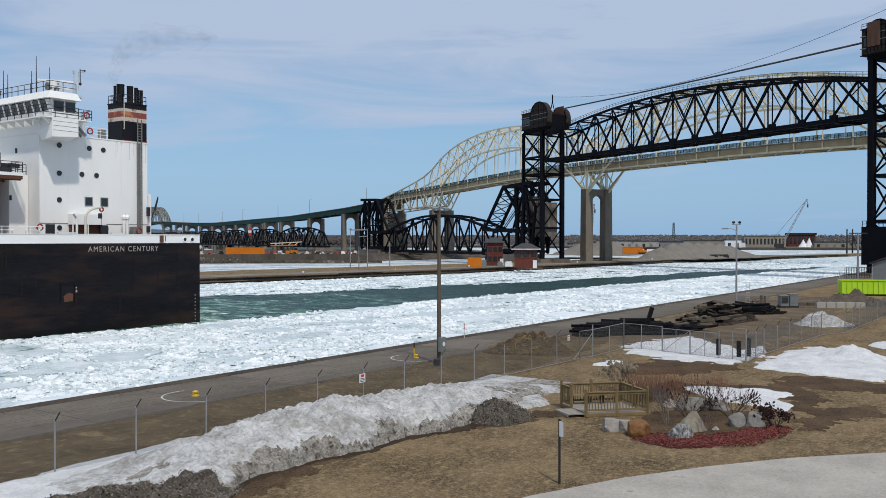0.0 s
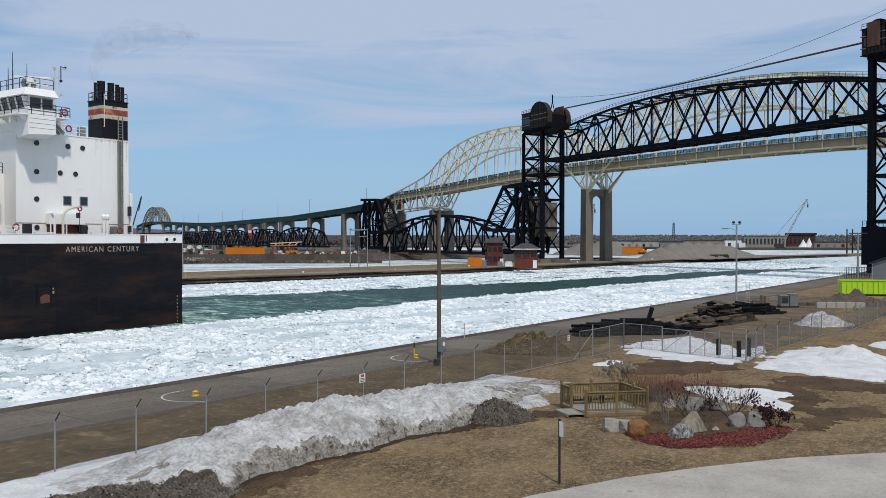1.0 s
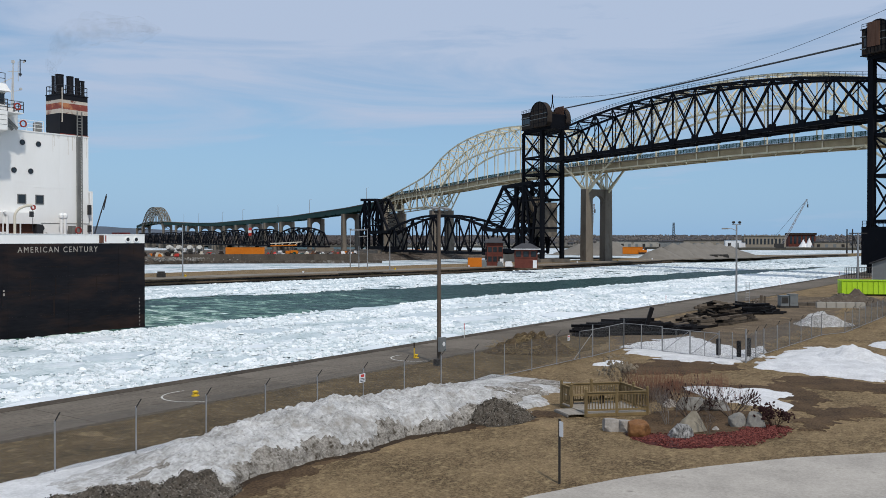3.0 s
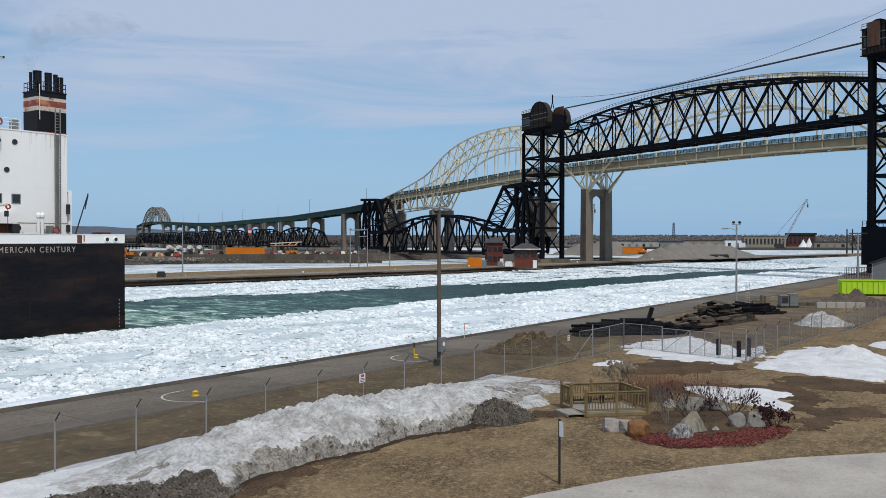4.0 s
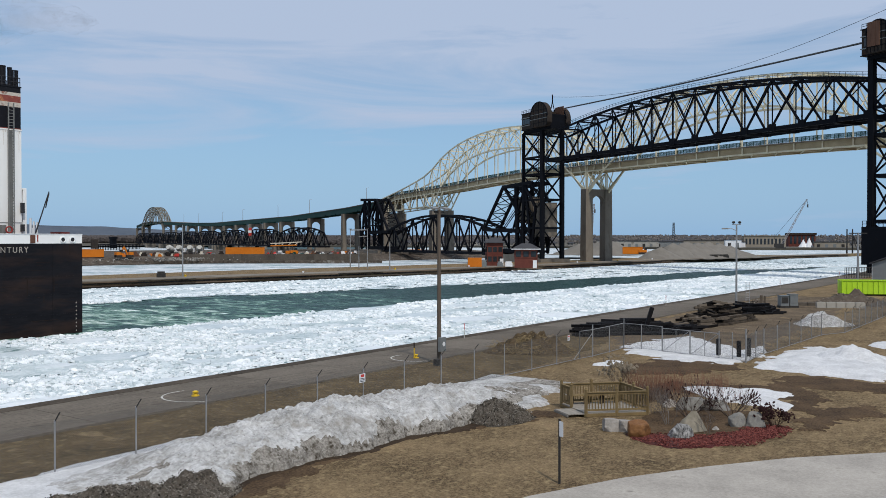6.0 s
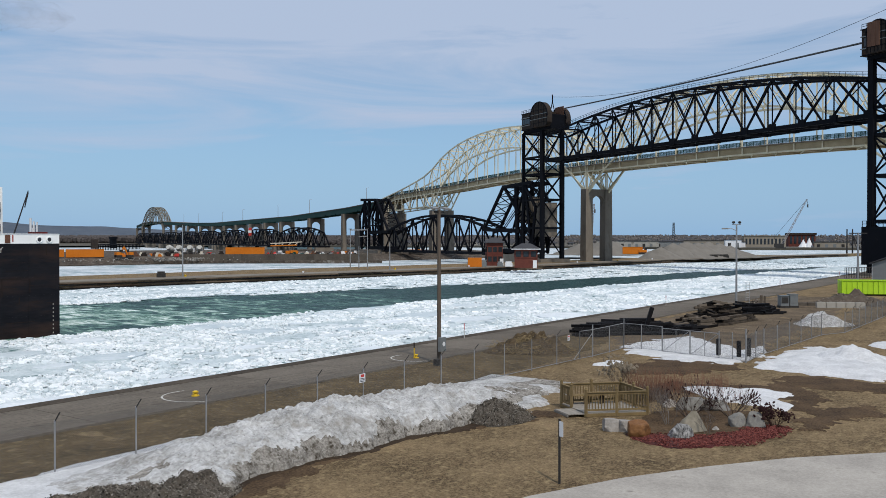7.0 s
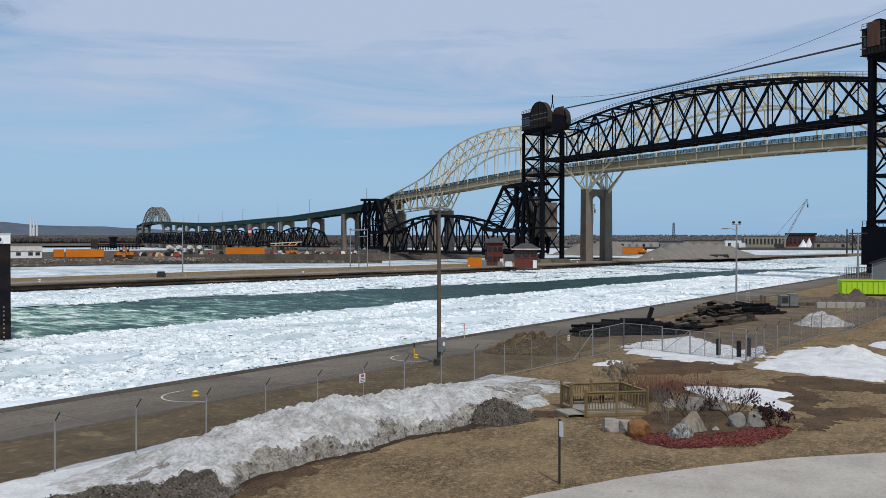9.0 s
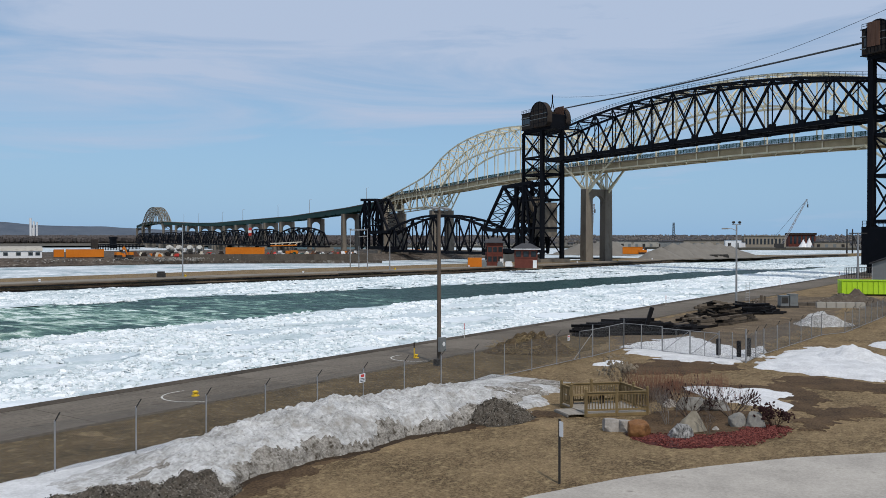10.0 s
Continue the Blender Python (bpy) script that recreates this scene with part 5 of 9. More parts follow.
    S("davit_fall", Geo().box(-12.5, 0.8, 10.2, -12.15, 1.0, 10.75).tube((-12.2, 0.9, 11.0), (-12.2, 0.9, 8.8), 0.03), "ship_dark")
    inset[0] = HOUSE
    sh = S("winch_shelter", Geo().box(-15.3, 1.1, 9.55, -11.5, 1.95, 10.62), "white_paint", "white boxed shelter over the mooring winch")
    S("winch_recess", Geo().box(-15.2, 1.6, 7.7, -11.6, 1.95, 9.545), "hull_rust", parent=sh)
    for x in (-15.3, -13.6, -11.6):
        S("shelter_post", Geo().box(x, 1.1, 7.7, x + 0.1, 1.2, 9.545), "white_paint", parent=sh)
    S("cabinet", Geo().box(-12.0, 1.0, 7.7, -11.3, 1.9, 9.5), "ship_dark")
    for x in (-9.35, -8.95):
        S("vent", Geo().lathe([(0.15, 0), (0.15, 2.4), (0.24, 2.5), (0.26, 2.75), (0.15, 2.95), (0.02, 3.0)], (x, 1.1, 7.7), 10), "white_paint", "white mushroom ventilator")
    S("vent", Geo().tube((-14.9, 1.0, 7.7), (-14.9, 1.0, 10.3), 0.12).tube((-14.9, 1.0, 10.3), (-15.2, 1.0, 10.7), 0.14), "white_paint")
    S("locker", Geo().box(-8.2, 1.1, 7.7, -7.75, 1.8, 9.4), "ship_grey")
    S("lifebuoy", ring(Geo(), (-7.6, 0.9, 8.95), 0.3, 0.075), "ring_red")
    S("lifebuoy", ring(Geo(), (-18.9, 0.9, 9.2), 0.3, 0.075), "ring_red")
    S("doorway", Geo().box(-17.7, y0 - 0.012, 8.3, -16.7, y0 - 0.002, 9.55), "ship_dark")
    for x0, x1 in ((-17.2, -15.3), (-11.2, -9.8)):
        S("life_raft_cover", Geo().box(x0, 0.5, 8.6, x1, 0.8, 8.75), "white_paint")
    # corner post and gangway pipe at the after end
    S("corner_post", Geo().box(-5.55, 2.1, 7.7, -5.2, 2.5, 12.9).box(-5.8, 2.1, 12.9, -5.2, 2.5, 13.05), "white_paint")
    S("corner_box", Geo().box(-5.9, 1.7, 10.6, -5.6, 2.0, 11.6).box(-5.9, 1.7, 8.8, -5.6, 2.0, 9.5), "ship_dark")
    inset[0] = HULL
    S("flagstaff", Geo().tube((2.45, 13.6, 7.7), (4.55, 13.8, 13.5), 0.09, 0.06), "ship_dark", "raked dark flagstaff")
    S("flagstaff_stay", Geo().tube((4.5, 13.78, 13.3), (4.1, 13.75, 11.6), 0.1, 0.06), "ship_dark")
    for x, w2, h in ((-0.6, 1.4, 0.9), (1.2, 1.0, 1.1)):
        S("mooring_winch", Geo().box(x - w2 / 2, 5, 7.7, x + w2 / 2, 7, 7.7 + h), "winch_red")
    return ship


SHIP = make_ship()


# ---- materials of the near things ----
M["zinc"] = surf("galvanised_steel", (0.22, 0.22, 0.22), (0.36, 0.36, 0.36), 2.0, 0.55, metal=0.4, fine=30, bump=0.1)
M["wire"] = surf("weathered_wire", (0.06, 0.06, 0.06), (0.13, 0.13, 0.13), 2.0, 0.8, fine=30, bump=0)
M["dark_iron"] = surf("dark_iron", (0.02, 0.02, 0.02), (0.05, 0.045, 0.04), 2.0, 0.6, fine=20)
M["pole_wood"] = surf("pole_wood", (0.06, 0.046, 0.036), (0.16, 0.128, 0.10), 1.5, 0.85, fine=25, stretch=(6, 6, 0.5))
M["deck_wood"] = surf("deck_wood", (0.13, 0.09, 0.04), (0.27, 0.195, 0.095), 2.0, 0.8, fine=25, bump=0.2, pieces=0.5)
M["grey_wood"] = surf("grey_wood", (0.20, 0.18, 0.15), (0.32, 0.29, 0.25), 2.0, 0.85, fine=25, pieces=0.4)
M["tar_wood"] = surf("tar_wood", (0.0025, 0.0026, 0.0035), (0.016, 0.015, 0.016), 1.5, 0.7, fine=12, pieces=0.8, spec=0.08)
M["tie_wood"] = surf("tie_wood", (0.010, 0.008, 0.007), (0.125, 0.100, 0.076), 1.2, 0.85, fine=12, pieces=1.6, spec=0.08, grainy=1.0)
M["yellow"] = surf("yellow_paint", (0.55, 0.36, 0.02), (0.68, 0.46, 0.04), 2.0, 0.55, fine=15, bump=0.1)
M["worn_white"] = surf("worn_white_paint", (0.38, 0.37, 0.33), (0.55, 0.54, 0.50), 3.0, 0.8, fine=15)
M["sign_white"] = surf("sign_white", (0.66, 0.66, 0.66), (0.74, 0.74, 0.74), 2.0, 0.5, bump=0)
M["sign_red"] = surf("sign_red", (0.45, 0.04, 0.03), (0.52, 0.06, 0.05), 2.0, 0.5, bump=0)
M["rock_grey"] = surf("rock_grey", (0.075, 0.071, 0.064), (0.31, 0.295, 0.262), 1.5, 0.85, fine=14, bump=0.6, spot=(0.11, 0.11, 0.11), spot_scale=2.0, dist=0.04)
M["rock_banded"] = surf("rock_banded", (0.012, 0.012, 0.012), (0.34, 0.33, 0.315), 1.6, 0.85, fine=3.5, grainy=2.6, bump=0.9, stretch=(4.5, 0.5, 2.0), dist=0.05)
M["rock_tan"] = surf("rock_tan", (0.12, 0.105, 0.08), (0.32, 0.285, 0.22), 1.4, 0.85, fine=12, bump=0.6, dist=0.03)
M["rock_rust"] = surf("rock_rust", (0.10, 0.040, 0.014), (0.26, 0.125, 0.046), 1.4, 0.6, fine=10, bump=0.4, spot=(0.06, 0.03, 0.016), spot_scale=1.8, grainy=0.8)
M["rock_pale"] = surf("rock_pale", (0.19, 0.172, 0.152), (0.40, 0.37, 0.335), 1.2, 0.85, fine=10, bump=0.5, grainy=0.9)
M["mulch"] = surf("red_mulch", (0.032, 0.010, 0.009), (0.145, 0.036, 0.031), 3.0, 0.9, fine=13, grainy=2.0, bump=0.9, spot=(0.055, 0.035, 0.03), spot_scale=0.8, spot_edge=(0.5, 0.68), dist=0.04)
M["chips"] = surf("mulch_chips", (0.050, 0.013, 0.012), (0.23, 0.075, 0.062), 4.0, 0.9, fine=30, islands=1.4, spec=0.05)
M["twig"] = surf("twig_bark", (0.07, 0.05, 0.04), (0.15, 0.11, 0.09), 4.0, 0.9, bump=0)
M["pale_twig"] = surf("pale_twig_bark", (0.10, 0.085, 0.075), (0.20, 0.175, 0.155), 4.0, 0.9, bump=0)
M["sumac"] = surf("sumac_heads", (0.018, 0.008, 0.008), (0.040, 0.015, 0.014), 5.0, 0.9, bump=0)
M["red_grass"] = surf("red_grass", (0.13, 0.055, 0.036), (0.23, 0.115, 0.075), 3.0, 0.9, bump=0)
M["dry_grass"] = surf("dry_grass", (0.16, 0.11, 0.055), (0.36, 0.28, 0.155), 3.0, 0.9, bump=0)
M["seed_heads"] = surf("seed_heads", (0.13, 0.105, 0.075), (0.27, 0.225, 0.165), 3.0, 0.9, bump=0)
M["soil"] = surf("soil", (0.05, 0.04, 0.03), (0.13, 0.10, 0.075), 1.5, 0.95, fine=8, bump=0.8, dist=0.06, spot=(0.22, 0.20, 0.17), spot_scale=5, spot_edge=(0.62, 0.7))
M["mud"] = surf("wet_mud", (0.022, 0.014, 0.009), (0.135, 0.090, 0.053), 0.5, 0.85, fine=9, bump=0.8, dist=0.05, grainy=1.8, spec=0.06)
M["wet_earth"] = surf("wet_earth", (0.014, 0.009, 0.006), (0.060, 0.040, 0.024), 0.6, 0.7, fine=10, bump=0.4, dist=0.03, grainy=1.5, spec=0.10)
M["strip_turf"] = surf("strip_turf", (0.028, 0.021, 0.012), (0.190, 0.138, 0.076), 0.40, 0.95, fine=9, bump=1.0, dist=0.08, grainy=1.9, spot=(0.25, 0.19, 0.105), spot_scale=2.2, spot_edge=(0.54, 0.74), spec=0.05)
M["crumbs"] = surf("gravel_crumbs", (0.022, 0.018, 0.014), (0.25, 0.225, 0.19), 3.0, 0.95, fine=20, bump=0.3, islands=1.2, spec=0.05)
M["brush"] = surf("brush", (0.022, 0.015, 0.009), (0.13, 0.092, 0.050), 2.0, 0.95, fine=10, bump=0.8, dist=0.06, grainy=1.2)
M["lime"] = surf("lime_paint", (0.36, 0.58, 0.02), (0.46, 0.70, 0.04), 0.8, 0.5, fine=8, bump=0.1)
M["siding"] = surf("siding_grey", (0.17, 0.18, 0.18), (0.23, 0.24, 0.24), 0.6, 0.7, fine=10, bump=0.1)
M["sand"] = surf("sand_pile", (0.135, 0.122, 0.105), (0.215, 0.197, 0.170), 0.15, 0.95, fine=2, bump=0.3, dist=0.3)
M["woods"] = surf("bare_woods", (0.040, 0.034, 0.033), (0.110, 0.094, 0.086), 0.05, 0.95, fine=0.5, bump=0)
M["town_trees"] = surf("town_trees", (0.085, 0.075, 0.070), (0.185, 0.165, 0.150), 0.05, 0.95, fine=0.5, bump=0)
# blue of the distance haze is put into the hills' colour
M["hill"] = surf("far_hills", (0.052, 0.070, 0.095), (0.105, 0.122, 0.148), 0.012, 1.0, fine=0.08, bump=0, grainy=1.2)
M["roof"] = surf("dark_roof", (0.04, 0.04, 0.045), (0.07, 0.07, 0.075), 0.5, 0.85, fine=6)
M["town"] = surf("town_walls", (0.18, 0.16, 0.14), (0.42, 0.39, 0.35), 0.03, 0.85, fine=0.3, bump=0, pieces=1.0)
M["tan_wall"] = surf("tan_wall", (0.22, 0.19, 0.15), (0.31, 0.275, 0.22), 0.05, 0.85, fine=0.5, bump=0)


# ---- quay slabs and paint ----
def make_quay():
    floor = bpy.data.objects["pavement"]
    me1 = Geo().box(0, 0, -0.3, 6.06, 5.62, 0.035).mesh("slab", "quay")
    me2 = Geo().box(0, 0, -0.3, 6.06, 0.98, 0.045).mesh("coping", "coping")
    for i in range(40):
        for me, y in ((me1, 34.34), (me2, 40.0)):
            o = new(me.name, me)
            o.parent = floor
            o.matrix_basis = pose(4 + i * 6.1, y, 0.002 * RNG.random(), 0, 0, 0)


make_quay()
g = Geo()
for x0, x1 in ((-300, 4), (248, 600)):
    g.box(x0, 39.99, -1.0, x1, QUAY_Y, 0.04)
g.box(-300, 40.6, -5.5, 600, QUAY_Y - 0.03, -0.28)
solid("quay_wall", g, "coping", "concrete quay wall down to the water", "quay wall", "structure")


def make_arc(x, y, r, a0, a1, name="painted_circle"):
    g = Geo()
    n = 24
    p = []
    for i in range(n + 1):
        a = radians(a0 + (a1 - a0) * i / n)
        p += [(x + (r - 0.05) * math.cos(a), y + (r - 0.05) * math.sin(a), 0.043), (x + (r + 0.05) * math.cos(a), y + (r + 0.05) * math.sin(a), 0.043)]
    g.add(p, [(2 * i, 2 * i + 1, 2 * i + 3, 2 * i + 2) for i in range(n)])
    solid(name, g, "worn_white", "worn white circle painted round a mooring bitt", "road marking", "structure")


def make_bitt(x, y, tall):
    t = thing("mooring_bitt", "yellow-painted mooring bitt on the concrete quay", "mooring bitt", (x, y, 0.04), group="mooring bitts")
    part("base_plate", Geo().lathe([(0.20, 0), (0.20, 0.05), (0.17, 0.06)], (x, y, 0.04), 16), "yellow", t)
    part("bitt_post", Geo().lathe([(0.10, 0.06), (0.09, 0.12), (0.10, 0.17), (0.15, 0.19), (0.15, 0.24), (0.08, 0.27)], (x, y, 0.04), 16), "yellow", t, smooth=False)
    part("line_horn", Geo().tube((x - 0.18, y, 0.17), (x + 0.18, y, 0.17), 0.025), "yellow", t)
    if tall:
        part("marker_rod", Geo().tube((x - 0.2, y, 0.1), (x - 0.2, y, 1.0), 0.035), "yellow", t)
        part("rod_tip", Geo().tube((x - 0.2, y, 0.75), (x - 0.2, y, 1.1), 0.042), "rust_steel", t)


for x, y, tall in ((28.98, 36.2, False), (46.9, 35.7, True), (63.6, 35.4, False)):
    make_bitt(x, y, tall)
    make_arc(x + 0.2, y, 1.8, 75, 245)
for x, y in ((58.6, 39.7), (101.5, 39.4), (151.0, 38.9), (197, 38.8)):
    t = thing("marker_post", "slender red and white marker post at the quay edge", "marker post", (x, y, 0.04), group="marker posts")
    part("post", Geo().tube((x, y, 0.04), (x, y, 0.75), 0.03), "worn_white", t)
    part("post_tip", Geo().tube((x, y, 0.75), (x, y, 1.25), 0.032), "sign_red", t)


# ---- chain-link fence ----
def fence_y(x):
    return 27.85 - (x - 18) * 0.037


def fence_post(t, x, y, h, arm, r=0.032, base=0.0, arm_dir=(0.1, -0.9)):
    p = part("post", Geo().tube((x, y, base - 0.25), (x, y, h), r, n=8), "zinc", t)
    if arm:
        part("barb_arm", Geo().beam((x, y, h - 0.05), (x + arm_dir[0] * 0.3, y + arm_dir[1] * 0.3, h + 0.3), 0.035, 0.025), "dark_iron", p)
    return p


def fence_fabric(t, a, b, h, z0=0.05):
    """Woven wire as crossing diagonals, between two posts."""
    a, b = Vector((*a, 0)), Vector((*b, 0))
    d = (b - a)
    n = d.normalized()
    g = Geo()
    ln = d.length
    s = 0.0716
    hh = h - z0
    off = n.cross(Vector((0, 0, 1))) * 0.01
    for sg in (1, -1):
        q = -hh
        while q < ln:
            x0, x1 = max(q, 0), min(q + hh, ln)
            if x1 - x0 > 0.02:
                za, zb = z0 + (x0 - q), z0 + (x1 - q)
                if sg < 0:
                    za, zb = h - (x0 - q), h - (x1 - q)
                p, r = a + n * x0 + off * sg, a + n * x1 + off * sg
                p, r = Vector((p.x, p.y, za)), Vector((r.x, r.y, zb))
                k = (r - p).normalized().cross(off).normalized() * 0.0030
                m = off.normalized() * 0.0030
                g.add([p - k, p + m, p + k, r - k, r + m, r + k], [(0, 1, 4, 3), (1, 2, 5, 4), (2, 0, 3, 5)])
            q += s
    tagged(part("fabric", g, "wire", t, "woven galvanised wire"), kind="stuff")


def make_fence(name, label, pts, h, arm, tops=(), rail_top=False, barbs=True, arm_dir=(0.1, -0.9)):
    t = thing(name, label, "fence", (pts[0][0], pts[0][1], 0))
    for i, (x, y) in enumerate(pts):
        fence_post(t, x, y, h + (0.3 if i in tops else 0), arm and i not in tops, 0.045 if i in tops else 0.032, arm_dir=arm_dir)
    for (a, b) in zip(pts, pts[1:]):
        fence_fabric(t, a, b, h - 0.05)
        part("bottom_rail", Geo().tube((*a, 0.06), (*b, 0.06), 0.022, n=6), "zinc", t)
        if rail_top:
            part("top_rail", Geo().tube((*a, h - 0.03), (*b, h - 0.03), 0.022, n=6), "zinc", t)
        if barbs:
            for j in range(3):
                u = (j + 1) / 3 * 0.3
                part("barbed_wire", Geo().beam((a[0] + arm_dir[0] * u, a[1] + arm_dir[1] * u, h - 0.05 + u * 1.15), (b[0] + arm_dir[0] * u, b[1] + arm_dir[1] * u, h - 0.05 + u * 1.15), 0.003), "dark_iron", t)
    return t


row = [(x, fence_y(x)) for x in [7.2, 10.3, 13.4, 16.46, 19.56] + [22.68 + 3.03 * i for i in range(11)]]
make_fence("chain_link_fence", "galvanised chain-link fence with barbed-wire arms along the lawn", row, 1.9, True)
t = make_fence("chain_link_fence", "fence panels with top rail beside the gates", [(52.98, fence_y(52.98)), (54.6, 26.4), (57.4, 26.45), (60.16, 26.57)], 1.9, False, tops=(1, 3), rail_top=True, barbs=False)
part("brace", Geo().tube((52.0, 26.5, 0.1), (54.5, 26.4, 1.6), 0.022, n=6), "zinc", t)


def gate(a, b, h, label):
    t = thing("chain_link_gate", label, "gate", (a[0], a[1], 0), group="yard gates")
    A, B = Vector((*a, 0.12)), Vector((*b, 0.12))
    up = Vector((0, 0, h - 0.12))
    for p, q in ((A, B), (A + up, B + up), (A, A + up), (B, B + up)):
        part("frame_tube", Geo().tube(p, q, 0.025, n=6), "zinc", t)
    part("brace_tube", Geo().tube(A, B + up, 0.02, n=6), "zinc", t)
    mid = A.lerp(B, 0.5)
    part("frame_tube", Geo().tube(mid, mid + up, 0.02, n=6), "zinc", t)
    fence_fabric(t, a, b, h)


def lerp2(a, b, u):
    return (a[0] + (b[0] - a[0]) * u, a[1] + (b[1] - a[1]) * u)


c0, c1 = (60.16, 26.57), (57.75, 17.0)
make_fence("chain_link_fence", "short fence panel from the corner post", [c0, lerp2(c0, c1, 0.16), lerp2(c0, c1, 0.34)], 1.9, False, tops=(0,), rail_top=True, barbs=False)
gate(lerp2(c0, c1, 0.345), lerp2(c0, c1, 0.57), 1.75, "closed chain-link gate leaf across the yard entrance")
gate(lerp2(c0, c1, 0.575), lerp2(c0, c1, 0.80), 1.75, "second closed chain-link gate leaf with diagonal brace")
make_fence("chain_link_fence", "fence panel beside the dark gate posts", [lerp2(c0, c1, 0.80), lerp2(c0, c1, 0.9), c1], 1.9, False, tops=(2,), barbs=False)
for i, (x, y, h) in enumerate(((59.6, 19.4, 1.25), (59.55, 18.0, 1.2), (60.8, 17.7, 1.3))):
    solid("gate_post", Geo().box(x - 0.12, y - 0.12, -0.1, x + 0.12, y + 0.12, h - 0.03).box(x - 0.09, y - 0.09, h - 0.03, x + 0.09, y + 0.09, h), "tar_wood", "thick dark timber post near the gates", "post", group="timber posts", at=(x, y, 0))
row2 = [(57.75, 17.0), (60.5, 17.15)] + [(62.6 + 3.05 * i, 17.2 - 0.1 * i) for i in range(6)] + [(81 + 3.05 * i, 15.5 - 0.012 * i) for i in range(14)]
make_fence("chain_link_fence", "long chain-link fence with barbed-wire arms beside the snow", row2, 1.85, True, arm_dir=(-0.35, -0.7))


def make_fence_sign(x, y, z, w, h):
    t = thing("warning_sign", "small white fence sign with a red mark", "sign", (x, y, z))
    part("plate", Geo().box(x - w / 2, y - 0.06, z, x + w / 2, y - 0.045, z + h), "sign_white", t)
    part("red_mark", Geo().box(x - w * 0.3, y - 0.066, z + h * 0.62, x + w * 0.3, y - 0.061, z + h * 0.92), "sign_red", t)
    for i in range(3):
        part("text_bar", Geo().box(x - w * 0.36, y - 0.066, z + h * (0.1 + 0.16 * i), x + w * 0.36, y - 0.061, z + h * (0.18 + 0.16 * i)), "dark_iron", t)


make_fence_sign(31.64, fence_y(31.64), 1.22, 0.42, 0.42)
make_fence_sign(51.4, fence_y(51.4), 1.4, 0.3, 0.36)


# ---- lamp posts ----
def make_pole(x, y, h, r, mat, heads, label, group):
    t = thing("lamp_post", label, "lamp post", (x, y, 0), group=group)
    part("pole", Geo().tube((x, y, -0.3), (x, y, h), r, r * 0.72, 12), mat, t)
    if heads == "yard":
        part("crossarm", Geo().box(x - 0.5, y - 0.05, h - 0.35, x + 0.5, y + 0.05, h - 0.22), "dark_iron", t)
        for s in (-0.62, 0.62):
            part("floodlight", Geo().obox(pose(x + s, y - 0.1, h - 0.12, 14, 0, 0), 0.62, 0.34, 0.12).box(x + s - 0.05, y - 0.05, h - 0.24, x + s + 0.05, y + 0.05, h - 0.1), "zinc", t)
        part("switch_box", Geo().box(x - 0.32, y - 0.34, 0.85, x + 0.32, y - 0.16, 1.75), "cabinet_grey", t)
        part("notice", Geo().tube((x + 0.05, y - 0.352, 1.32), (x + 0.05, y - 0.342, 1.32), 0.15, n=16), "sign_white", t)
        part("base_block", Geo().box(x - 0.75, y - 0.5, -0.1, x - 0.35, y - 0.1, 0.42), "dark_iron", t)
    else:
        d = Vector((0.58, -0.81, 0))
        for s in (-0.36, 0.36):
            p = Vector((x, y, h + 0.2)) + d * s
            part("floodlight", Geo().lathe([(0.03, -0.1), (0.15, -0.05), (0.19, 0.08), (0.12, 0.18), (0.03, 0.21)], p, 10), "dark_iron", t)
        part("crossarm", Geo().beam(Vector((x, y, h)) - d * 0.5, Vector((x, y, h)) + d * 0.5, 0.09), "zinc", t)
        part("arm", Geo().pipe([Vector((x, y, h - 0.7)), Vector((x, y, h - 0.45)) - d * 0.6, Vector((x, y, h - 0.45)) - d * 1.1], 0.04), "zinc", t)
        part("lamp_head", Geo().obox(Matrix.Translation(Vector((x, y, h - 0.55)) - d * 1.35) @ pose(0, 0, 0, 0, 0, -54), 0.7, 0.28, 0.16), "zinc", t)
    return t


make_pole(45.63, 32.87, 10.07, 0.145, "pole_wood", "yard", "tall dark wooden yard lamp post with a switch box", "lamp posts")
make_pole(102.83, 31.4, 9.75, 0.125, "zinc", "street", "grey steel lamp post with two floodlights", "lamp posts")
g = Geo()
for s in (0.0, 0.45):
    g.tube((104.2 + s * 0.58, 30.7 - s * 0.8, 0), (104.2 + s * 0.58, 30.7 - s * 0.8, 3.0), 0.03, n=6)
for i in range(9):
    g.tube((104.2, 30.7, 0.3 + 0.3 * i), (104.46, 30.34, 0.3 + 0.3 * i), 0.02, n=6)
solid("ladder", g, "zinc", "grey metal ladder standing by the lamp post", "ladder", at=(104.2, 30.7, 0))
for x, y, h in ((121.2, 155.5, 11.2), (182.1, 161.4, 10.8), (187.1, 162.6, 6.1), (184.8, 157.5, 10.9), (179.4, 145.2, 7.4)):
    t = thing("lamp_post", "thin grey lamp post on the middle pier", "lamp post", (x, y, 0), group="pier lamp posts")
    part("pole", Geo().tube((x, y, 0), (x, y, h), 0.16, 0.1, 8), "zinc", t)
    part("lamp_head", Geo().box(x - 0.5, y - 0.15, h, x + 0.5, y + 0.15, h + 0.18), "dark_iron", t)
solid("gantry_bar", Geo().beam((182.1, 161.4, 10.6), (184.8, 157.5, 10.7), 0.3).beam((183.4, 159.5, 8.8), (184.8, 157.5, 8.9), 0.2), "zinc", "grey steel crossbar between two pier posts", "gantry", at=(182.1, 161.4, 10.6))
t = thing("lamp_post", "grey steel pole with a short crossbar by the tower", "lamp post", (183.1, 32.8, 0), group="lamp posts")
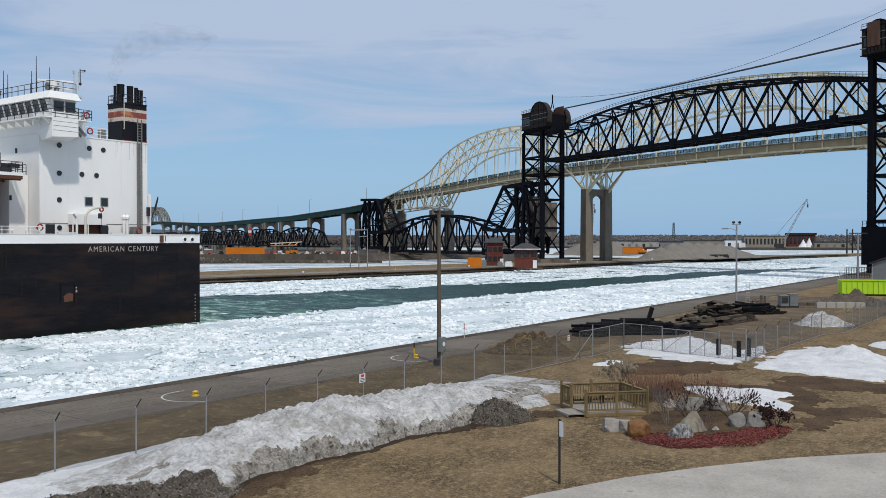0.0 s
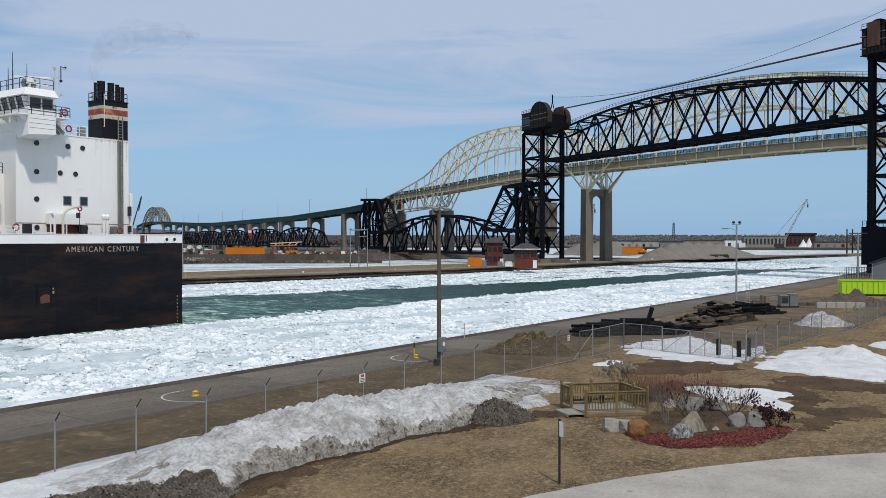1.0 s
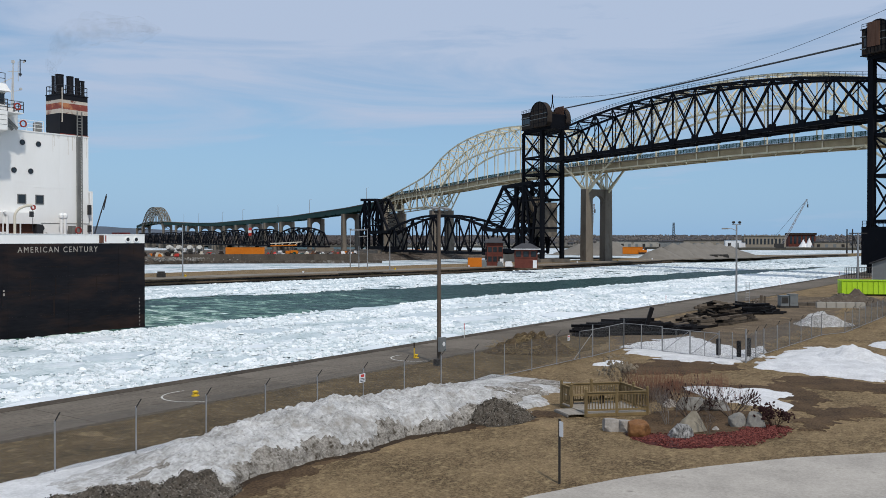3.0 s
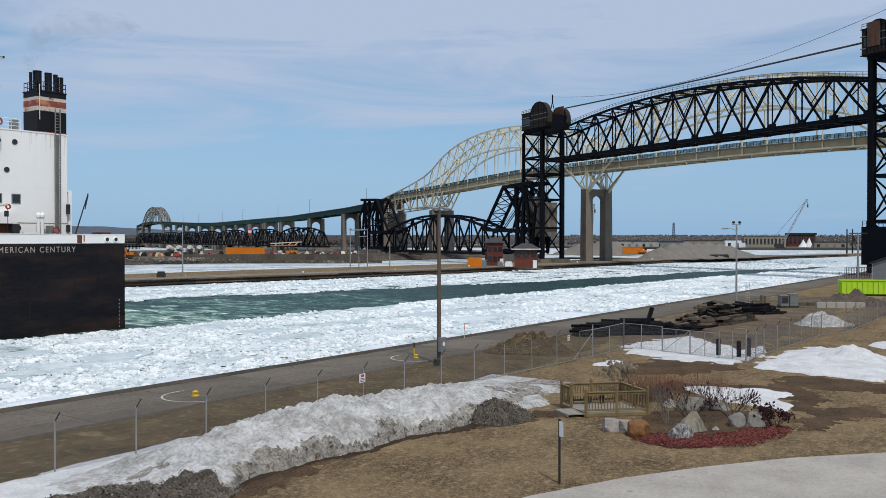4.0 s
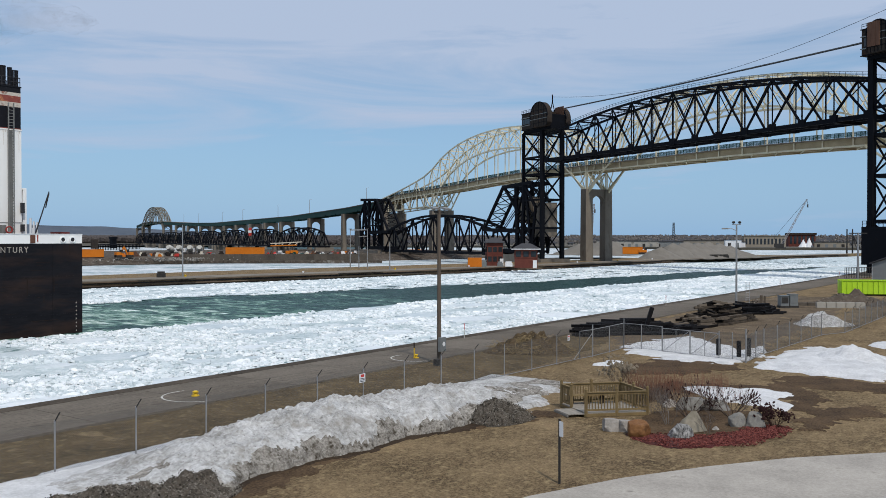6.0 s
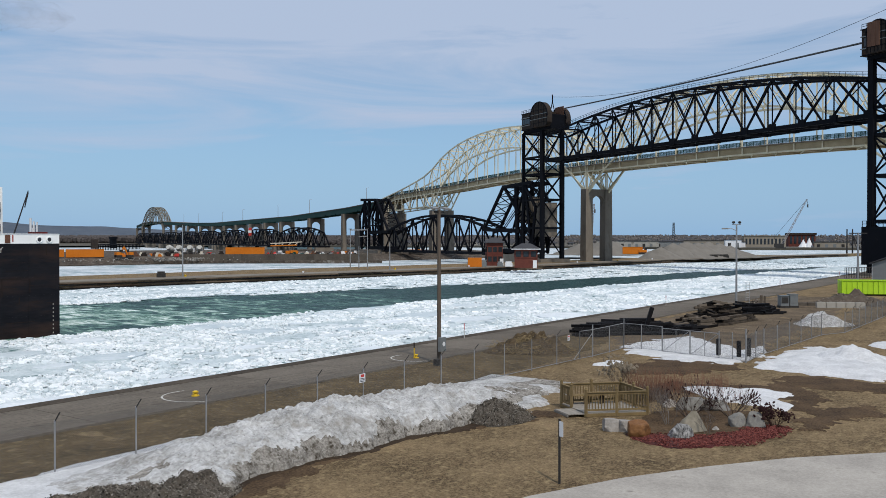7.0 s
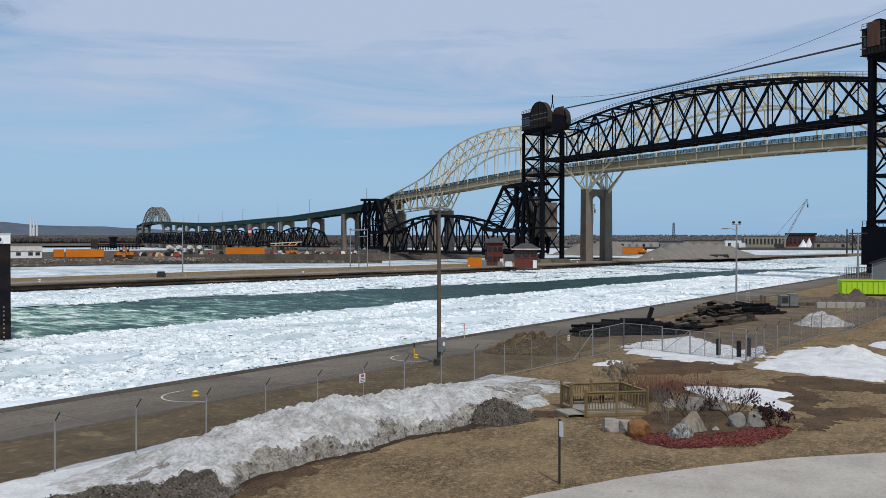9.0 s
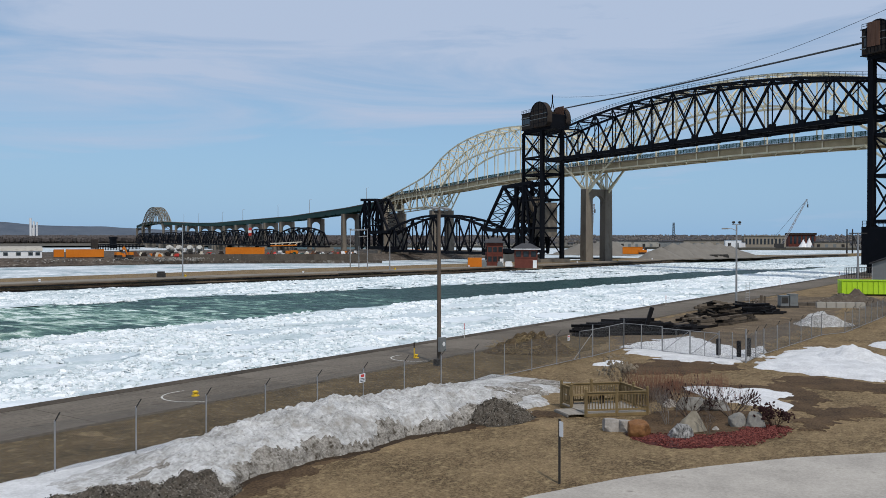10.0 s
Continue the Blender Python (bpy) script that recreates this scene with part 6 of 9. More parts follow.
part("pole", Geo().tube((183.1, 32.8, 0), (183.1, 32.8, 9.2), 0.22, 0.16, 8), "zinc", t)
part("crossarm", Geo().beam((182.1, 34.2, 9.2), (184.1, 31.4, 9.2), 0.2), "dark_iron", t)


# ---- snow, heaps ----
def patch(name, poly, h, mat, label, cell=0.22, kind="", rough=0.6, edge=0.5):
    """A layer with an uneven, melted rim over a rough outline."""
    xs, ys = [p[0] for p in poly], [p[1] for p in poly]
    x0, x1, y0, y1 = min(xs) - 1, max(xs) + 1, min(ys) - 1, max(ys) + 1
    nx, ny = int((x1 - x0) / cell), int((y1 - y0) / cell)
    pts = np.array(poly)
    nxt = np.roll(pts, -1, axis=0)

    def inside(x, y):
        d = nxt - pts
        u = np.clip(((x - pts[:, 0]) * d[:, 0] + (y - pts[:, 1]) * d[:, 1]) / (d ** 2).sum(1), 0, 1)
        dist = np.hypot(pts[:, 0] + u * d[:, 0] - x, pts[:, 1] + u * d[:, 1] - y).min()
        c = (pts[:, 1] > y) != (nxt[:, 1] > y)
        with np.errstate(divide="ignore", invalid="ignore"):
            xi = pts[:, 0] + (y - pts[:, 1]) / (nxt[:, 1] - pts[:, 1]) * (nxt[:, 0] - pts[:, 0])
        return dist if (np.count_nonzero(c & (x < xi)) % 2) else -dist

    def fn(u, v):
        x, y = x0 + (x1 - x0) * u, y0 + (y1 - y0) * v
        s = inside(x, y) + rough * fbm(x, y, 2, 0.8, 4)
        z = h * max(-1.0, min(1.0, s / edge)) * (1 + 0.35 * fbm(x, y, 4, 0.9, 3))
        return (x, y, z if s > 0 else -0.15 + max(s, -0.4) * 0.1)

    g = Geo().grid(nx, ny, fn)
    return solid(name, g, mat, label, "snow" if "snow" in mat else "ground cover", kind, True, at=(sum(xs) / len(xs), sum(ys) / len(ys), 0))


def heap(name, x, y, rx, ry, h, mat, label, cat, seed=0, rot=0.0, rough=0.25, n=44, power=1.0, base=0.0, strew=0, crumb=0.05):
    c, s = math.cos(radians(rot)), math.sin(radians(rot))
    def fn(u, v):
        a, b = (u * 2 - 1) * 1.25, (v * 2 - 1) * 1.25
        px, py = x + a * rx * c - b * ry * s, y + a * rx * s + b * ry * c
        r = math.hypot(a, b) + 0.18 * fbm(px, py, seed, 1.2 / max(rx, 0.5), 3)
        k = max(0.0, 1 - r) ** power
        z = h * k * (1 + rough * fbm(px, py, seed + 3, 2.2 / max(rx, 0.5) * 1.5, 4)) + (0.06 * h * fbm(px, py, seed + 8, 6 / max(rx, 0.5), 2) if k > 0 else 0)
        return (px, py, base + (z if k > 0 else -0.12))
    g = Geo().grid(n, n, fn)
    if strew:
        rng = random.Random(seed)
        bits = Geo()
        spots = [p for p in g.v if p[2] > base + 0.02]
        for _ in range(strew):
            p = rng.choice(spots)
            q = crumb * (0.25 + rng.random() ** 2)
            bits.obox(pose(p[0] + rng.gauss(0, 0.06), p[1] + rng.gauss(0, 0.06), p[2] - q * 0.3, rng.uniform(-35, 35), rng.uniform(-35, 35), rng.uniform(0, 180)), q, q * rng.uniform(0.5, 1), q * rng.uniform(0.5, 1))
        solid("loose_stones", bits, "crumbs", "loose crumbs of gravel and frozen dirt on the heap", "gravel", "stuff", at=(x, y, base))
    return solid(name, g, mat, label, cat, "", True, at=(x, y, base))


CREST = [(12, 0.0), (15, 0.1), (17, 0.3), (18.5, 0.62), (21, 1.0), (23.3, 1.22), (26.1, 1.42), (28.5, 1.18), (31, 1.05), (34, 0.95), (37, 0.62), (40, 0.25), (43, 0.02), (50, 0)]


def crest(x):
    for (a, b), (c, d) in zip(CREST, CREST[1:]):
        if a <= x <= c:
            return b + (d - b) * (x - a) / (c - a)
    return 0.0


def make_ridge():
    x0, x1, y0, y1 = 12.0, 44.0, 18.5, 29.5
    def fn(u, v):
        x, y = x0 + (x1 - x0) * u, y0 + (y1 - y0) * v
        yf = 21.6 + 0.6 * math.sin((x - 18) * 0.33) + 0.45 * fbm(x, 1.0, 6, 0.5, 3)
        if x < 19:
            yf = 21.6 + (19 - x) * 0.55 + 0.45 * fbm(x, 1.0, 6, 0.5, 3)
        yb = 27.6 + 0.3 * fbm(x, 9, 6, 0.4, 2)
        w = (y - yf) / (yb - yf)
        h = crest(x)
        if w <= 0 or w >= 1 or h <= 0.0:
            return (x, y, -0.15)
        s = (math.sin(math.pi * min(1, w ** 0.8)) ** 0.62)
        lump = 0.24 * fbm(x, y, 12, 0.75, 4) + 0.16 * abs(fbm(x, y, 15, 1.6, 4)) + 0.07 * fbm(x, y, 17, 4.5, 2)
        return (x, y, h * s + min(1, h) * lump * min(1, w * 6) * min(1, (1 - w) * 6) + 0.02)
    g = Geo().grid(320, 130, fn)
    rng = random.Random(19)
    crumbs = Geo()
    for _ in range(6000):
        x, v = rng.uniform(16, 40), rng.random() ** 3.2
        y = 21.0 + 5.0 * v
        z = fn((x - x0) / (x1 - x0), (y - y0) / (y1 - y0))[2]
        if z < 0.03:
            continue
        q = rng.uniform(0.006, 0.024)
        crumbs.obox(pose(x, y, z - q * 0.2, rng.uniform(-30, 30), rng.uniform(-30, 30), rng.uniform(0, 180)), q, q * 0.7, q * 0.5)
    solid("road_grit", crumbs, "crumbs", "dark grit and crumbs strewn over the snow bank", "grit", "stuff", at=(28, 23, 0))
    for i, q in enumerate(g.f):
        x, y, z = g.v[q[0]]
        edge = 0.48 + 0.42 * fbm(x, y, 61, 0.5, 4) + 0.16 * fbm(x, y, 63, 2.5, 3)
        if z < edge * min(1.0, 0.35 + crest(x)) and y < 24.6:
            g.mi[i] = 1
    solid("snow_bank", g, ["snow", "snow_grimy"], "long ploughed bank of dirty melting snow", "snow bank", "", True, at=(28, 24.5, 0))


make_ridge()
patch("snow_patch", [(9.0, 28.55), (14.7, 28.55), (17.3, 28.75), (20.5, 28.85), (23.2, 29.0), (23.6, 27.0), (17.9, 24.6), (14.0, 24.6)], 0.15, "snow_clean", "strip of clean snow along the fence foot", rough=0.25)
patch("snow_patch", [(31.5, 23.2), (33.5, 22.2), (35.5, 20.4), (37.4, 20.1), (38.9, 21.6), (42.0, 21.5), (42.4, 23.6), (41.5, 25.6), (38.0, 26.8), (32, 26.5)], 0.16, "snow", "flat melting snow beside the timber deck")
patch("snow_patch", [(46.4, 17.6), (47.1, 15.7), (47.9, 13.2), (47.8, 11.3), (45.5, 11.6), (43.7, 10.6), (42.6, 10.7), (42.9, 12.6), (43.7, 14.8)], 0.13, "snow_clean", "clean melting snow patch behind the shrubs", rough=0.35)
patch("snow_patch", [(61.8, 27.2), (65.7, 26.8), (70.1, 25.5), (68.9, 23.6), (64.6, 19.8), (67.0, 18.7), (62.6, 17.2), (56.4, 17.3), (55.8, 20.8), (57.6, 25.2)], 0.12, "snow_clean", "thin snow lying across the yard gates", cell=0.25, rough=1.1, edge=0.8)
patch("snow_patch", [(51.2, 24.6), (53.6, 24.8), (53.9, 23.6), (51.3, 23.6)], 0.08, "snow_clean", "small leftover patch of snow", rough=0.5)
patch("snow_patch", [(56.1, 16.1), (63.1, 16.5), (68.8, 15.7), (68.0, 12.8), (66.9, 10.2), (59.0, 8.0), (54.2, 8.2), (54.8, 10.9), (54.6, 13.4)], 0.28, "snow_clean", "broad heaped snow patch outside the fence", cell=0.25, edge=1.8, rough=1.0)
patch("snow_patch", [(73.2, 12.4), (79.1, 10.7), (71.0, 9.6), (71.2, 11.1)], 0.12, "snow_clean", "snow patch on the far lawn", cell=0.3)
heap("snow_mound", 63.0, 11.6, 3.2, 2.6, 1.0, "snow_clean", "rounded snow mound on the lawn", "snow bank", 5)
heap("gravel_heap", 14.6, 22.8, 4.0, 2.4, 0.85, "snow_dirty", "gritty heap of gravel mixed with old snow", "heap", 21, rot=20, rough=0.6, n=90, strew=9000, crumb=0.045)
heap("gravel_heap", 17.4, 22.5, 2.6, 1.5, 0.6, "snow_dirty", "low spill of grit and dirty snow", "heap", 23, rot=12, rough=0.6, n=80, strew=6000, crumb=0.04)
heap("dirt_heap", 33.0, 20.6, 1.6, 1.3, 0.92, "snow_dirty", "heap of dark dirt flecked with old snow", "heap", 25, rot=-40, rough=0.35, n=80, power=0.72, strew=4000, crumb=0.045)
heap("brush_heap", 54.6, 31.2, 3.2, 2.3, 1.65, "brush", "brown heap of earth and dry brush", "heap", 27, rot=-50, rough=0.6, n=80)
heap("snow_heap", 87.6, 18.9, 2.7, 2.2, 1.3, "snow", "grey heap of old snow behind the fence", "heap", 31, rot=-50)
heap("dirt_heap", 117.5, 21.6, 5.2, 3.2, 1.6, "soil", "loose heap of dark earth in front of the container", "heap", 33, rot=-55, rough=0.5, strew=900, crumb=0.1)
heap("dirt_heap", 108.0, 30.5, 2.2, 1.8, 0.9, "soil", "small dark heap behind the cabinets", "heap", 35, strew=600, crumb=0.1)


def brush_strands(x, y, rx, ry, h, rot, n, seed):
    rng = random.Random(seed)
    g = Geo()
    c, s = math.cos(radians(rot)), math.sin(radians(rot))
    for _ in range(n):
        a, r = rng.random() * 6.283, math.sqrt(rng.random()) * 0.9
        u, v = r * rx * math.cos(a), r * ry * math.sin(a)
        p = Vector((x + u * c - v * s, y + u * s + v * c, h * (1 - r) * 0.92))
        d = Vector((rng.gauss(0, 1), rng.gauss(0, 1), rng.gauss(-0.1, 0.35))).normalized() * rng.uniform(0.2, 0.8)
        g.beam(p, p + d, 0.018)
    solid("dry_brush", g, "dry_grass", "dry yellow stalks strewn over the brown heap", "brush", "stuff", at=(x, y, 0))


brush_strands(54.6, 31.2, 3.3, 2.4, 1.4, -50, 1500, 71)


def loose_bits(name, label, x, y, rx, ry, n, size, mats, zfn, seed, rot=0.0):
    """Many small angular crumbs strewn on a heap."""
    rng = random.Random(seed)
    g = Geo()
    c, s = math.cos(radians(rot)), math.sin(radians(rot))
    for _ in range(n):
        a, r = rng.random() * 6.283, math.sqrt(rng.random())
        u, v = r * math.cos(a) * rx, r * math.sin(a) * ry
        px, py = x + u * c - v * s, y + u * s + v * c
        q = size * (0.4 + rng.random())
        g.obox(pose(px, py, zfn(px, py, r), rng.uniform(-25, 25), rng.uniform(-25, 25), rng.uniform(0, 180)), q, q * (0.3 + 0.6 * rng.random()), q * 0.4)
    return solid(name, g, mats, label, "debris", "stuff", at=(x, y, 0))


# ---- timber stacks in the yard ----
def timbers(name, label, base, along, n, rows, ln, sec, mat, seed, messy):
    rng = random.Random(seed)
    t = thing(name, label, "timber stack", (base[0], base[1], 0))
    ax = Vector((along[0], along[1], 0)).normalized()
    ac = Vector((-ax.y, ax.x, 0))
    for layer in range(rows):
        m = int(n * (1 - 0.2 * layer))
        for i in range(m):
            l = ln * (0.75 + 0.4 * rng.random())
            a = math.degrees(math.atan2(ax.y, ax.x)) + rng.gauss(0, messy)
            p = Vector((*base, 0)) + ac * ((i - m / 2) * sec * 1.25) + ax * rng.gauss(0, ln * 0.12)
            s = sec * (0.85 + 0.3 * rng.random())
            part("timber", Geo().obox(pose(p.x, p.y, layer * sec * 1.02 + 0.02, rng.gauss(0, messy * 0.5), rng.gauss(0, messy * 0.24), a), l, s, s * 0.92), mat, t)
    return t


RX = (0.58, -0.814)
for i, (x, y, l) in enumerate(((66.3, 32.3, 2.4), (67.8, 32.2, 2.6), (69.6, 32.0, 2.8), (71.6, 31.6, 3.2), (73.8, 31.2, 3.2))):
    timbers("timber_stack", "square stack of black tarred timbers behind the fence", (x, y), RX, 6, 4, l, 0.24, "tar_wood", 100 + i, 4)
timbers("timber_stack", "flat spread of long dark timbers on the yard", (70.6, 28.8), RX, 7, 1, 5.5, 0.2, "tar_wood", 3, 3)
timbers("timber_stack", "flat spread of long dark timbers on the yard", (74.6, 28.2), RX, 8, 2, 4.2, 0.22, "tar_wood", 4, 9)
TX = (0.93, -0.36)
for i, (x, y, n, r) in enumerate(((76.6, 28.6, 5, 2), (79.2, 27.2, 5, 3), (82.2, 26.6, 5, 3), (81.6, 28.6, 5, 3), (84.8, 26.4, 5, 3), (87.4, 26.0, 5, 3), (84.4, 28.9, 5, 5))):
    timbers("tie_stack", "untidy bundle of old brown railway ties", (x, y), TX, n + 1, r, 2.3, 0.23, "tie_wood", 200 + i, 8)
timbers("timber_stack", "flat heap of black planks beside the lamp post", (97.5, 28.0), RX, 15, 4, 3.4, 0.24, "tar_wood", 8, 10)
solid("leaning_timber", Geo().obox(pose(71.3, 29.6, 0.0, 4, 16, -54), 0.32, 0.3, 2.3), "tar_wood", "stub of dark timber leaning upright in the stack", "timber", at=(71.3, 29.6, 0))
solid("gate_post", Geo().obox(pose(104.9, 29.2, 0, 2, -2, 20), 0.3, 0.3, 1.5).obox(pose(105.4, 28.9, 0, 0, 3, 0), 0.2, 0.2, 1.4), "tie_wood", "pair of weathered posts standing on the quay", "post", at=(104.9, 29.2, 0))
rng = random.Random(44)
t = thing("pipe_stack", "long grey pipes lying beside the timber", "pipes", (76, 31.5, 0))
for i in range(4):
    p = Vector((75.5 + i * 0.28, 32.4 + i * 0.2, 0.12))
    part("pipe", Geo().tube(p, p + Vector((RX[0], RX[1], 0)) * 7.5, 0.11, n=10), "cabinet_grey", t)


def tangle(name, label, x, y, r, h, n, mat, seed):
    rng = random.Random(seed)
    t = thing(name, label, "timber stack", (x, y, 0))
    for i in range(n):
        q = math.sqrt(rng.random())
        a = rng.random() * 6.283
        px, py = x + r * q * math.cos(a), y + r * q * math.sin(a)
        z = h * (1 - q) * rng.uniform(0.4, 1.0)
        sct = rng.uniform(0.2, 0.3)
        part("timber", Geo().obox(pose(px, py, z, rng.gauss(0, 12), rng.gauss(0, 9), rng.gauss(-54, 28)), rng.uniform(1.2, 2.9), sct, sct * 0.85), mat, t)


tangle("timber_heap", "jumbled heap of short black timbers", 73.5, 29.6, 1.8, 0.9, 26, "tar_wood", 52)
tangle("tie_heap", "jumbled heap of split dark ties", 83.2, 28.4, 1.8, 1.9, 26, "tie_wood", 53)
tangle("tie_heap", "high jumbled heap of split dark ties", 87.0, 28.6, 2.4, 2.3, 50, "tie_wood", 54)
tangle("timber_heap", "jumbled black boards beside the lamp post", 98.0, 28.2, 2.6, 1.5, 40, "tar_wood", 55)


# ---- timber viewing deck ----
def make_view_deck():
    A, C, Ep, Hp = (37.4, 19.7), (35.95, 17.7), (37.95, 15.6), (39.6, 17.65)
    t = thing("viewing_deck", "low wooden viewing deck with baluster railings", "deck", (37.7, 17.7, 0))
    lp = lambda a, b, u: Vector((a[0] + (b[0] - a[0]) * u, a[1] + (b[1] - a[1]) * u, 0))
    # boards
    n = 22
    for i in range(n):
        u0, u1 = i / n, (i + 0.93) / n
        p, q, r, s = lp(C, Ep, u0), lp(C, Ep, u1), lp(A, Hp, u1), lp(A, Hp, u0)
        z = Vector((0, 0, 0.14))
        part("board", Geo().hexa([p + z, q + z, r + z, s + z, p + z * 1.3, q + z * 1.3, r + z * 1.3, s + z * 1.3]), "grey_wood", t)
    for a, b in ((C, Ep), (Ep, Hp), (Hp, A), (A, C)):
        part("rim_joist", Geo().beam(lp(a, b, 0) + Vector((0, 0, 0.07)), lp(a, b, 1) + Vector((0, 0, 0.07)), 0.05, 0.14), "deck_wood", t)
    B = (lp(A, C, 0.42).x, lp(A, C, 0.42).y)
    def post(p, h=1.22):
        po = part("post", Geo().box(p[0] - 0.055, p[1] - 0.055, 0, p[0] + 0.055, p[1] + 0.055, h), "deck_wood", t)
        part("post_cap", Geo().lathe([(0.085, h), (0.085, h + 0.025), (0.05, h + 0.045), (0.06, h + 0.08), (0.02, h + 0.12)], (p[0], p[1], 0), 8), "deck_wood", po)
    D, G1, I1 = lp(C, Ep, 0.5), lp(A, Hp, 0.5), lp(Hp, Ep, 0.5)
    for p in (A, B, C, D, Ep, I1, Hp, G1):
        post(p)
    for a, b in ((A, B), (C, D), (D, Ep), (Ep, I1), (I1, Hp), (Hp, G1), (G1, A)):
        a, b = Vector((a[0], a[1], 0)), Vector((b[0], b[1], 0))
        part("handrail", Geo().beam(a + Vector((0, 0, 1.1)), b + Vector((0, 0, 1.1)), 0.12, 0.04).beam(a + Vector((0, 0, 1.03)), b + Vector((0, 0, 1.03)), 0.04, 0.09), "deck_wood", t)
        part("lower_rail", Geo().beam(a + Vector((0, 0, 0.3)), b + Vector((0, 0, 0.3)), 0.04, 0.08), "deck_wood", t)
        m = max(2, round((b - a).length / 0.14))
        for i in range(1, m):
            p = a.lerp(b, i / m)
            part("baluster", Geo().beam(p + Vector((0, 0, 0.26)), p + Vector((0, 0, 1.05)), 0.036, 0.036), "deck_wood", t)
    # landing at the opening
    dirv = (Vector((*C, 0)) - Vector((*B, 0))).normalized()
    out = Vector((-0.73, 0.68, 0))
    for i in range(6):
        p = Vector((*B, 0)) + out * (0.02 + i * 0.15)
        part("landing_board", Geo().beam(p + dirv * 0.05 + Vector((0, 0, 0.12)), p + dirv * 1.42 + Vector((0, 0, 0.12)), 0.14, 0.035), "grey_wood", t)
    part("landing_rim", Geo().beam(Vector((*B, 0.05)) + out * 0.85, Vector((*B, 0.05)) + out * 0.85 + dirv * 1.4, 0.05, 0.1), "grey_wood", t)
    # benches
    b = thing("bench", "plain wooden bench along the deck railing", "bench", (38.3, 18.4, 0.18))
    for i in range(3):
        p, q = lp(A, Hp, 0.08), lp(A, Hp, 0.92)
        inn = Vector((-0.7, -0.72, 0)) * (0.25 + 0.15 * i) * Vector((1, 1, 1)).length / 1.732
        part("seat_board", Geo().beam(p + inn + Vector((0, 0, 0.62)), q + inn + Vector((0, 0, 0.62)), 0.14, 0.04), "deck_wood", b)
    for u in (0.12, 0.37, 0.63, 0.88):
        p = lp(A, Hp, u) + Vector((-0.28, -0.29, 0))
        part("leg", Geo().beam(p + Vector((0, 0, 0.18)), p + Vector((0, 0, 0.6)), 0.1, 0.3), "tie_wood", b)


make_view_deck()


# ---- rock garden ----
def rock(x, y, sx, sy, sz, mat, label, seed, rot=0, facet=0.25, sink=0.12, name="boulder", boxy=0.0, taper=0.0):
    bm = bmesh.new()
    bmesh.ops.create_icosphere(bm, subdivisions=4, radius=1.0)
    rng = random.Random(seed)
    cuts = [(Vector((rng.gauss(0, 1), rng.gauss(0, 1), rng.gauss(0.2, 0.8))).normalized(), rng.uniform(0.62, 0.92)) for _ in range(11)]
    if boxy:
        for ax in ((1, 0.1, 0.1), (-1, 0.05, 0.08), (0.1, 1, 0), (0, -1, 0.1), (0.05, 0.08, 1)):
            cuts.append((Vector(ax).normalized(), boxy + rng.uniform(-0.05, 0.05)))
    for v in bm.verts:
        p = v.co.copy()
        for n, d in cuts:
            k = p.dot(n) - d
            if k > 0:
                p -= n * k * (1 - facet * 0.2)
        f = 1 + 0.06 * noise.noise(p * 2.2 + Vector((seed, 0, 0))) + 0.03 * noise.noise(p * 6 + Vector((0, seed, 0)))
        f2 = f * (1 - taper * (p.z + 0.6)) if taper else f
        v.co = Vector((p.x * sx * f2, p.y * sy * f2, p.z * sz * f))
    me = bpy.data.meshes.new(name)
    bm.to_mesh(me)
    bm.free()
    me.materials.append(M[mat])
    for pl in me.polygons:
        pl.use_smooth = False
    ob = new(name, me)
    ob.matrix_basis = pose(x, y, sz * 0.8 - sink, 0, 0, rot)
    return tagged(ob, label, "boulder", group="garden boulders")


patch("planting_bed", [(33.9, 15.2), (35.6, 15.4), (39.0, 15.6), (41.6, 14.0), (41.6, 11.6), (40.6, 10.7), (38.4, 10.0), (36.3, 10.2), (34.6, 11.0), (33.6, 12.6)], 0.03, "mud", "bare dark soil between the shrubs", cell=0.2, kind="structure", rough=0.3)
patch("mulch_bed", [(33.7, 14.9), (34.6, 14.0), (34.9, 12.6), (36.2, 11.6), (37.6, 11.1), (38.5, 10.5), (38.6, 9.9), (37.6, 9.6), (36.3, 9.75), (34.7, 10.3), (33.2, 11.4), (32.6, 12.4), (32.5, 13.4), (33.0, 14.2)], 0.055, "mulch", "bed of red-dyed wood mulch round the boulders", cell=0.15, kind="structure", rough=0.25)
for x, y, n, sd in ((33.7, 13.4, 500, 3), (34.3, 11.9, 700, 4), (35.8, 10.9, 700, 5), (37.8, 10.3, 600, 6), (33.5, 12.2, 600, 7), (34.8, 10.6, 700, 8), (36.6, 10.2, 700, 9), (37.6, 10.2, 500, 10)):
    loose_bits("mulch_chips", "scattered red and pale mulch chips", x, y, 1.2, 0.8, n, 0.05, "chips", lambda x, y, r: 0.055, sd, rot=-35)
rock(34.0, 15.6, 0.50, 0.42, 0.42, "rock_pale", "pale squared stone block beside the deck", 3, rot=-52, boxy=0.62, facet=0)
rock(34.2, 15.05, 0.44, 0.42, 0.42, "rock_pale", "pale squared stone block beside the deck", 14, rot=-42, boxy=0.62, facet=0)
rock(33.7, 14.2, 0.58, 0.46, 0.48, "rock_rust", "smooth rust-brown boulder on the red mulch", 5, rot=-50, facet=0.6)
rock(34.4, 12.7, 0.72, 0.55, 0.46, "rock_banded", "dark grey jagged boulder with pale bands", 7, rot=-48, boxy=0.74, facet=0, sink=0.15, taper=0.28)
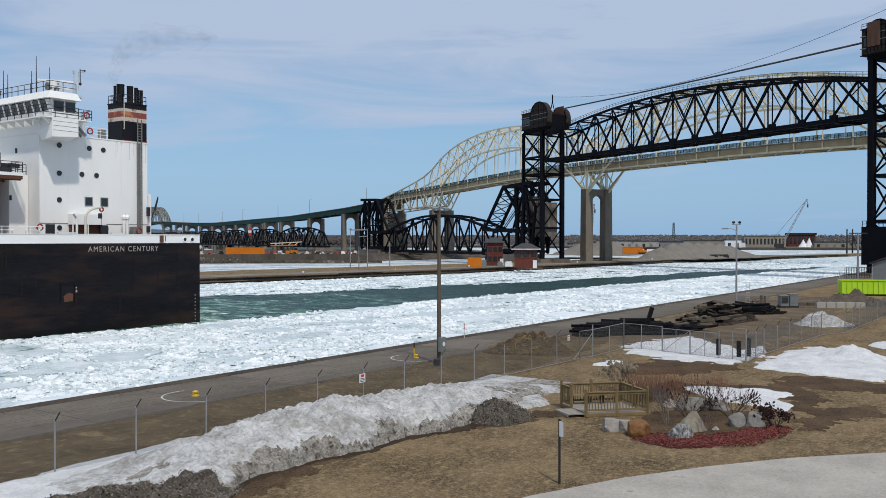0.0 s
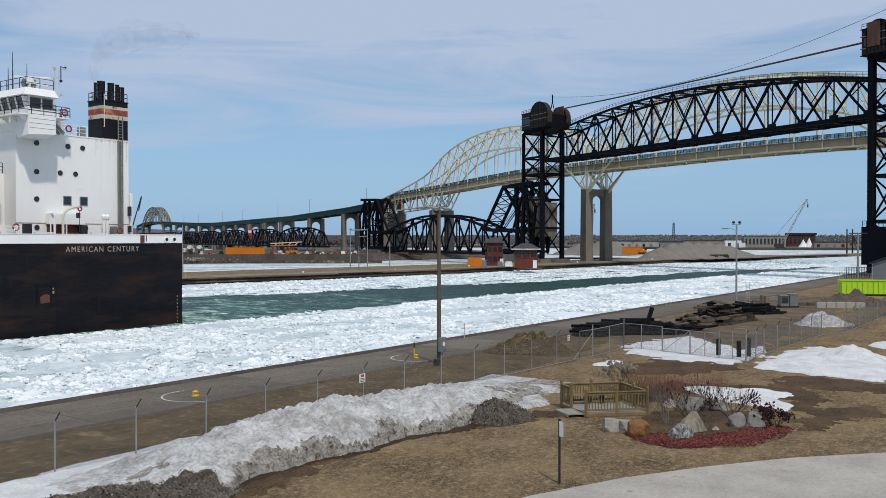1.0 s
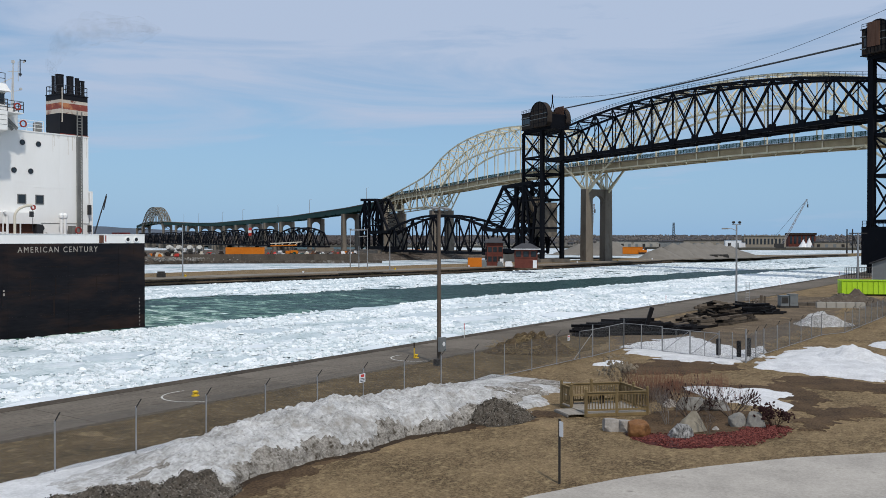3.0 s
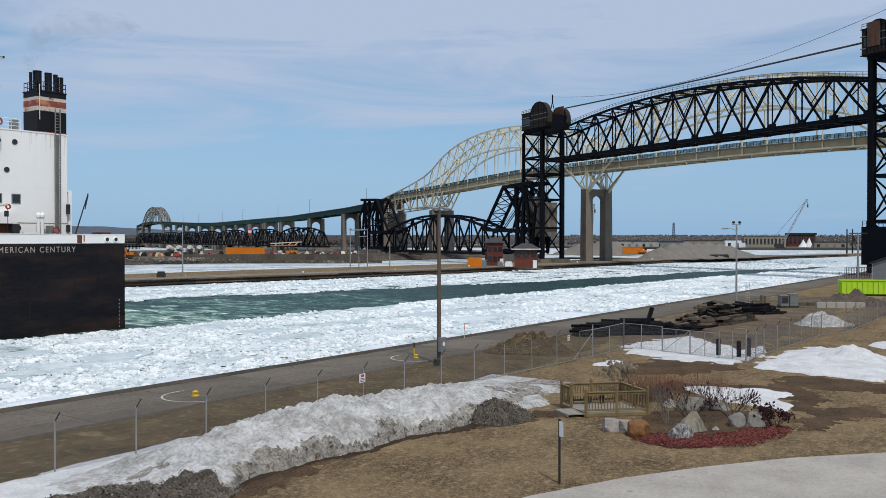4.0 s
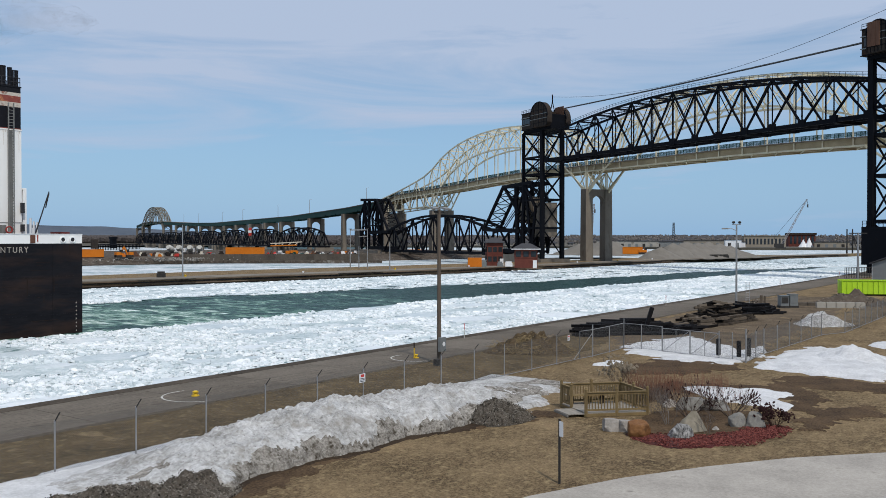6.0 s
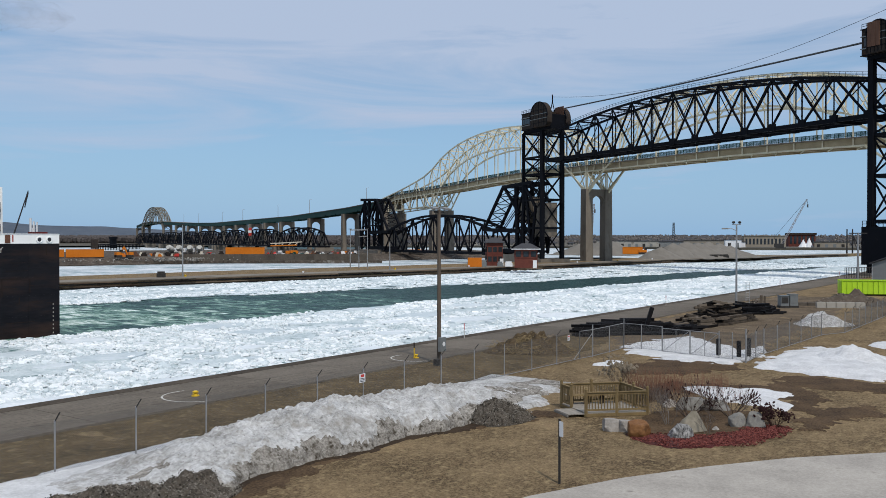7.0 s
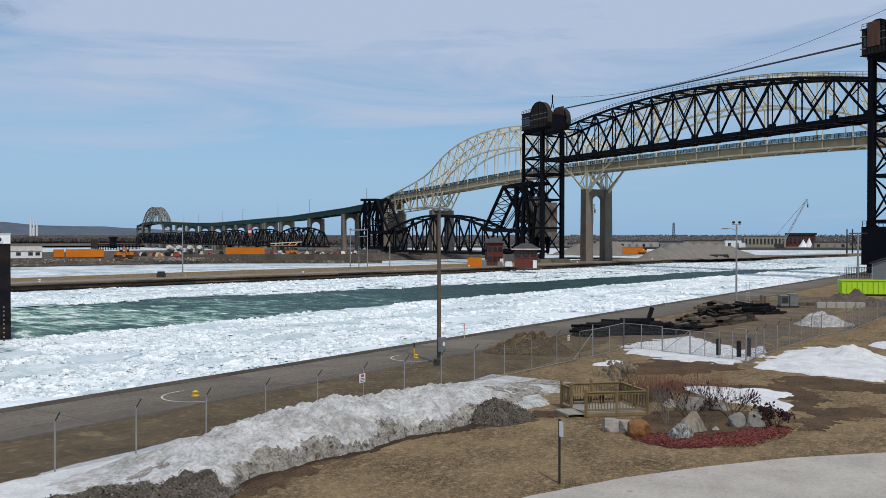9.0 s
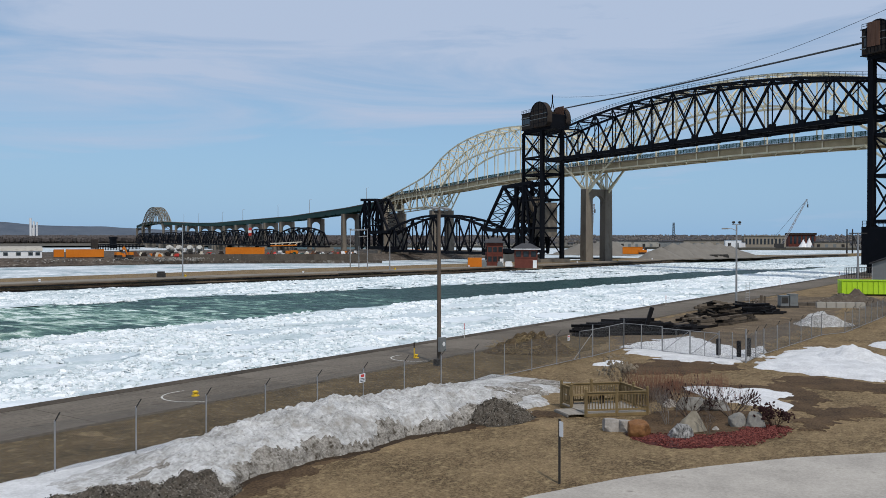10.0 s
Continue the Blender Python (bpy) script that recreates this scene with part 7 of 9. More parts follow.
rock(35.9, 12.8, 0.80, 0.6, 0.66, "rock_tan", "large pale tan peaked boulder behind the banded one", 9, rot=-60, boxy=0.82, facet=0, sink=0.2, taper=0.42)
rock(40.4, 14.5, 0.85, 0.55, 0.50, "rock_grey", "flat grey boulder among the shrubs", 11, rot=-50, boxy=0.72, facet=0, sink=0.2)
rock(40.9, 13.6, 1.0, 0.55, 0.44, "rock_grey", "flat dark grey boulder among the shrubs", 12, rot=-55, boxy=0.72, facet=0, sink=0.2)
rock(40.6, 15.6, 0.5, 0.35, 0.25, "rock_pale", "small pale stone near the deck", 16)
rock(37.9, 11.55, 0.46, 0.40, 0.42, "rock_grey", "rounded grey boulder at the mulch edge", 21, rot=-40, facet=0.9, taper=0.1)
rock(38.2, 10.85, 0.56, 0.46, 0.52, "rock_grey", "angular grey boulder at the mulch edge", 22, rot=-70, boxy=0.72, facet=0, taper=0.3)
rock(36.6, 12.0, 0.22, 0.18, 0.16, "rock_pale", "small pale stone between the boulders", 23)


def stems(x, y, n, h, spread, seed, r=0.011, fork=2, bend=0.35):
    """Bare branching stems from one root; returns the mesh and the tips."""
    rng = random.Random(seed)
    g, tips = Geo(), []
    def grow(p, d, l, rad, level):
        q = p + d * l
        g.tube(p, q, rad, rad * 0.7, 4)
        if level == 0:
            tips.append((q, d))
            return
        for _ in range(rng.choice((2, 2, 3))):
            nd = (d + Vector((rng.gauss(0, bend), rng.gauss(0, bend), rng.gauss(0.08, bend * 0.5)))).normalized()
            grow(q, nd, l * rng.uniform(0.6, 0.9), rad * 0.72, level - 1)
    for _ in range(n):
        a = rng.random() * 6.283
        s = spread * math.sqrt(rng.random())
        d = Vector((math.cos(a) * s, math.sin(a) * s, 1)).normalized()
        grow(Vector((x + 0.12 * math.cos(a), y + 0.12 * math.sin(a), 0)), d, h * rng.uniform(0.3, 0.45), r, fork)
    return g, tips


def shrub(name, x, y, n, h, spread, mat, label, seed, heads=None, fork=2, r=0.011, bend=0.35, head_r=0.035, head_l=0.15):
    t = thing(name, label, "shrub", (x, y, 0))
    g, tips = stems(x, y, n, h, spread, seed, r, fork, bend)
    part("stems", g, mat, t)
    if heads:
        g = Geo()
        for p, d in tips:
            g.tube(p, p + (d + Vector((0, 0, 0.6))).normalized() * head_l, head_r, head_r * 0.35, 6)
        part("seed_heads", g, heads, t)
    return t


shrub("sumac_shrub", 38.6, 13.9, 18, 1.55, 1.35, "twig", "bare sumac shrub with dark red seed cones", 3, "sumac", 2, 0.016, 0.3, 0.022, 0.11)
shrub("sumac_shrub", 39.6, 12.3, 18, 1.5, 1.35, "twig", "bare sumac shrub with dark red seed cones", 5, "sumac", 2, 0.016, 0.3, 0.022, 0.11)
shrub("sumac_shrub", 40.6, 13.6, 16, 1.5, 1.5, "twig", "bare sumac shrub with dark red seed cones", 6, "sumac", 2, 0.014, 0.3, 0.022, 0.11)
shrub("bare_shrub", 36.4, 14.0, 6, 1.35, 0.8, "pale_twig", "pale twisted bare shrub in the bed", 7, None, 3, 0.014, 0.5)
shrub("bare_shrub", 35.6, 12.0, 5, 0.9, 0.7, "pale_twig", "pale twisted bare shrub in the bed", 8, None, 3, 0.011, 0.5)
shrub("bare_shrub", 39.6, 15.4, 9, 1.3, 0.8, "twig", "tangled bare shrub behind the deck", 9, None, 3, 0.010, 0.5)
shrub("bare_shrub", 40.6, 14.8, 9, 1.2, 0.9, "twig", "tangled bare shrub behind the deck", 10, None, 3, 0.010, 0.5)
shrub("bare_shrub", 38.6, 15.6, 7, 1.0, 0.9, "pale_twig", "low tangled bare shrub by the rail", 12, None, 3, 0.009, 0.5)
shrub("rose_shrub", 38.6, 10.15, 22, 0.78, 0.8, "sumac", "low dark red leafy shrub at the mulch edge", 13, "sumac", 3, 0.009, 0.5, 0.05, 0.06)
shrub("rose_shrub", 39.6, 10.9, 6, 1.0, 0.6, "twig", "sparse shrub with dark curled leaves", 14, "sumac", 2, 0.009, 0.4, 0.05, 0.06)
shrub("hydrangea_shrub", 43.2, 19.3, 18, 1.35, 0.75, "twig", "dry shrub with cream flower heads", 15, "seed_heads", 3, 0.008, 0.22, 0.065, 0.09)


def tuft(name, x, y, rx, ry, h, n, mat, label, seed):
    rng = random.Random(seed)
    g = Geo()
    for _ in range(n):
        a, q = rng.random() * 6.283, math.sqrt(rng.random())
        p = Vector((x + q * rx * math.cos(a), y + q * ry * math.sin(a), 0))
        l = h * rng.uniform(0.55, 1.0)
        d = Vector((rng.gauss(0, 0.22) + 0.15 * q * math.cos(a), rng.gauss(0, 0.22) + 0.15 * q * math.sin(a), 1)).normalized()
        s = Vector((rng.gauss(0, 1), rng.gauss(0, 1), 0)).normalized() * 0.006
        m = p + d * l * 0.6
        e = p + d * l + Vector((rng.gauss(0, 0.08), rng.gauss(0, 0.08), -0.05 * h))
        k = d.cross(s)
        g.add([p - s, p + s, m - s * 0.8, m + s * 0.8, e, p + k, m + k], [(0, 1, 3, 2), (2, 3, 4), (1, 5, 6, 3), (5, 0, 2, 6), (3, 6, 4), (6, 2, 4)])
    return solid(name, g, mat, label, "grass clump", at=(x, y, 0))


tuft("grass_clump", 44.0, 17.8, 1.4, 1.4, 1.5, 420, "red_grass", "tall clump of dry reddish grass", 3)
tuft("grass_clump", 46.5, 16.2, 1.6, 1.7, 1.2, 240, "red_grass", "tall clump of dry reddish grass", 4)
tuft("grass_clump", 43.6, 14.6, 1.4, 2.0, 0.85, 150, "red_grass", "thin dry reddish grass behind the boulders", 5)
tuft("grass_clump", 41.6, 17.0, 1.0, 1.0, 1.0, 500, "twig", "dark brown clump of dead stalks", 6)


# low dead turf on the lawn
def make_turf():
    rng = random.Random(77)
    g = Geo()
    for _ in range(110000):
        x = 17 + 45 * rng.random() ** 1.2
        y = 6 + 28 * rng.random()
        if fbm(x, y, 40, 0.25, 3) < -0.12 + 0.35 * rng.random():
            continue
        l = rng.uniform(0.01, 0.05)
        a = rng.random() * 6.283
        s = Vector((math.cos(a), math.sin(a), 0)) * 0.012
        p = Vector((x, y, -0.03 + 0.045 * fbm(x, y, 1, 0.5)))
        e = p + Vector((rng.gauss(0, 0.07), rng.gauss(0, 0.07), l))
        g.add([p - s, p + s, e], [(0, 1, 2)])
    solid("turf", g, "dry_grass", "matted dead grass blades on the lawn", "grass", "stuff")


make_turf()
patch("wet_mud", [(17.0, 20.4), (21.4, 21.2), (24.6, 21.5), (27.9, 21.4), (31.0, 20.6), (33.5, 19.2), (36.0, 18.9), (36.2, 20.5), (33, 22.4), (27, 23.2), (20, 22.8)], 0.012, "mud", "dark wet mud along the melting snow", cell=0.2, kind="structure", rough=0.6)
patch("wet_mud", [(43.0, 9.5), (46.0, 9.6), (49.0, 10.0), (50.5, 12.5), (49.0, 15.0), (47.5, 18.0), (45.5, 18.5), (44, 15)], 0.012, "mud", "dark damp ground round the snow patch", cell=0.25, kind="structure", rough=1.0)
patch("wet_mud", [(38.0, 9.0), (41.5, 8.0), (44.0, 6.5), (47.0, 7.5), (45.0, 9.0), (41.0, 10.0)], 0.012, "mud", "dark damp ground beside the mulch bed", cell=0.25, kind="structure", rough=0.9)

def bank_foot(x):
    y = 21.6 + 0.6 * math.sin((x - 18) * 0.33) if x >= 19 else 21.6 + (19 - x) * 0.55
    return y + 0.45 * fbm(x, 1.0, 6, 0.5, 3)


patch("wet_rim", [(x, bank_foot(x) - 0.38 - 0.25 * max(0, (x - 26) / 8)) for x in range(16, 33)] + [(33.4, 19.6), (34.8, 19.8), (35, 21.5), (33, 22.6), (27, 23.4), (20, 22.8), (16, 24.5)], 0.024, "wet_earth", "dark meltwater-soaked ground at the snow bank's foot", cell=0.16, kind="structure", rough=0.25, edge=0.3)
patch("turf_strip", [(3, 34.2), (20, 34.25), (40, 34.25), (58, 34.25), (70, 34.2), (70, 31), (60, 28.5), (50, 27.4), (34, 27.6), (20, 28.2), (3, 28.8)], 0.014, "strip_turf", "matted dark winter turf between quay and fence", cell=0.3, kind="structure", rough=0.3, edge=0.3)
M["yard_dirt"] = surf("yard_dirt", (0.040, 0.030, 0.021), (0.205, 0.155, 0.105), 0.3, 0.95, fine=7, bump=1.0, dist=0.08, grainy=1.8, spot=(0.27, 0.22, 0.15), spot_scale=0.9, spot_edge=(0.58, 0.74), spec=0.05)
patch("yard_ground", [(61.0, 27.5), (66, 30.2), (80, 33.6), (100, 33.9), (130, 33.9), (130, 24), (110, 21), (90, 19.0), (64, 18.5)], 0.013, "yard_dirt", "bare trodden earth of the storage yard", cell=0.6, kind="structure", rough=0.9, edge=0.4)
patch("wet_mud", [(52.0, 22.8), (56, 22.4), (58, 19), (57.2, 16.8), (54.5, 16.6), (50.5, 18.5), (48.5, 20.5), (49.0, 22.5)], 0.013, "mud", "dark muddy ground before the gates", cell=0.25, kind="structure", rough=0.9)
patch("wet_mud", [(52.5, 13.8), (55.0, 12.0), (53.5, 8.0), (50.5, 7.2), (49.5, 10.0), (50.0, 12.8)], 0.013, "mud", "damp trodden ground beside the snow", cell=0.25, kind="structure", rough=0.9)

# ---- sign post and lane ----
t = thing("sign_post", "dark square post with a small white sign seen edge-on", "sign", (25.67, 13.6, 0))
part("post", Geo().box(25.64, 13.57, -0.2, 25.70, 13.63, 2.12), "dark_iron", t)
part("sign_plate", Geo().obox(pose(25.60, 13.50, 1.55, 0, 0, 70), 0.18, 0.012, 0.5), "sign_white", t)
lane = [(18, 15.2), (22.8, 13.8), (23.7, 13.6), (27.3, 12.1), (30.4, 10.3), (33.4, 8.2), (36.3, 5.5), (38.2, 3.3), (42, -2), (52, -14), (40, -20), (10, -6), (0, 8)]
solid("road", Geo().prism(lane, -0.2, 0.045), "road", "pale worn asphalt lane across the lawn", "road", "structure")


# ---- yard by the right-hand tower ----
def make_dumpster():
    t = thing("roll_off_container", "lime-green steel roll-off waste container on the quay", "container", pose(138.0, 22.9, 0, 0, 0, -67))
    m = BASE[t.name]
    L2, W2, H2 = 8.6, 2.4, 2.1
    def pt(name, x0, y0, z0, x1, y1, z1, mat="lime"):
        g = Geo().box(x0, y0, z0, x1, y1, z1)
        g.v = [tuple(m @ Vector(p)) for p in g.v]
        part(name, g, mat, t)
    pt("side_wall", -L2 / 2, -W2 / 2, 0.25, L2 / 2, -W2 / 2 + 0.05, H2)
    pt("side_wall", -L2 / 2, W2 / 2 - 0.05, 0.25, L2 / 2, W2 / 2, H2)
    pt("end_wall", -L2 / 2, -W2 / 2 + 0.05, 0.25, -L2 / 2 + 0.05, W2 / 2 - 0.05, H2)
    pt("end_wall", L2 / 2 - 0.05, -W2 / 2 + 0.05, 0.25, L2 / 2, W2 / 2 - 0.05, H2)
    pt("floor_plate", -L2 / 2 + 0.05, -W2 / 2 + 0.05, 0.2, L2 / 2 - 0.05, W2 / 2 - 0.05, 0.26)
    for i in range(13):
        x = -L2 / 2 + 0.05 + i * (L2 - 0.2) / 12
        pt("rib", x, -W2 / 2 - 0.09, 0.25, x + 0.1, -W2 / 2, H2 - 0.1)
    pt("top_rail", -L2 / 2, -W2 / 2 - 0.1, H2, L2 / 2, -W2 / 2 + 0.08, H2 + 0.1)
    pt("top_rail", -L2 / 2, W2 / 2 - 0.08, H2, L2 / 2, W2 / 2 + 0.1, H2 + 0.1)
    for y in (-0.6, 0.6):
        pt("skid", -L2 / 2, y - 0.08, 0.0, L2 / 2, y + 0.08, 0.2, "dark_iron")


make_dumpster()


def make_shed():
    t = thing("shed", "grey-sided shed with a low gable roof", "building", (182, 24, 0))
    x0, x1, y0, y1 = 176.5, 186, 16, 29.2
    part("wall", Geo().box(x0, y0, 0, x1, y1, 3.6), "siding", t)
    ym = (y0 + y1) / 2
    part("gable", Geo().extrude([(x0, y0, 3.6), (x0, y1, 3.6), (x0, ym, 6.2)], (x1 - x0, 0, 0)), "siding", t)
    for s, ya in ((1, y1 + 0.5), (-1, y0 - 0.5)):
        part("roof", Geo().hexa([(x0 - 0.4, ya, 3.5), (x1 + 0.4, ya, 3.5), (x1 + 0.4, ym, 6.3), (x0 - 0.4, ym, 6.3), (x0 - 0.4, ya, 3.7), (x1 + 0.4, ya, 3.7), (x1 + 0.4, ym, 6.5), (x0 - 0.4, ym, 6.5)]), "roof", t)
    for i in range(12):
        part("siding_board", Geo().box(x0 - 0.03, y0, 0.1 + i * 0.29, x0, y1, 0.36 + i * 0.29), "siding", t)
    part("corner_trim", Geo().box(x0 - 0.05, y1 - 0.02, 0, x0 + 0.1, y1 + 0.05, 3.6), "sign_white", t)


make_shed()
for x, y, w, h in ((107.0, 27.2, 0.95, 1.4), (107.9, 26.4, 0.95, 1.55)):
    t = thing("electric_cabinet", "grey steel electric cabinet on a skid in the yard", "cabinet", pose(x, y, 0, 0, 0, -54), group="electric cabinets")
    m = BASE[t.name]
    for nm, b, mat in (("body", (-w / 2, -0.5, 0.25, w / 2, 0.5, h), "cabinet_grey"), ("door", (-w / 2 + 0.08, -0.53, 0.55, w / 2 - 0.08, -0.502, h - 0.15), "dark_iron" if x < 107.5 else "cabinet_grey"), ("skid", (-w / 2 - 0.1, -0.55, 0, w / 2 + 0.1, 0.55, 0.25), "dark_iron"), ("lid", (-w / 2 - 0.05, -0.56, h, w / 2 + 0.05, 0.56, h + 0.06), "cabinet_grey")):
        g = Geo().box(*b)
        g.v = [tuple(m @ Vector(p)) for p in g.v]
        part(nm, g, mat, t)
for i in range(5):
    p = Vector((109.5, 23.6, 0)) + Vector((0.42, -0.9, 0)).normalized() * i * 1.08
    solid("concrete_block", Geo().obox(pose(p.x, p.y, 0, 0, 0, -65 + 2 * nz(i, 3)), 1.0, 0.6, 0.66).obox(pose(p.x, p.y, 0.66, 0, 0, -65), 0.2, 0.25, 0.06), "pale_concrete", "pale precast concrete block in a row", "concrete block", group="concrete blocks", at=(p.x, p.y, 0))
for i in range(3):
    p = Vector((111.5, 26.4, 0)) + Vector((0.42, -0.9, 0)).normalized() * i * 1.7
    solid("concrete_curb", Geo().obox(pose(p.x, p.y, 0, 0, 0, -65), 1.6, 0.5, 0.4), "quay", "grey concrete curb piece lying in the yard", "concrete block", group="concrete blocks", at=(p.x, p.y, 0))
rail = thing("fence", "dark picket railing beside the lift tower", "fence", (196, 36, 0))
for i in range(22):
    part("picket", Geo().beam((193 + i * 0.5, 37.0 - i * 0.22, 0), (193 + i * 0.5, 37.0 - i * 0.22, 2.3), 0.09), "dark_iron", rail)
part("rail", Geo().beam((193, 37, 2.2), (203.5, 32.4, 2.2), 0.1), "dark_iron", rail)

tuft("dry_brush", 54.8, 31.3, 1.5, 1.1, 1.5, 500, "dry_grass", "straw and dry stalks over the earth heap", 21)


# ---- middle pier: houses, container ----
def make_brick_house(x, y, w, d, h, rot, label, lantern):
    m = pose(x, y, 0, 0, 0, rot)
    t = thing("control_house", label, "building", m, group="brick control houses")
    def pt(name, geo, mat, parent=None, lab=""):
        geo.v = [tuple(m @ Vector(p)) for p in geo.v]
        return part(name, geo, mat, parent or t, lab)
    pt("wall", Geo().box(-w / 2, -d / 2, 0, w / 2, d / 2, h), "brick")
    pt("stone_band", Geo().box(-w / 2 - 0.06, -d / 2 - 0.06, h * 0.52, w / 2 + 0.06, d / 2 + 0.06, h * 0.55), "brick")
    o = 0.9 if lantern else 0.6
    pt("eave", Geo().box(-w / 2 - o, -d / 2 - o, h, w / 2 + o, d / 2 + o, h + 0.22), "sign_white" if lantern else "roof")
    pt("roof", Geo().hexa([(-w / 2 - o, -d / 2 - o, h + 0.22), (w / 2 + o, -d / 2 - o, h + 0.22), (w / 2 + o, d / 2 + o, h + 0.22), (-w / 2 - o, d / 2 + o, h + 0.22), (-w / 5, -d / 8, h + 1.7), (w / 5, -d / 8, h + 1.7), (w / 5, d / 8, h + 1.7), (-w / 5, d / 8, h + 1.7)]), "roof")
    for side in (0, 1):
        n = 3
        for i in range(n):
            for z in ((h * 0.62,) if lantern else (h * 0.62, h * 0.2)):
                u = (-0.5 + (i + 0.5) / n) * (w if side == 0 else d)
                ww = 0.62 * (w if side == 0 else d) / n / 2
                if side == 0:
                    fr = pt("window", Geo().box(u - ww - 0.1, -d / 2 - 0.05, z - 0.1, u + ww + 0.1, -d / 2, z + 1.5), "rust_steel")
                    pt("pane", Geo().box(u - ww, -d / 2 - 0.07, z, u + ww, -d / 2 - 0.052, z + 1.4), "glass", fr)
                else:
                    fr = pt("window", Geo().box(-w / 2 - 0.05, u - ww - 0.1, z - 0.1, -w / 2, u + ww + 0.1, z + 1.5), "rust_steel")
                    pt("pane", Geo().box(-w / 2 - 0.07, u - ww, z, -w / 2 - 0.052, u + ww, z + 1.4), "glass", fr)
    pt("door", Geo().box(w * 0.3, -d / 2 - 0.08, 0, w * 0.3 + 1.1, -d / 2 - 0.055, 2.2), "sign_white")


make_brick_house(226.5, 142.5, 4.8, 4.6, 6.9, -50, "small two-storey red brick control house", False)
make_brick_house(215.0, 124.6, 6.4, 5.5, 5.2, -60, "red brick control house with white eaves", True)
t = thing("orange_container", "orange steel container with a yellow float at its foot", "container", pose(212.3, 140.2, 0, 0, 0, -54))
m = BASE[t.name]
for nm, b, mat in (("body", (-2.0, -1.2, 0.1, 2.0, 1.2, 2.7), "orange"), ("skid", (-2.05, -1.25, 0, 2.05, 1.25, 0.1), "dark_iron")):
    g = Geo().box(*b)
    g.v = [tuple(m @ Vector(p)) for p in g.v]
    part(nm, g, mat, t)
for i in range(9):
    g = Geo().box(-1.9 + i * 0.45, -1.25, 0.2, -1.8 + i * 0.45, -1.2, 2.6)
    g.v = [tuple(m @ Vector(p)) for p in g.v]
    part("rib", g, "orange", t)
for x, y, w, h, mat, nm in ((213.5, 138.2, 2.2, 2.0, "cabinet_grey", "utility_box"), (219.5, 136.0, 1.6, 1.5, "cabinet_grey", "utility_box"), (222.0, 134.6, 2.2, 1.5, "sign_white", "utility_box"), (224.5, 130.5, 1.0, 1.9, "pale_concrete", "utility_box"), (115.3, 155.0, 1.5, 1.3, "dark_iron", "utility_box")):
    g = Geo().obox(pose(x, y, 0.0, 0, 0, -54), w, 1.4, h * 0.7).obox(pose(x, y, h * 0.7, 0, 0, -54), w * 0.8, 1.2, h * 0.3)
    solid(nm, g, mat, "small utility enclosure standing on the pier", "box", at=(x, y, 0))
for i in range(9):
    x = 90 + i * 30
    y = front_y(x) + 4.5
    solid("mooring_bitt", Geo().lathe([(0.22, 0), (0.18, 0.2), (0.28, 0.32), (0.28, 0.42), (0.1, 0.5)], (x, y, 0.02), 10), "yellow" if i % 2 else "sign_white", "small painted mooring bitt on the middle pier", "mooring bitt", group="pier bitts", at=(x, y, 0))
M["pier_walk"] = surf("pier_walk", (0.13, 0.112, 0.09), (0.27, 0.24, 0.20), 0.2, 0.9, fine=2.0, bump=0.4, spot=(0.10, 0.085, 0.065), spot_scale=0.35, grainy=1.2, stretch=(0.4, 1, 1), spec=0.05)
# pale walkway along the pier's edge and dark fender timbers on its face
pts = [(x, front_y(x)) for x in (-200, 81, 119, 156, 200, 254, 340, 410, 450, 518)]
g = Geo()
for (a, b), (c, d) in zip(pts, pts[1:]):
    g.hexa([(a, b - 0.05, -0.3), (c, d - 0.05, -0.3), (c, d + 8, -0.3), (a, b + 8, -0.3), (a, b - 0.05, 0.06), (c, d - 0.05, 0.06), (c, d + 8, 0.06), (a, b + 8, 0.06)])
solid("pavement", g, "pier_walk", "pale concrete walkway along the middle pier", "pavement", "structure")
M["fender_brown"] = surf("fender_brown", (0.060, 0.040, 0.028), (0.190, 0.138, 0.098), 0.6, 0.9, fine=4, pieces=0.9, grainy=1.1, stretch=(0.3, 0.3, 2.0), spec=0.05)
t = thing("fender_wall", "dark weathered timber fendering on the pier face", "fender", (156, 142, 0))
rng = random.Random(9)
for (a, b), (c, d) in zip(pts, pts[1:]):
    n = max(1, int((c - a) / 12))
    for i in range(n):
        u, v = i / n, (i + 0.998) / n
        for j in range(4):
            z = -0.22 - j * 0.36 + rng.gauss(0, 0.02)
            p = Vector((a + (c - a) * u, b + (d - b) * u - 0.15, z))
            q = Vector((a + (c - a) * v, b + (d - b) * v - 0.15, z))
            part("fender_timber", Geo().beam(p, q, 0.2 + 0.5 * rng.random() * (j % 2), 0.2), ("fender_brown", "tar_wood", "fender_brown", "tar_wood")[j] if rng.random() < 0.8 else "tie_wood", t)

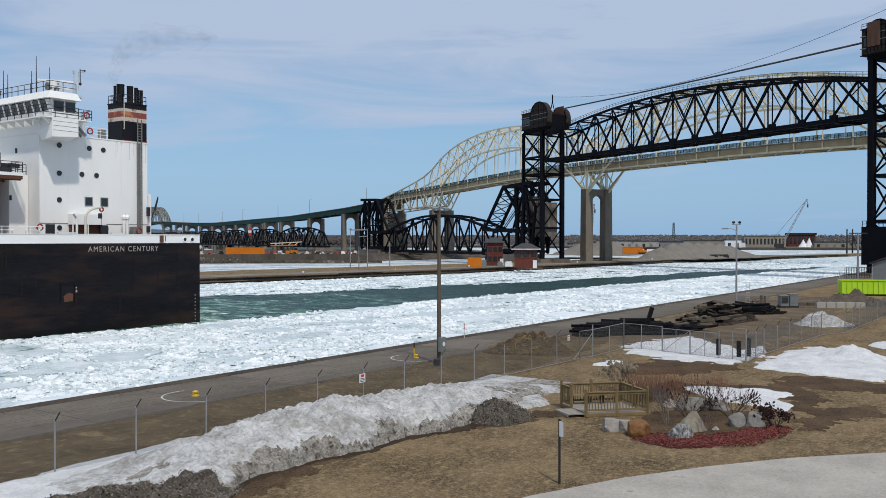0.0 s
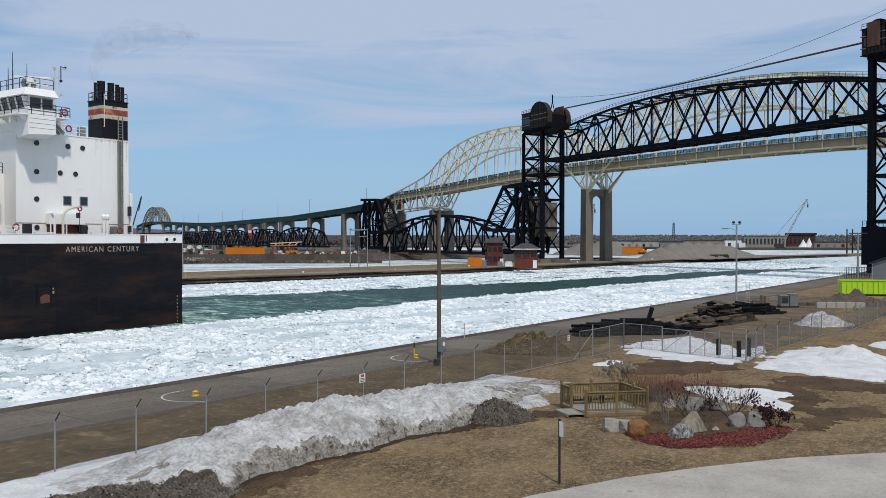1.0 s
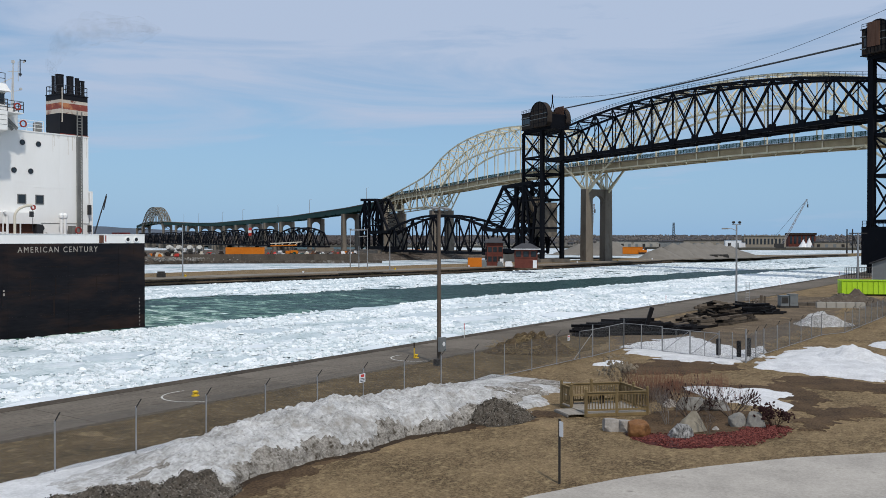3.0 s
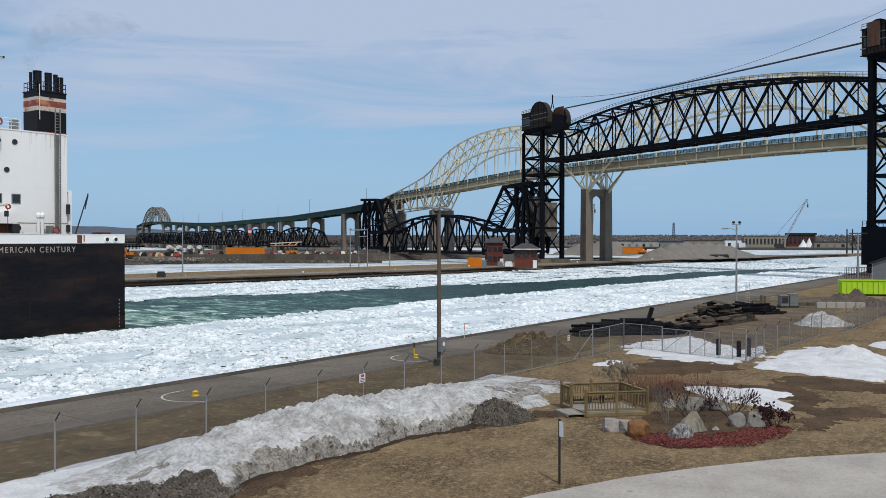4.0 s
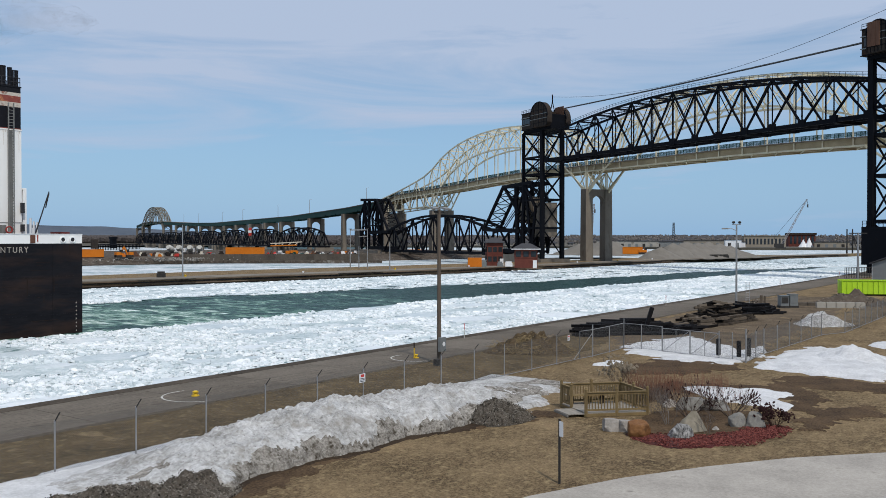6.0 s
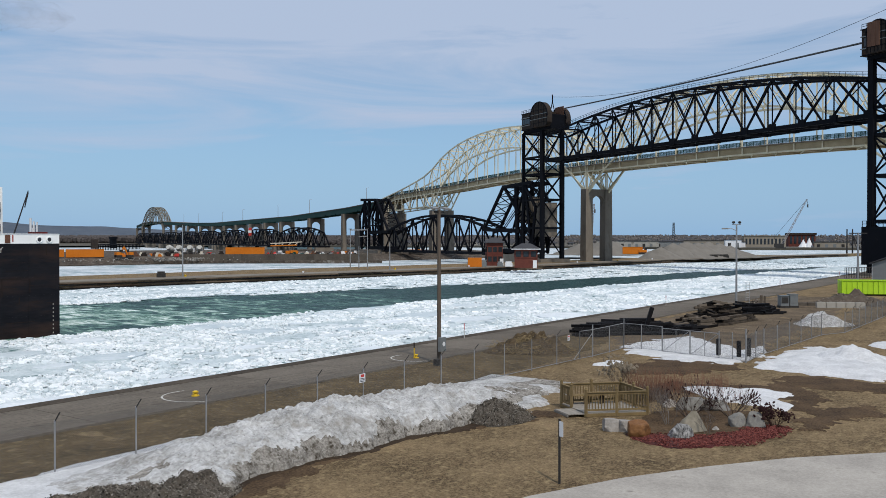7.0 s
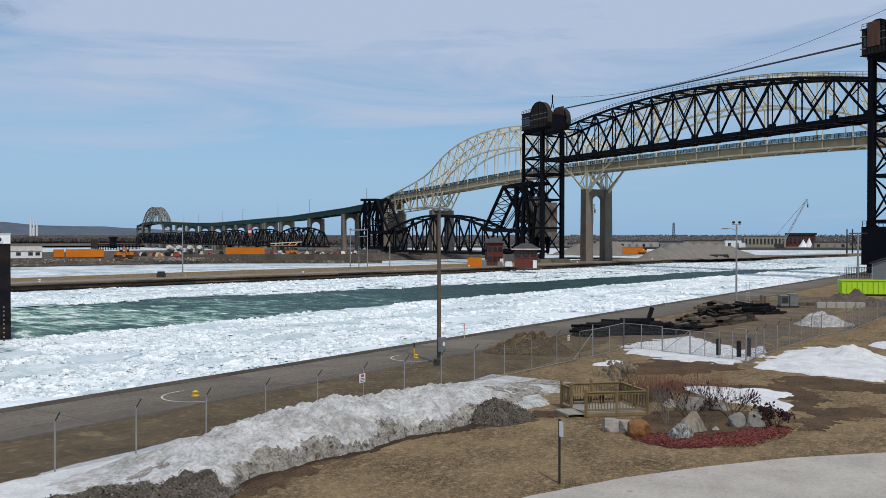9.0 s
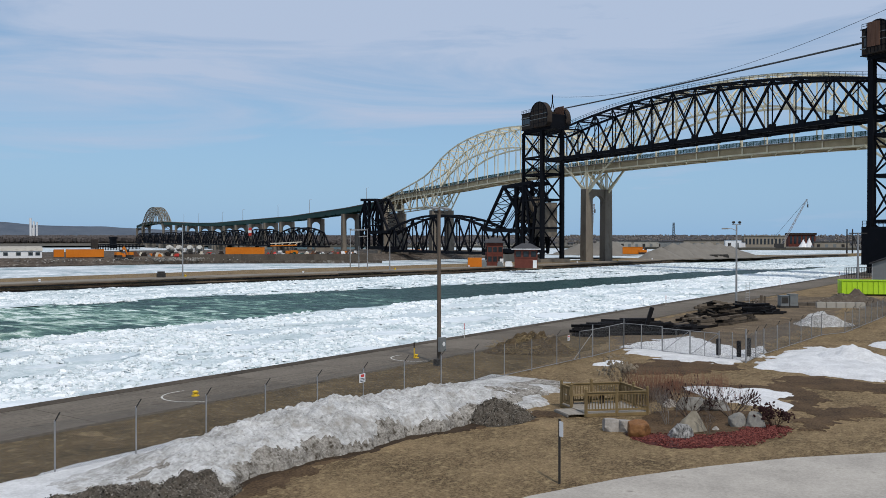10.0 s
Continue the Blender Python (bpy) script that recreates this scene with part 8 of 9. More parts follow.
# ---- bascule frames at both ends of the arched span ----
def make_bascule_frame(mirror):
    K = (lambda k: 195.5 - k) if mirror else (lambda k: k)
    t = thing("bascule_tower", "black steel counterweight frame of the bascule span", "bridge tower", bk(K(38), 4, 3), group="bascule frames")
    def mem(name, pts, s):
        part(name, Geo().beam(pts[0], pts[1], s, s), "black_steel", t)
    for w in (0.0, 7.0):
        mem("raker", (bk(K(53), w, 11.8), bk(K(39), w, 27.5)), 0.9)
        mem("head_beam", (bk(K(39), w, 27.5), bk(K(20), w, 28.2)), 1.3)
        mem("tower_leg", (bk(K(30), w, 27.6), bk(K(29), w, 3.0)), 1.2)
        mem("tower_leg", (bk(K(24), w, 28.2), bk(K(27), w, 3.0)), 1.0)
        mem("brace", (bk(K(38), w, 27.2), bk(K(28), w, 17.5)), 0.9)
        mem("brace", (bk(K(24), w, 28), bk(K(32), w, 12)), 0.6)
        mem("brace", (bk(K(53), w, 11.8), bk(K(27), w, 11.0)), 1.3)
        mem("rear_raker", (bk(K(25), w, 28.0), bk(K(17.5), w, 19.5)), 0.8)
        mem("rear_raker", (bk(K(17.5), w, 19.5), bk(K(20), w, 3.0)), 0.8)
        mem("brace", (bk(K(46), w, 3), bk(K(33), w, 12)), 0.5)
        mem("brace", (bk(K(46), w, 12), bk(K(46), w, 3)), 0.6)
    for i in range(5):
        u, v = i / 5, (i + 1) / 5
        a0, a1 = bk(K(53), 0, 11.8).lerp(bk(K(39), 0, 27.5), u), bk(K(53), 0, 11.8).lerp(bk(K(39), 0, 27.5), v)
        b0, b1 = bk(K(53), 7, 11.8).lerp(bk(K(39), 7, 27.5), u), bk(K(53), 7, 11.8).lerp(bk(K(39), 7, 27.5), v)
        mem("cross_strut", (a1, b1), 0.35)
        mem("lacing", (a0, b1), 0.28)
        mem("lacing", (b0, a1), 0.28)
    for k, z in ((39, 27.5), (24, 28.2), (20, 28.2), (28, 15)):
        mem("cross_strut", (bk(K(k), 0, z), bk(K(k), 7, z)), 0.6)
    if not mirror:
        part("counterweight", Geo().obox(bmat(K(26.5), 3.5, 14.0), 6.5, 6.0, 9.5), "pier_concrete", t)
    for w in (0.0, 7.0):
        for i in range(6):
            u, v = i / 6, (i + 1) / 6
            a0, a1 = bk(K(30), w, 27.6).lerp(bk(K(29), w, 3.0), u), bk(K(30), w, 27.6).lerp(bk(K(29), w, 3.0), v)
            b0, b1 = bk(K(24), w, 28.2).lerp(bk(K(20), w, 3.0), u), bk(K(24), w, 28.2).lerp(bk(K(20), w, 3.0), v)
            mem("lacing", (a0, b1), 0.35)
            mem("lacing", (b0, a1), 0.35)
        mem("rear_leg", (bk(K(24), w, 28.2), bk(K(20), w, 3.0)), 0.8)
    stair = Geo()
    for w in (0.6, 1.5):
        stair.beam(bk(K(41), w, 11.4), bk(K(30.5), w, 19.5), 0.16, 0.3)
    for i in range(22):
        stair.beam(bk(K(41), 0.6, 11.5).lerp(bk(K(30.5), 0.6, 19.6), i / 22), bk(K(41), 1.5, 11.5).lerp(bk(K(30.5), 1.5, 19.6), i / 22), 0.1)
    stair.beam(bk(K(41), 0.6, 12.5), bk(K(30.5), 0.6, 20.6), 0.12)
    part("stair", stair, "black_steel", t, "steep steel stair up the frame")
    part("machine_floor", Geo().obox(bmat(K(38), 3.5, 3.0), 22, 8, 1.6), "black_steel", t)
    part("pier", Geo().obox(bmat(K(36), 3.5, -4), 18, 11, 6.6), "pier_concrete", t)


make_bascule_frame(False)
make_bascule_frame(True)


# ---- street lamps on the road deck ----
for k in [228 + 84 * i + 14 * (i % 2) for i in range(8)]:
    z = deck_z(k) + 3.5
    t = thing("street_lamp", "thin street lamp on the road bridge", "street lamp", bk(k, RW0, z), group="bridge lamps")
    part("pole", Geo().tube(bk(k, RW0, z), bk(k, RW0, z + 9), 0.18, 0.12, 6), "zinc", t)
    part("arm", Geo().tube(bk(k, RW0, z + 9), bk(k, RW0 + 1.6, z + 9.2), 0.1, n=6), "zinc", t)

# the farther arch across the main channel
def make_far_arch():
    t = thing("arch_bridge", "distant grey-cream steel arch over the main channel", "bridge", bk(925, 30, 24), group="road bridge arches")
    mid, half, n = 925.0, 74.0, 14
    ks = [mid - half + 2 * half * i / n for i in range(n + 1)]
    top = lambda k: 48.8 - 19 * abs((k - mid) / half) ** 2.3
    low = lambda k: 43.0 - 24 * abs((k - mid) / half) ** 2.2
    for w in (RW0, RW1):
        for a, b in zip(ks, ks[1:]):
            part("top_chord", Geo().beam(bk(a, w, top(a)), bk(b, w, top(b)), 0.75), "arch_grey", t)
            part("arch_chord", Geo().beam(bk(a, w, low(a)), bk(b, w, low(b)), 0.75), "arch_grey", t)
            part("diagonal", Geo().beam(bk(a, w, low(a)), bk(b, w, top(b)), 0.5), "arch_grey", t)
        for k in ks:
            part("hanger", Geo().beam(bk(k, w, min(low(k), deck_z(k))), bk(k, w, top(k)), 0.5), "arch_grey", t)
    for a, b in zip(ks, ks[1:]):
        g = Geo().beam(bk(a, RW0, top(a)), bk(a, RW1, top(a)), 0.5)
        g.beam(bk(a, RW0, top(a)), bk(b, RW1, top(b)), 0.4).beam(bk(a, RW1, top(a)), bk(b, RW0, top(b)), 0.4)
        g.beam(bk(a, RW0, low(a)), bk(b, RW1, low(b)), 0.4).beam(bk(a, RW1, low(a)), bk(b, RW0, low(b)), 0.4)
        part("sway_brace", g, "arch_grey", t)


make_far_arch()

# railway signal mast with a red and white board
t = thing("signal_mast", "mast with a red and white marker board", "sign", bk(330, -14, 1.2))
part("mast", Geo().tube(bk(330, -14, 1.2), bk(330, -14, 15.5), 0.3, 0.2, 8), "dark_iron", t)
part("board", Geo().obox(bmat(330, -14.6, 10.5), 0.2, 2.2, 5.2), "sign_red", t)
part("board_stripe", Geo().obox(bmat(330, -14.8, 12.3), 0.3, 2.24, 1.6), "sign_white", t)
M["rubble"] = surf("rubble_stone", (0.09, 0.08, 0.07), (0.34, 0.315, 0.28), 0.5, 0.9, fine=3, islands=1.0)


# ---- the far side, set along the camera's sight lines to fit the view, by bearing (degrees from the canal's line) and distance from the platform ----
def far(bearing, dist, z=0.0):
    a = radians(bearing)
    return Vector((dist * math.cos(a), dist * math.sin(a), z))


def facing(bearing, dist, z, turn=0.0):
    """The pose whose x runs to the right across the line of sight and y away."""
    p = far(bearing, dist, z)
    return Matrix.Translation(p) @ pose(0, 0, 0, 0, 0, bearing - 90 + turn)


def boxed(t, m, name, b, mat, parent=None):
    g = Geo().box(*b)
    g.v = [tuple(m @ Vector(p)) for p in g.v]
    return part(name, g, mat, parent or t)


def make_site_container(bearing, dist, w, h, label, ribs=12):
    m = facing(bearing, dist, 1.2, 4)
    t = thing("site_container", label, "container", m, group="orange site containers")
    boxed(t, m, "body", (-w / 2, -1.3, 0.15, w / 2, 1.3, h), "orange")
    boxed(t, m, "skid", (-w / 2 + 0.2, -1.2, 0, w / 2 - 0.2, 1.2, 0.15), "dark_iron")
    for i in range(ribs + 1):
        x = -w / 2 + i * (w - 0.15) / ribs
        boxed(t, m, "rib", (x, -1.38, 0.2, x + 0.15, -1.3, h - 0.1), "orange")
    boxed(t, m, "roof_rail", (-w / 2, -1.4, h, w / 2, -1.1, h + 0.15), "orange")


make_site_container(59.2, 362, 3.6, 2.9, "small orange site container on the island", 4)
make_site_container(57.75, 355, 13.2, 3.0, "long orange site container on the island", 14)
make_site_container(48.25, 388, 16.4, 3.3, "long orange site container below the railway trusses", 16)
make_site_container(23.3, 415, 9.0, 3.2, "orange site container behind the road pier", 8)


def make_site_shed():
    m = facing(61.6, 358, 1.2, 3)
    t = thing("site_shed", "long pale metal shed with small windows", "building", m)
    boxed(t, m, "wall", (-12, -4, 0, 9, 4, 2.6), "sign_white")
    pts = [(-1, -4.3, 2.6), (-1, -3, 3.7), (-1, 0, 4.3), (-1, 3, 3.7), (-1, 4.3, 2.6)]
    part("roof", Geo().extrude([m @ (Vector(p) + Vector((-11.3, 0, 0))) for p in pts], m.to_3x3() @ Vector((21.6, 0, 0))), "pale_concrete", t)
    for x in (-9.5, -6.5, -3.0, 1.2, 5.2, 7.6):
        w = boxed(t, m, "window", (x - 0.8, -4.08, 0.9, x + 0.8, -4.0, 2.2), "cabinet_grey")
        boxed(t, m, "pane", (x - 0.65, -4.12, 1.05, x + 0.65, -4.081, 2.05), "glass", w)


make_site_shed()


def make_mixer(bearing, dist, turn):
    m = facing(bearing, dist, 1.2, turn)
    t = thing("concrete_mixer_truck", "white concrete mixer truck parked on the island", "truck", m, group="mixer trucks")
    boxed(t, m, "chassis", (-4, -1.1, 0.7, 4, 1.1, 1.1), "dark_iron")
    boxed(t, m, "cab", (2.4, -1.2, 1.1, 4.2, 1.2, 3.0), "sign_white")
    boxed(t, m, "windscreen", (4.2, -1.0, 2.0, 4.24, 1.0, 2.8), "glass")
    g = Geo().lathe([(0.5, -3.0), (1.1, -2.2), (1.45, -0.4), (1.4, 0.8), (0.9, 2.3)], (0, 0, 0), 14)
    r = m @ Matrix.Translation((-0.9, 0, 2.7)) @ pose(0, 0, 0, 0, -72, 0)
    g.v = [tuple(r @ Vector(p)) for p in g.v]
    part("drum", g, "worn_white", t)
    for x in (-3.2, -2.1, 3.1):
        for y in (-1.15, 1.15):
            g = Geo().tube((x, y - 0.15, 0.5), (x, y + 0.15, 0.5), 0.5, n=12)
            g.v = [tuple(m @ Vector(p)) for p in g.v]
            part("wheel", g, "dark_iron", t)


for i, bearing in enumerate((52.75, 52.2, 51.6, 51.05)):
    make_mixer(bearing, 408 - 3 * i, 62 + 9 * i)


def make_machine(bearing, dist, mat, label, boom, turn=20, s=1.0):
    m = facing(bearing, dist, 1.2, turn)
    t = thing("excavator", label, "excavator", m, group="site machines")
    boxed(t, m, "track", (-1.8 * s, -1.3, 0, 1.8 * s, -0.7, 0.9), "dark_iron")
    boxed(t, m, "track", (-1.8 * s, 0.7, 0, 1.8 * s, 1.3, 0.9), "dark_iron")
    boxed(t, m, "body", (-1.8 * s, -1.2, 0.9, 1.0 * s, 1.2, 2.0), mat)
    boxed(t, m, "cab", (0.2, -1.1, 2.0, 1.3, 0.1, 3.0), "glass")
    if boom:
        g = Geo().beam((1, 0, 1.6), (3.4 * s, 0, 4.0), 0.4).beam((3.4 * s, 0, 4.0), (5.4 * s, 0, 1.6), 0.35).box(5.0 * s, -0.5, 0.9, 5.8 * s, 0.5, 1.7)
        g.v = [tuple(m @ Vector(p)) for p in g.v]
        part("boom", g, mat, t)


make_machine(55.85, 352, "orange", "small orange excavator on the island", True, 20, 0.6)
make_machine(55.2, 356, "orange", "small orange excavator on the island", True, 200, 0.6)
make_machine(45.2, 392, "orange", "orange wheeled machine among the site clutter", False)
make_machine(22.6, 412, "orange", "orange machine behind the road pier", False, 10, 1.2)
make_machine(37.2, 420, "orange", "orange machine seen through the bascule span", False, 10, 2.2)
# cream boom conveyor
m = facing(45.7, 392, 1.2)
t = thing("conveyor", "cream and orange boom conveyor on the work site", "conveyor", m)
for (a, b, s, mat) in (((-6.5, 0, 5.0), (7, 0, 5.7), 0.4, "davit_cream"), ((-6.5, 0, 4.0), (5, 0, 4.3), 0.45, "orange"), ((-1, 0, 0), (-1, 0, 5.0), 0.4, "dark_iron"), ((3, 0, 0), (3, 0, 5.2), 0.4, "dark_iron"), ((-5, 0, 4.0), (-3.4, 0, 5.2), 0.25, "davit_cream"), ((-2, 0, 4.1), (-0.4, 0, 5.3), 0.25, "davit_cream"), ((1, 0, 4.2), (2.6, 0, 5.5), 0.25, "davit_cream"), ((4, 0, 4.3), (5.6, 0, 5.6), 0.25, "davit_cream"), ((0, -0.4, 1.2), (5.5, -0.4, 1.2), 1.2, "orange")):
    g = Geo().beam(a, b, s)
    g.v = [tuple(m @ Vector(p)) for p in g.v]
    part("frame", g, mat, t)
# gear along the island edge
rng = random.Random(61)
for i in range(110):
    bearing = rng.uniform(41.2, 46.8) if i % 5 < 3 else rng.uniform(49.5, 56)
    d = 386 + rng.uniform(-6, 14) if i % 5 < 3 else 372 + rng.uniform(-8, 12)
    w, h = rng.uniform(0.5, 2.6), rng.uniform(0.4, 2.0)
    mat = rng.choice(("sign_white", "sign_red", "davit_cream", "brown_panel", "cabinet_grey", "orange", "dark_iron", "pale_concrete", "green_steel", "rust_steel", "dark_iron"))
    m = facing(bearing, d, 1.2, rng.uniform(-30, 30))
    g = Geo().box(-w / 2, -0.8, 0, w / 2, 0.8, h * 0.6).box(-w * 0.3, -0.6, h * 0.6, w * 0.35, 0.6, h)
    g.v = [tuple(m @ Vector(p)) for p in g.v]
    solid("site_crate", g, mat, "piece of building-site gear on the island", "crate", group="site gear", at=m.translation.copy())
rng = random.Random(62)
g = Geo()
for _ in range(700):
    bearing = rng.choice((rng.uniform(50.8, 53.8), rng.uniform(41, 62)))
    p = far(bearing, 330 + (62 - bearing) * 1.6 + rng.uniform(-2, 14), -0.2 + rng.random() * 1.0)
    s = rng.uniform(0.12, 0.5)
    g.obox(Matrix.Translation(p) @ pose(0, 0, 0, rng.uniform(-30, 30), rng.uniform(-30, 30), rng.uniform(0, 90)), s * 1.5, s, s * 0.7)
solid("rubble", g, "rubble", "broken concrete rubble along the island bank", "rubble", "stuff")
for i, (bearing, d, r, h) in enumerate(((21.5, 378, 9, 4.9), (20.0, 398, 14, 7.2), (18.6, 412, 14, 6.6), (17.35, 428, 13, 5.8), (19.3, 402, 13, 6.9), (18.0, 418, 13, 6.3), (20.8, 388, 12, 6.2), (25.0, 440, 16, 7.5), (26.6, 445, 14, 5.5))):
    p = far(bearing, d)
    heap("sand_pile", p.x, p.y, r * 1.1, r, h, "sand", "large conical pile of grey-brown sand", "sand pile", 70 + i, rough=0.05, n=30, base=-0.05 if i < 7 else 0.5)
p = far(18.1, 335)
for i in range(5):
    m = facing(18.5 - i * 0.22, 392 + 1.5 * i, 0.05, 10 * i)
    g = Geo().box(-1.2, -0.8, 0, 1.2, 0.8, 0.8 + 0.3 * (i % 3)).box(-0.5, -0.5, 0.8, 0.9, 0.5, 1.5)
    g.v = [tuple(m @ Vector(q)) for q in g.v]
    solid("site_crate", g, "dark_iron", "dark machinery parked before the sand pile", "crate", group="site gear", at=m.translation.copy())


# ---- town, crane and woods on the far shore ----
def make_hall():
    m = facing(15.4, 940, 0.6, 8)
    t = thing("power_house", "long tan stone hall with tall dark windows", "building", m)
    boxed(t, m, "wall", (-20, -8, 0, 20, 8, 10.5), "tan_wall")
    boxed(t, m, "cornice", (-20.6, -8.6, 10.5, 20.6, 8.6, 11.3), "tan_wall")
    boxed(t, m, "low_wing", (-32, -6, 0, -20, 8, 8), "tan_wall")
    for i in range(11):
        x = -17.5 + i * 3.5
        boxed(t, m, "window", (x - 0.9, -8.15, 2.5, x + 0.9, -8.0, 8.2), "glass")


make_hall()
m = facing(13.3, 980, 0.6, 10)
t = thing("brick_block", "large dark red building with a flat roof", "building", m)
boxed(t, m, "wall", (-13, -8, 0, 13, 8, 12), "brick")
boxed(t, m, "roof", (-14, -9, 12, 14, 9, 14), "rust_steel")
for i in range(6):
    boxed(t, m, "window", (-12 + i * 4.2, -8.15, 3, -9.6 + i * 4.2, -8, 11), "glass")
m = facing(12.95, 900, 0.6)
t = thing("tent", "white peaked event tent on the shore", "tent", m)
for x, h in ((-3.2, 7.5), (2.0, 9.0)):
    g = Geo().lathe([(4.6, 0.0), (2.4, h * 0.4), (1.2, h * 0.7), (0.1, h)], (x, 0, 0), 10)
    g.v = [tuple(m @ Vector(p)) for p in g.v]
    part("canopy", g, "sign_white", t)


M["crane_paint"] = surf("crane_paint", (0.16, 0.15, 0.155), (0.30, 0.28, 0.285), 0.3, 0.7, bump=0)


def make_crane(bearing, dist, lean, length, label):
    m = facing(bearing, dist, 0.6)
    t = thing("crawler_crane", label, "crane", m, group="cranes")
    a, b = Vector((0, 0, 3)), Vector((lean, 0, length))
    q = []
    for dx, dy in ((-0.8, -0.8), (0.8, -0.8), (0.8, 0.8), (-0.8, 0.8)):
        q.append((a + Vector((dx, dy, 0)), b + Vector((dx * 0.5, dy * 0.5, 0))))
    g = Geo()
    for p, r in q:
        g.beam(p, r, 0.32)
    n = 14
    for i in range(n):
        for j in range(4):
            p = q[j][0].lerp(q[j][1], i / n)
            r = q[(j + 1) % 4][0].lerp(q[(j + 1) % 4][1], (i + 1) / n)
            g.beam(p, r, 0.2)
    g.v = [tuple(m @ Vector(p)) for p in g.v]
    part("boom", g, "crane_paint", t)
    g = Geo().tube(b, b + Vector((0.6, 0, -4)), 0.12, n=5).box(lean + 0.1, -0.5, length - 6.5, lean + 1.1, 0.5, length - 4)
    g.v = [tuple(m @ Vector(p)) for p in g.v]
    part("hook", g, "dark_iron", t)
    g = Geo().tube((-6, 0, 9), b, 0.1, n=5).tube((-6, 0, 9), (-4, 0, 3), 0.2, n=5)
    g.v = [tuple(m @ Vector(p)) for p in g.v]
    part("stay", g, "dark_iron", t)
    boxed(t, m, "cab", (-6, -2, 1, 1.5, 2, 4), "dark_iron")
    boxed(t, m, "track", (-5, -2.6, 0, 3, 2.6, 1), "dark_iron")


make_crane(14.35, 760, 18.5, 39.5, "tall grey lattice-boom crane on the far shore")
make_crane(25.95, 640, 2.5, 33, "slender lattice crane behind the road pier")
p = far(20.76, 1400, 0)
g = Geo()
for dx, dy in ((-2, -2), (2, -2), (2, 2), (-2, 2)):
    g.beam((p.x + dx, p.y + dy, 0), (p.x + dx * 0.4, p.y + dy * 0.4, 34), 0.5)
for i in range(8):
    s = 2 - 1.5 * i / 8
    g.beam((p.x - s, p.y - s, i * 4), (p.x + s, p.y + s, i * 4 + 4), 0.35).beam((p.x - s, p.y + s, i * 4 + 4), (p.x + s, p.y - s, i * 4), 0.35)
solid("radio_mast", g, "dark_iron", "lattice radio mast above the town", "mast", at=p)
for bearing, d, h, lean in ((10.75, 560, 13, 0), (10.45, 560, 13, 0)):
    p = far(bearing, d, -1)
    solid("dolphin_post", Geo().tube(p, p + Vector((0, 0, h + 2)), 0.45, 0.35, 8), "dark_iron", "tall dark pile standing in the water", "pile", group="piles", at=p)
p = far(10.4, 560, -1)
solid("dolphin_post", Geo().beam(p + Vector((0, 0, 11)), far(10.0, 556, 2), 0.6).beam(p + Vector((0, 0, 9)), far(10.2, 556, 2), 0.5), "dark_iron", "raking dark timber brace by the piles", "pile", group="piles", at=p)
for bearing, d, r, h in ((60.72, 1500, 1.7, 41), (60.55, 1503, 1.5, 36), (60.38, 1500, 1.4, 35), (60.62, 1510, 1.0, 26)):
    p = far(bearing, d)
    solid("silo_tower", Geo().lathe([(r * 1.1, 0), (r, 1), (r, h - 1), (r * 1.05, h)], p, 10), "sign_white", "slim white industrial tower across the river", "tower", group="white towers", at=p)
# low trestle and swing-bridge pier running left of the trusses
t = thing("trestle", "low dark railway trestle across the river ice", "bridge", far(56, 900))
a, b = far(54.6, 900, 3.6), far(57.2, 800, 3.4)
part("girder", Geo().beam(a, b, 3.0, 0.9), "black_steel", t)
for i in range(30):
    p = a.lerp(b, (i + 0.5) / 30)
    part("pile_bent", Geo().beam((p.x, p.y, -2), (p.x, p.y, 3.2), 0.5), "black_steel", t)
p = far(56.15, 860, -1)
solid("control_tower", Geo().box(p.x - 2.2, p.y - 2.2, 0, p.x + 2.2, p.y + 2.2, 8.5).box(p.x - 2.6, p.y - 2.6, 8.5, p.x + 2.6, p.y + 2.6, 10.5), "black_steel", "dark control cabin on the trestle", "building", at=p)
p = far(57.2, 800, -1)
solid("control_tower", Geo().box(p.x - 2.2, p.y - 2.2, 0, p.x + 2.2, p.y + 2.2, 8), "rust_steel", "small rusty cabin at the trestle's end", "building", at=p)

# rising ground under the town and the woods
def shore_z(d):
    return 0.55 + max(0.0, d - 1100) * 0.012


g = Geo()
g.grid(60, 24, lambda u, v: tuple(far(70 - 68 * u, 1100 + 1400 * v, shore_z(1100 + 1400 * v) + (0.06 if 0 < v < 1 else 0.0))))
solid("hillside", g, "far_land", "brown rising ground of the far shore", "ground", "structure", True)

# houses and sheds of the town: one mesh each
rng = random.Random(90)
house_meshes = []
for w, d, h in ((7, 6, 2.8), (8, 6, 4.0), (11, 7, 3.2), (15, 8, 3.6), (9, 6, 3)):
    g = Geo().box(-w / 2, -d / 2, 0, w / 2, d / 2, h)
    g.now = 1
    g.extrude([(-w / 2 - 0.4, -d / 2 - 0.4, h), (-w / 2 - 0.4, d / 2 + 0.4, h), (-w / 2 - 0.4, 0, h + d * 0.28)], (w + 0.8, 0, 0))
    g.now = 2
    for i in range(4):
        x = -w / 2 + (i + 0.5) * w / 4
        g.box(x - w / 14, -d / 2 - 0.1, 1, x + w / 14, -d / 2, 2.6)
    house_meshes.append(g.mesh("house", ["town", "roof", "glass"]))
for i in range(340):
    bearing, d = rng.uniform(8.0, 38.0), 1060 + 1200 * rng.random() ** 1.3
    ob = new("house", rng.choice(house_meshes))
    ob.matrix_basis = facing(bearing, d, shore_z(d), rng.uniform(-25, 25))
    tagged(ob, "small distant house of the town on the far shore", "house", group="town houses")


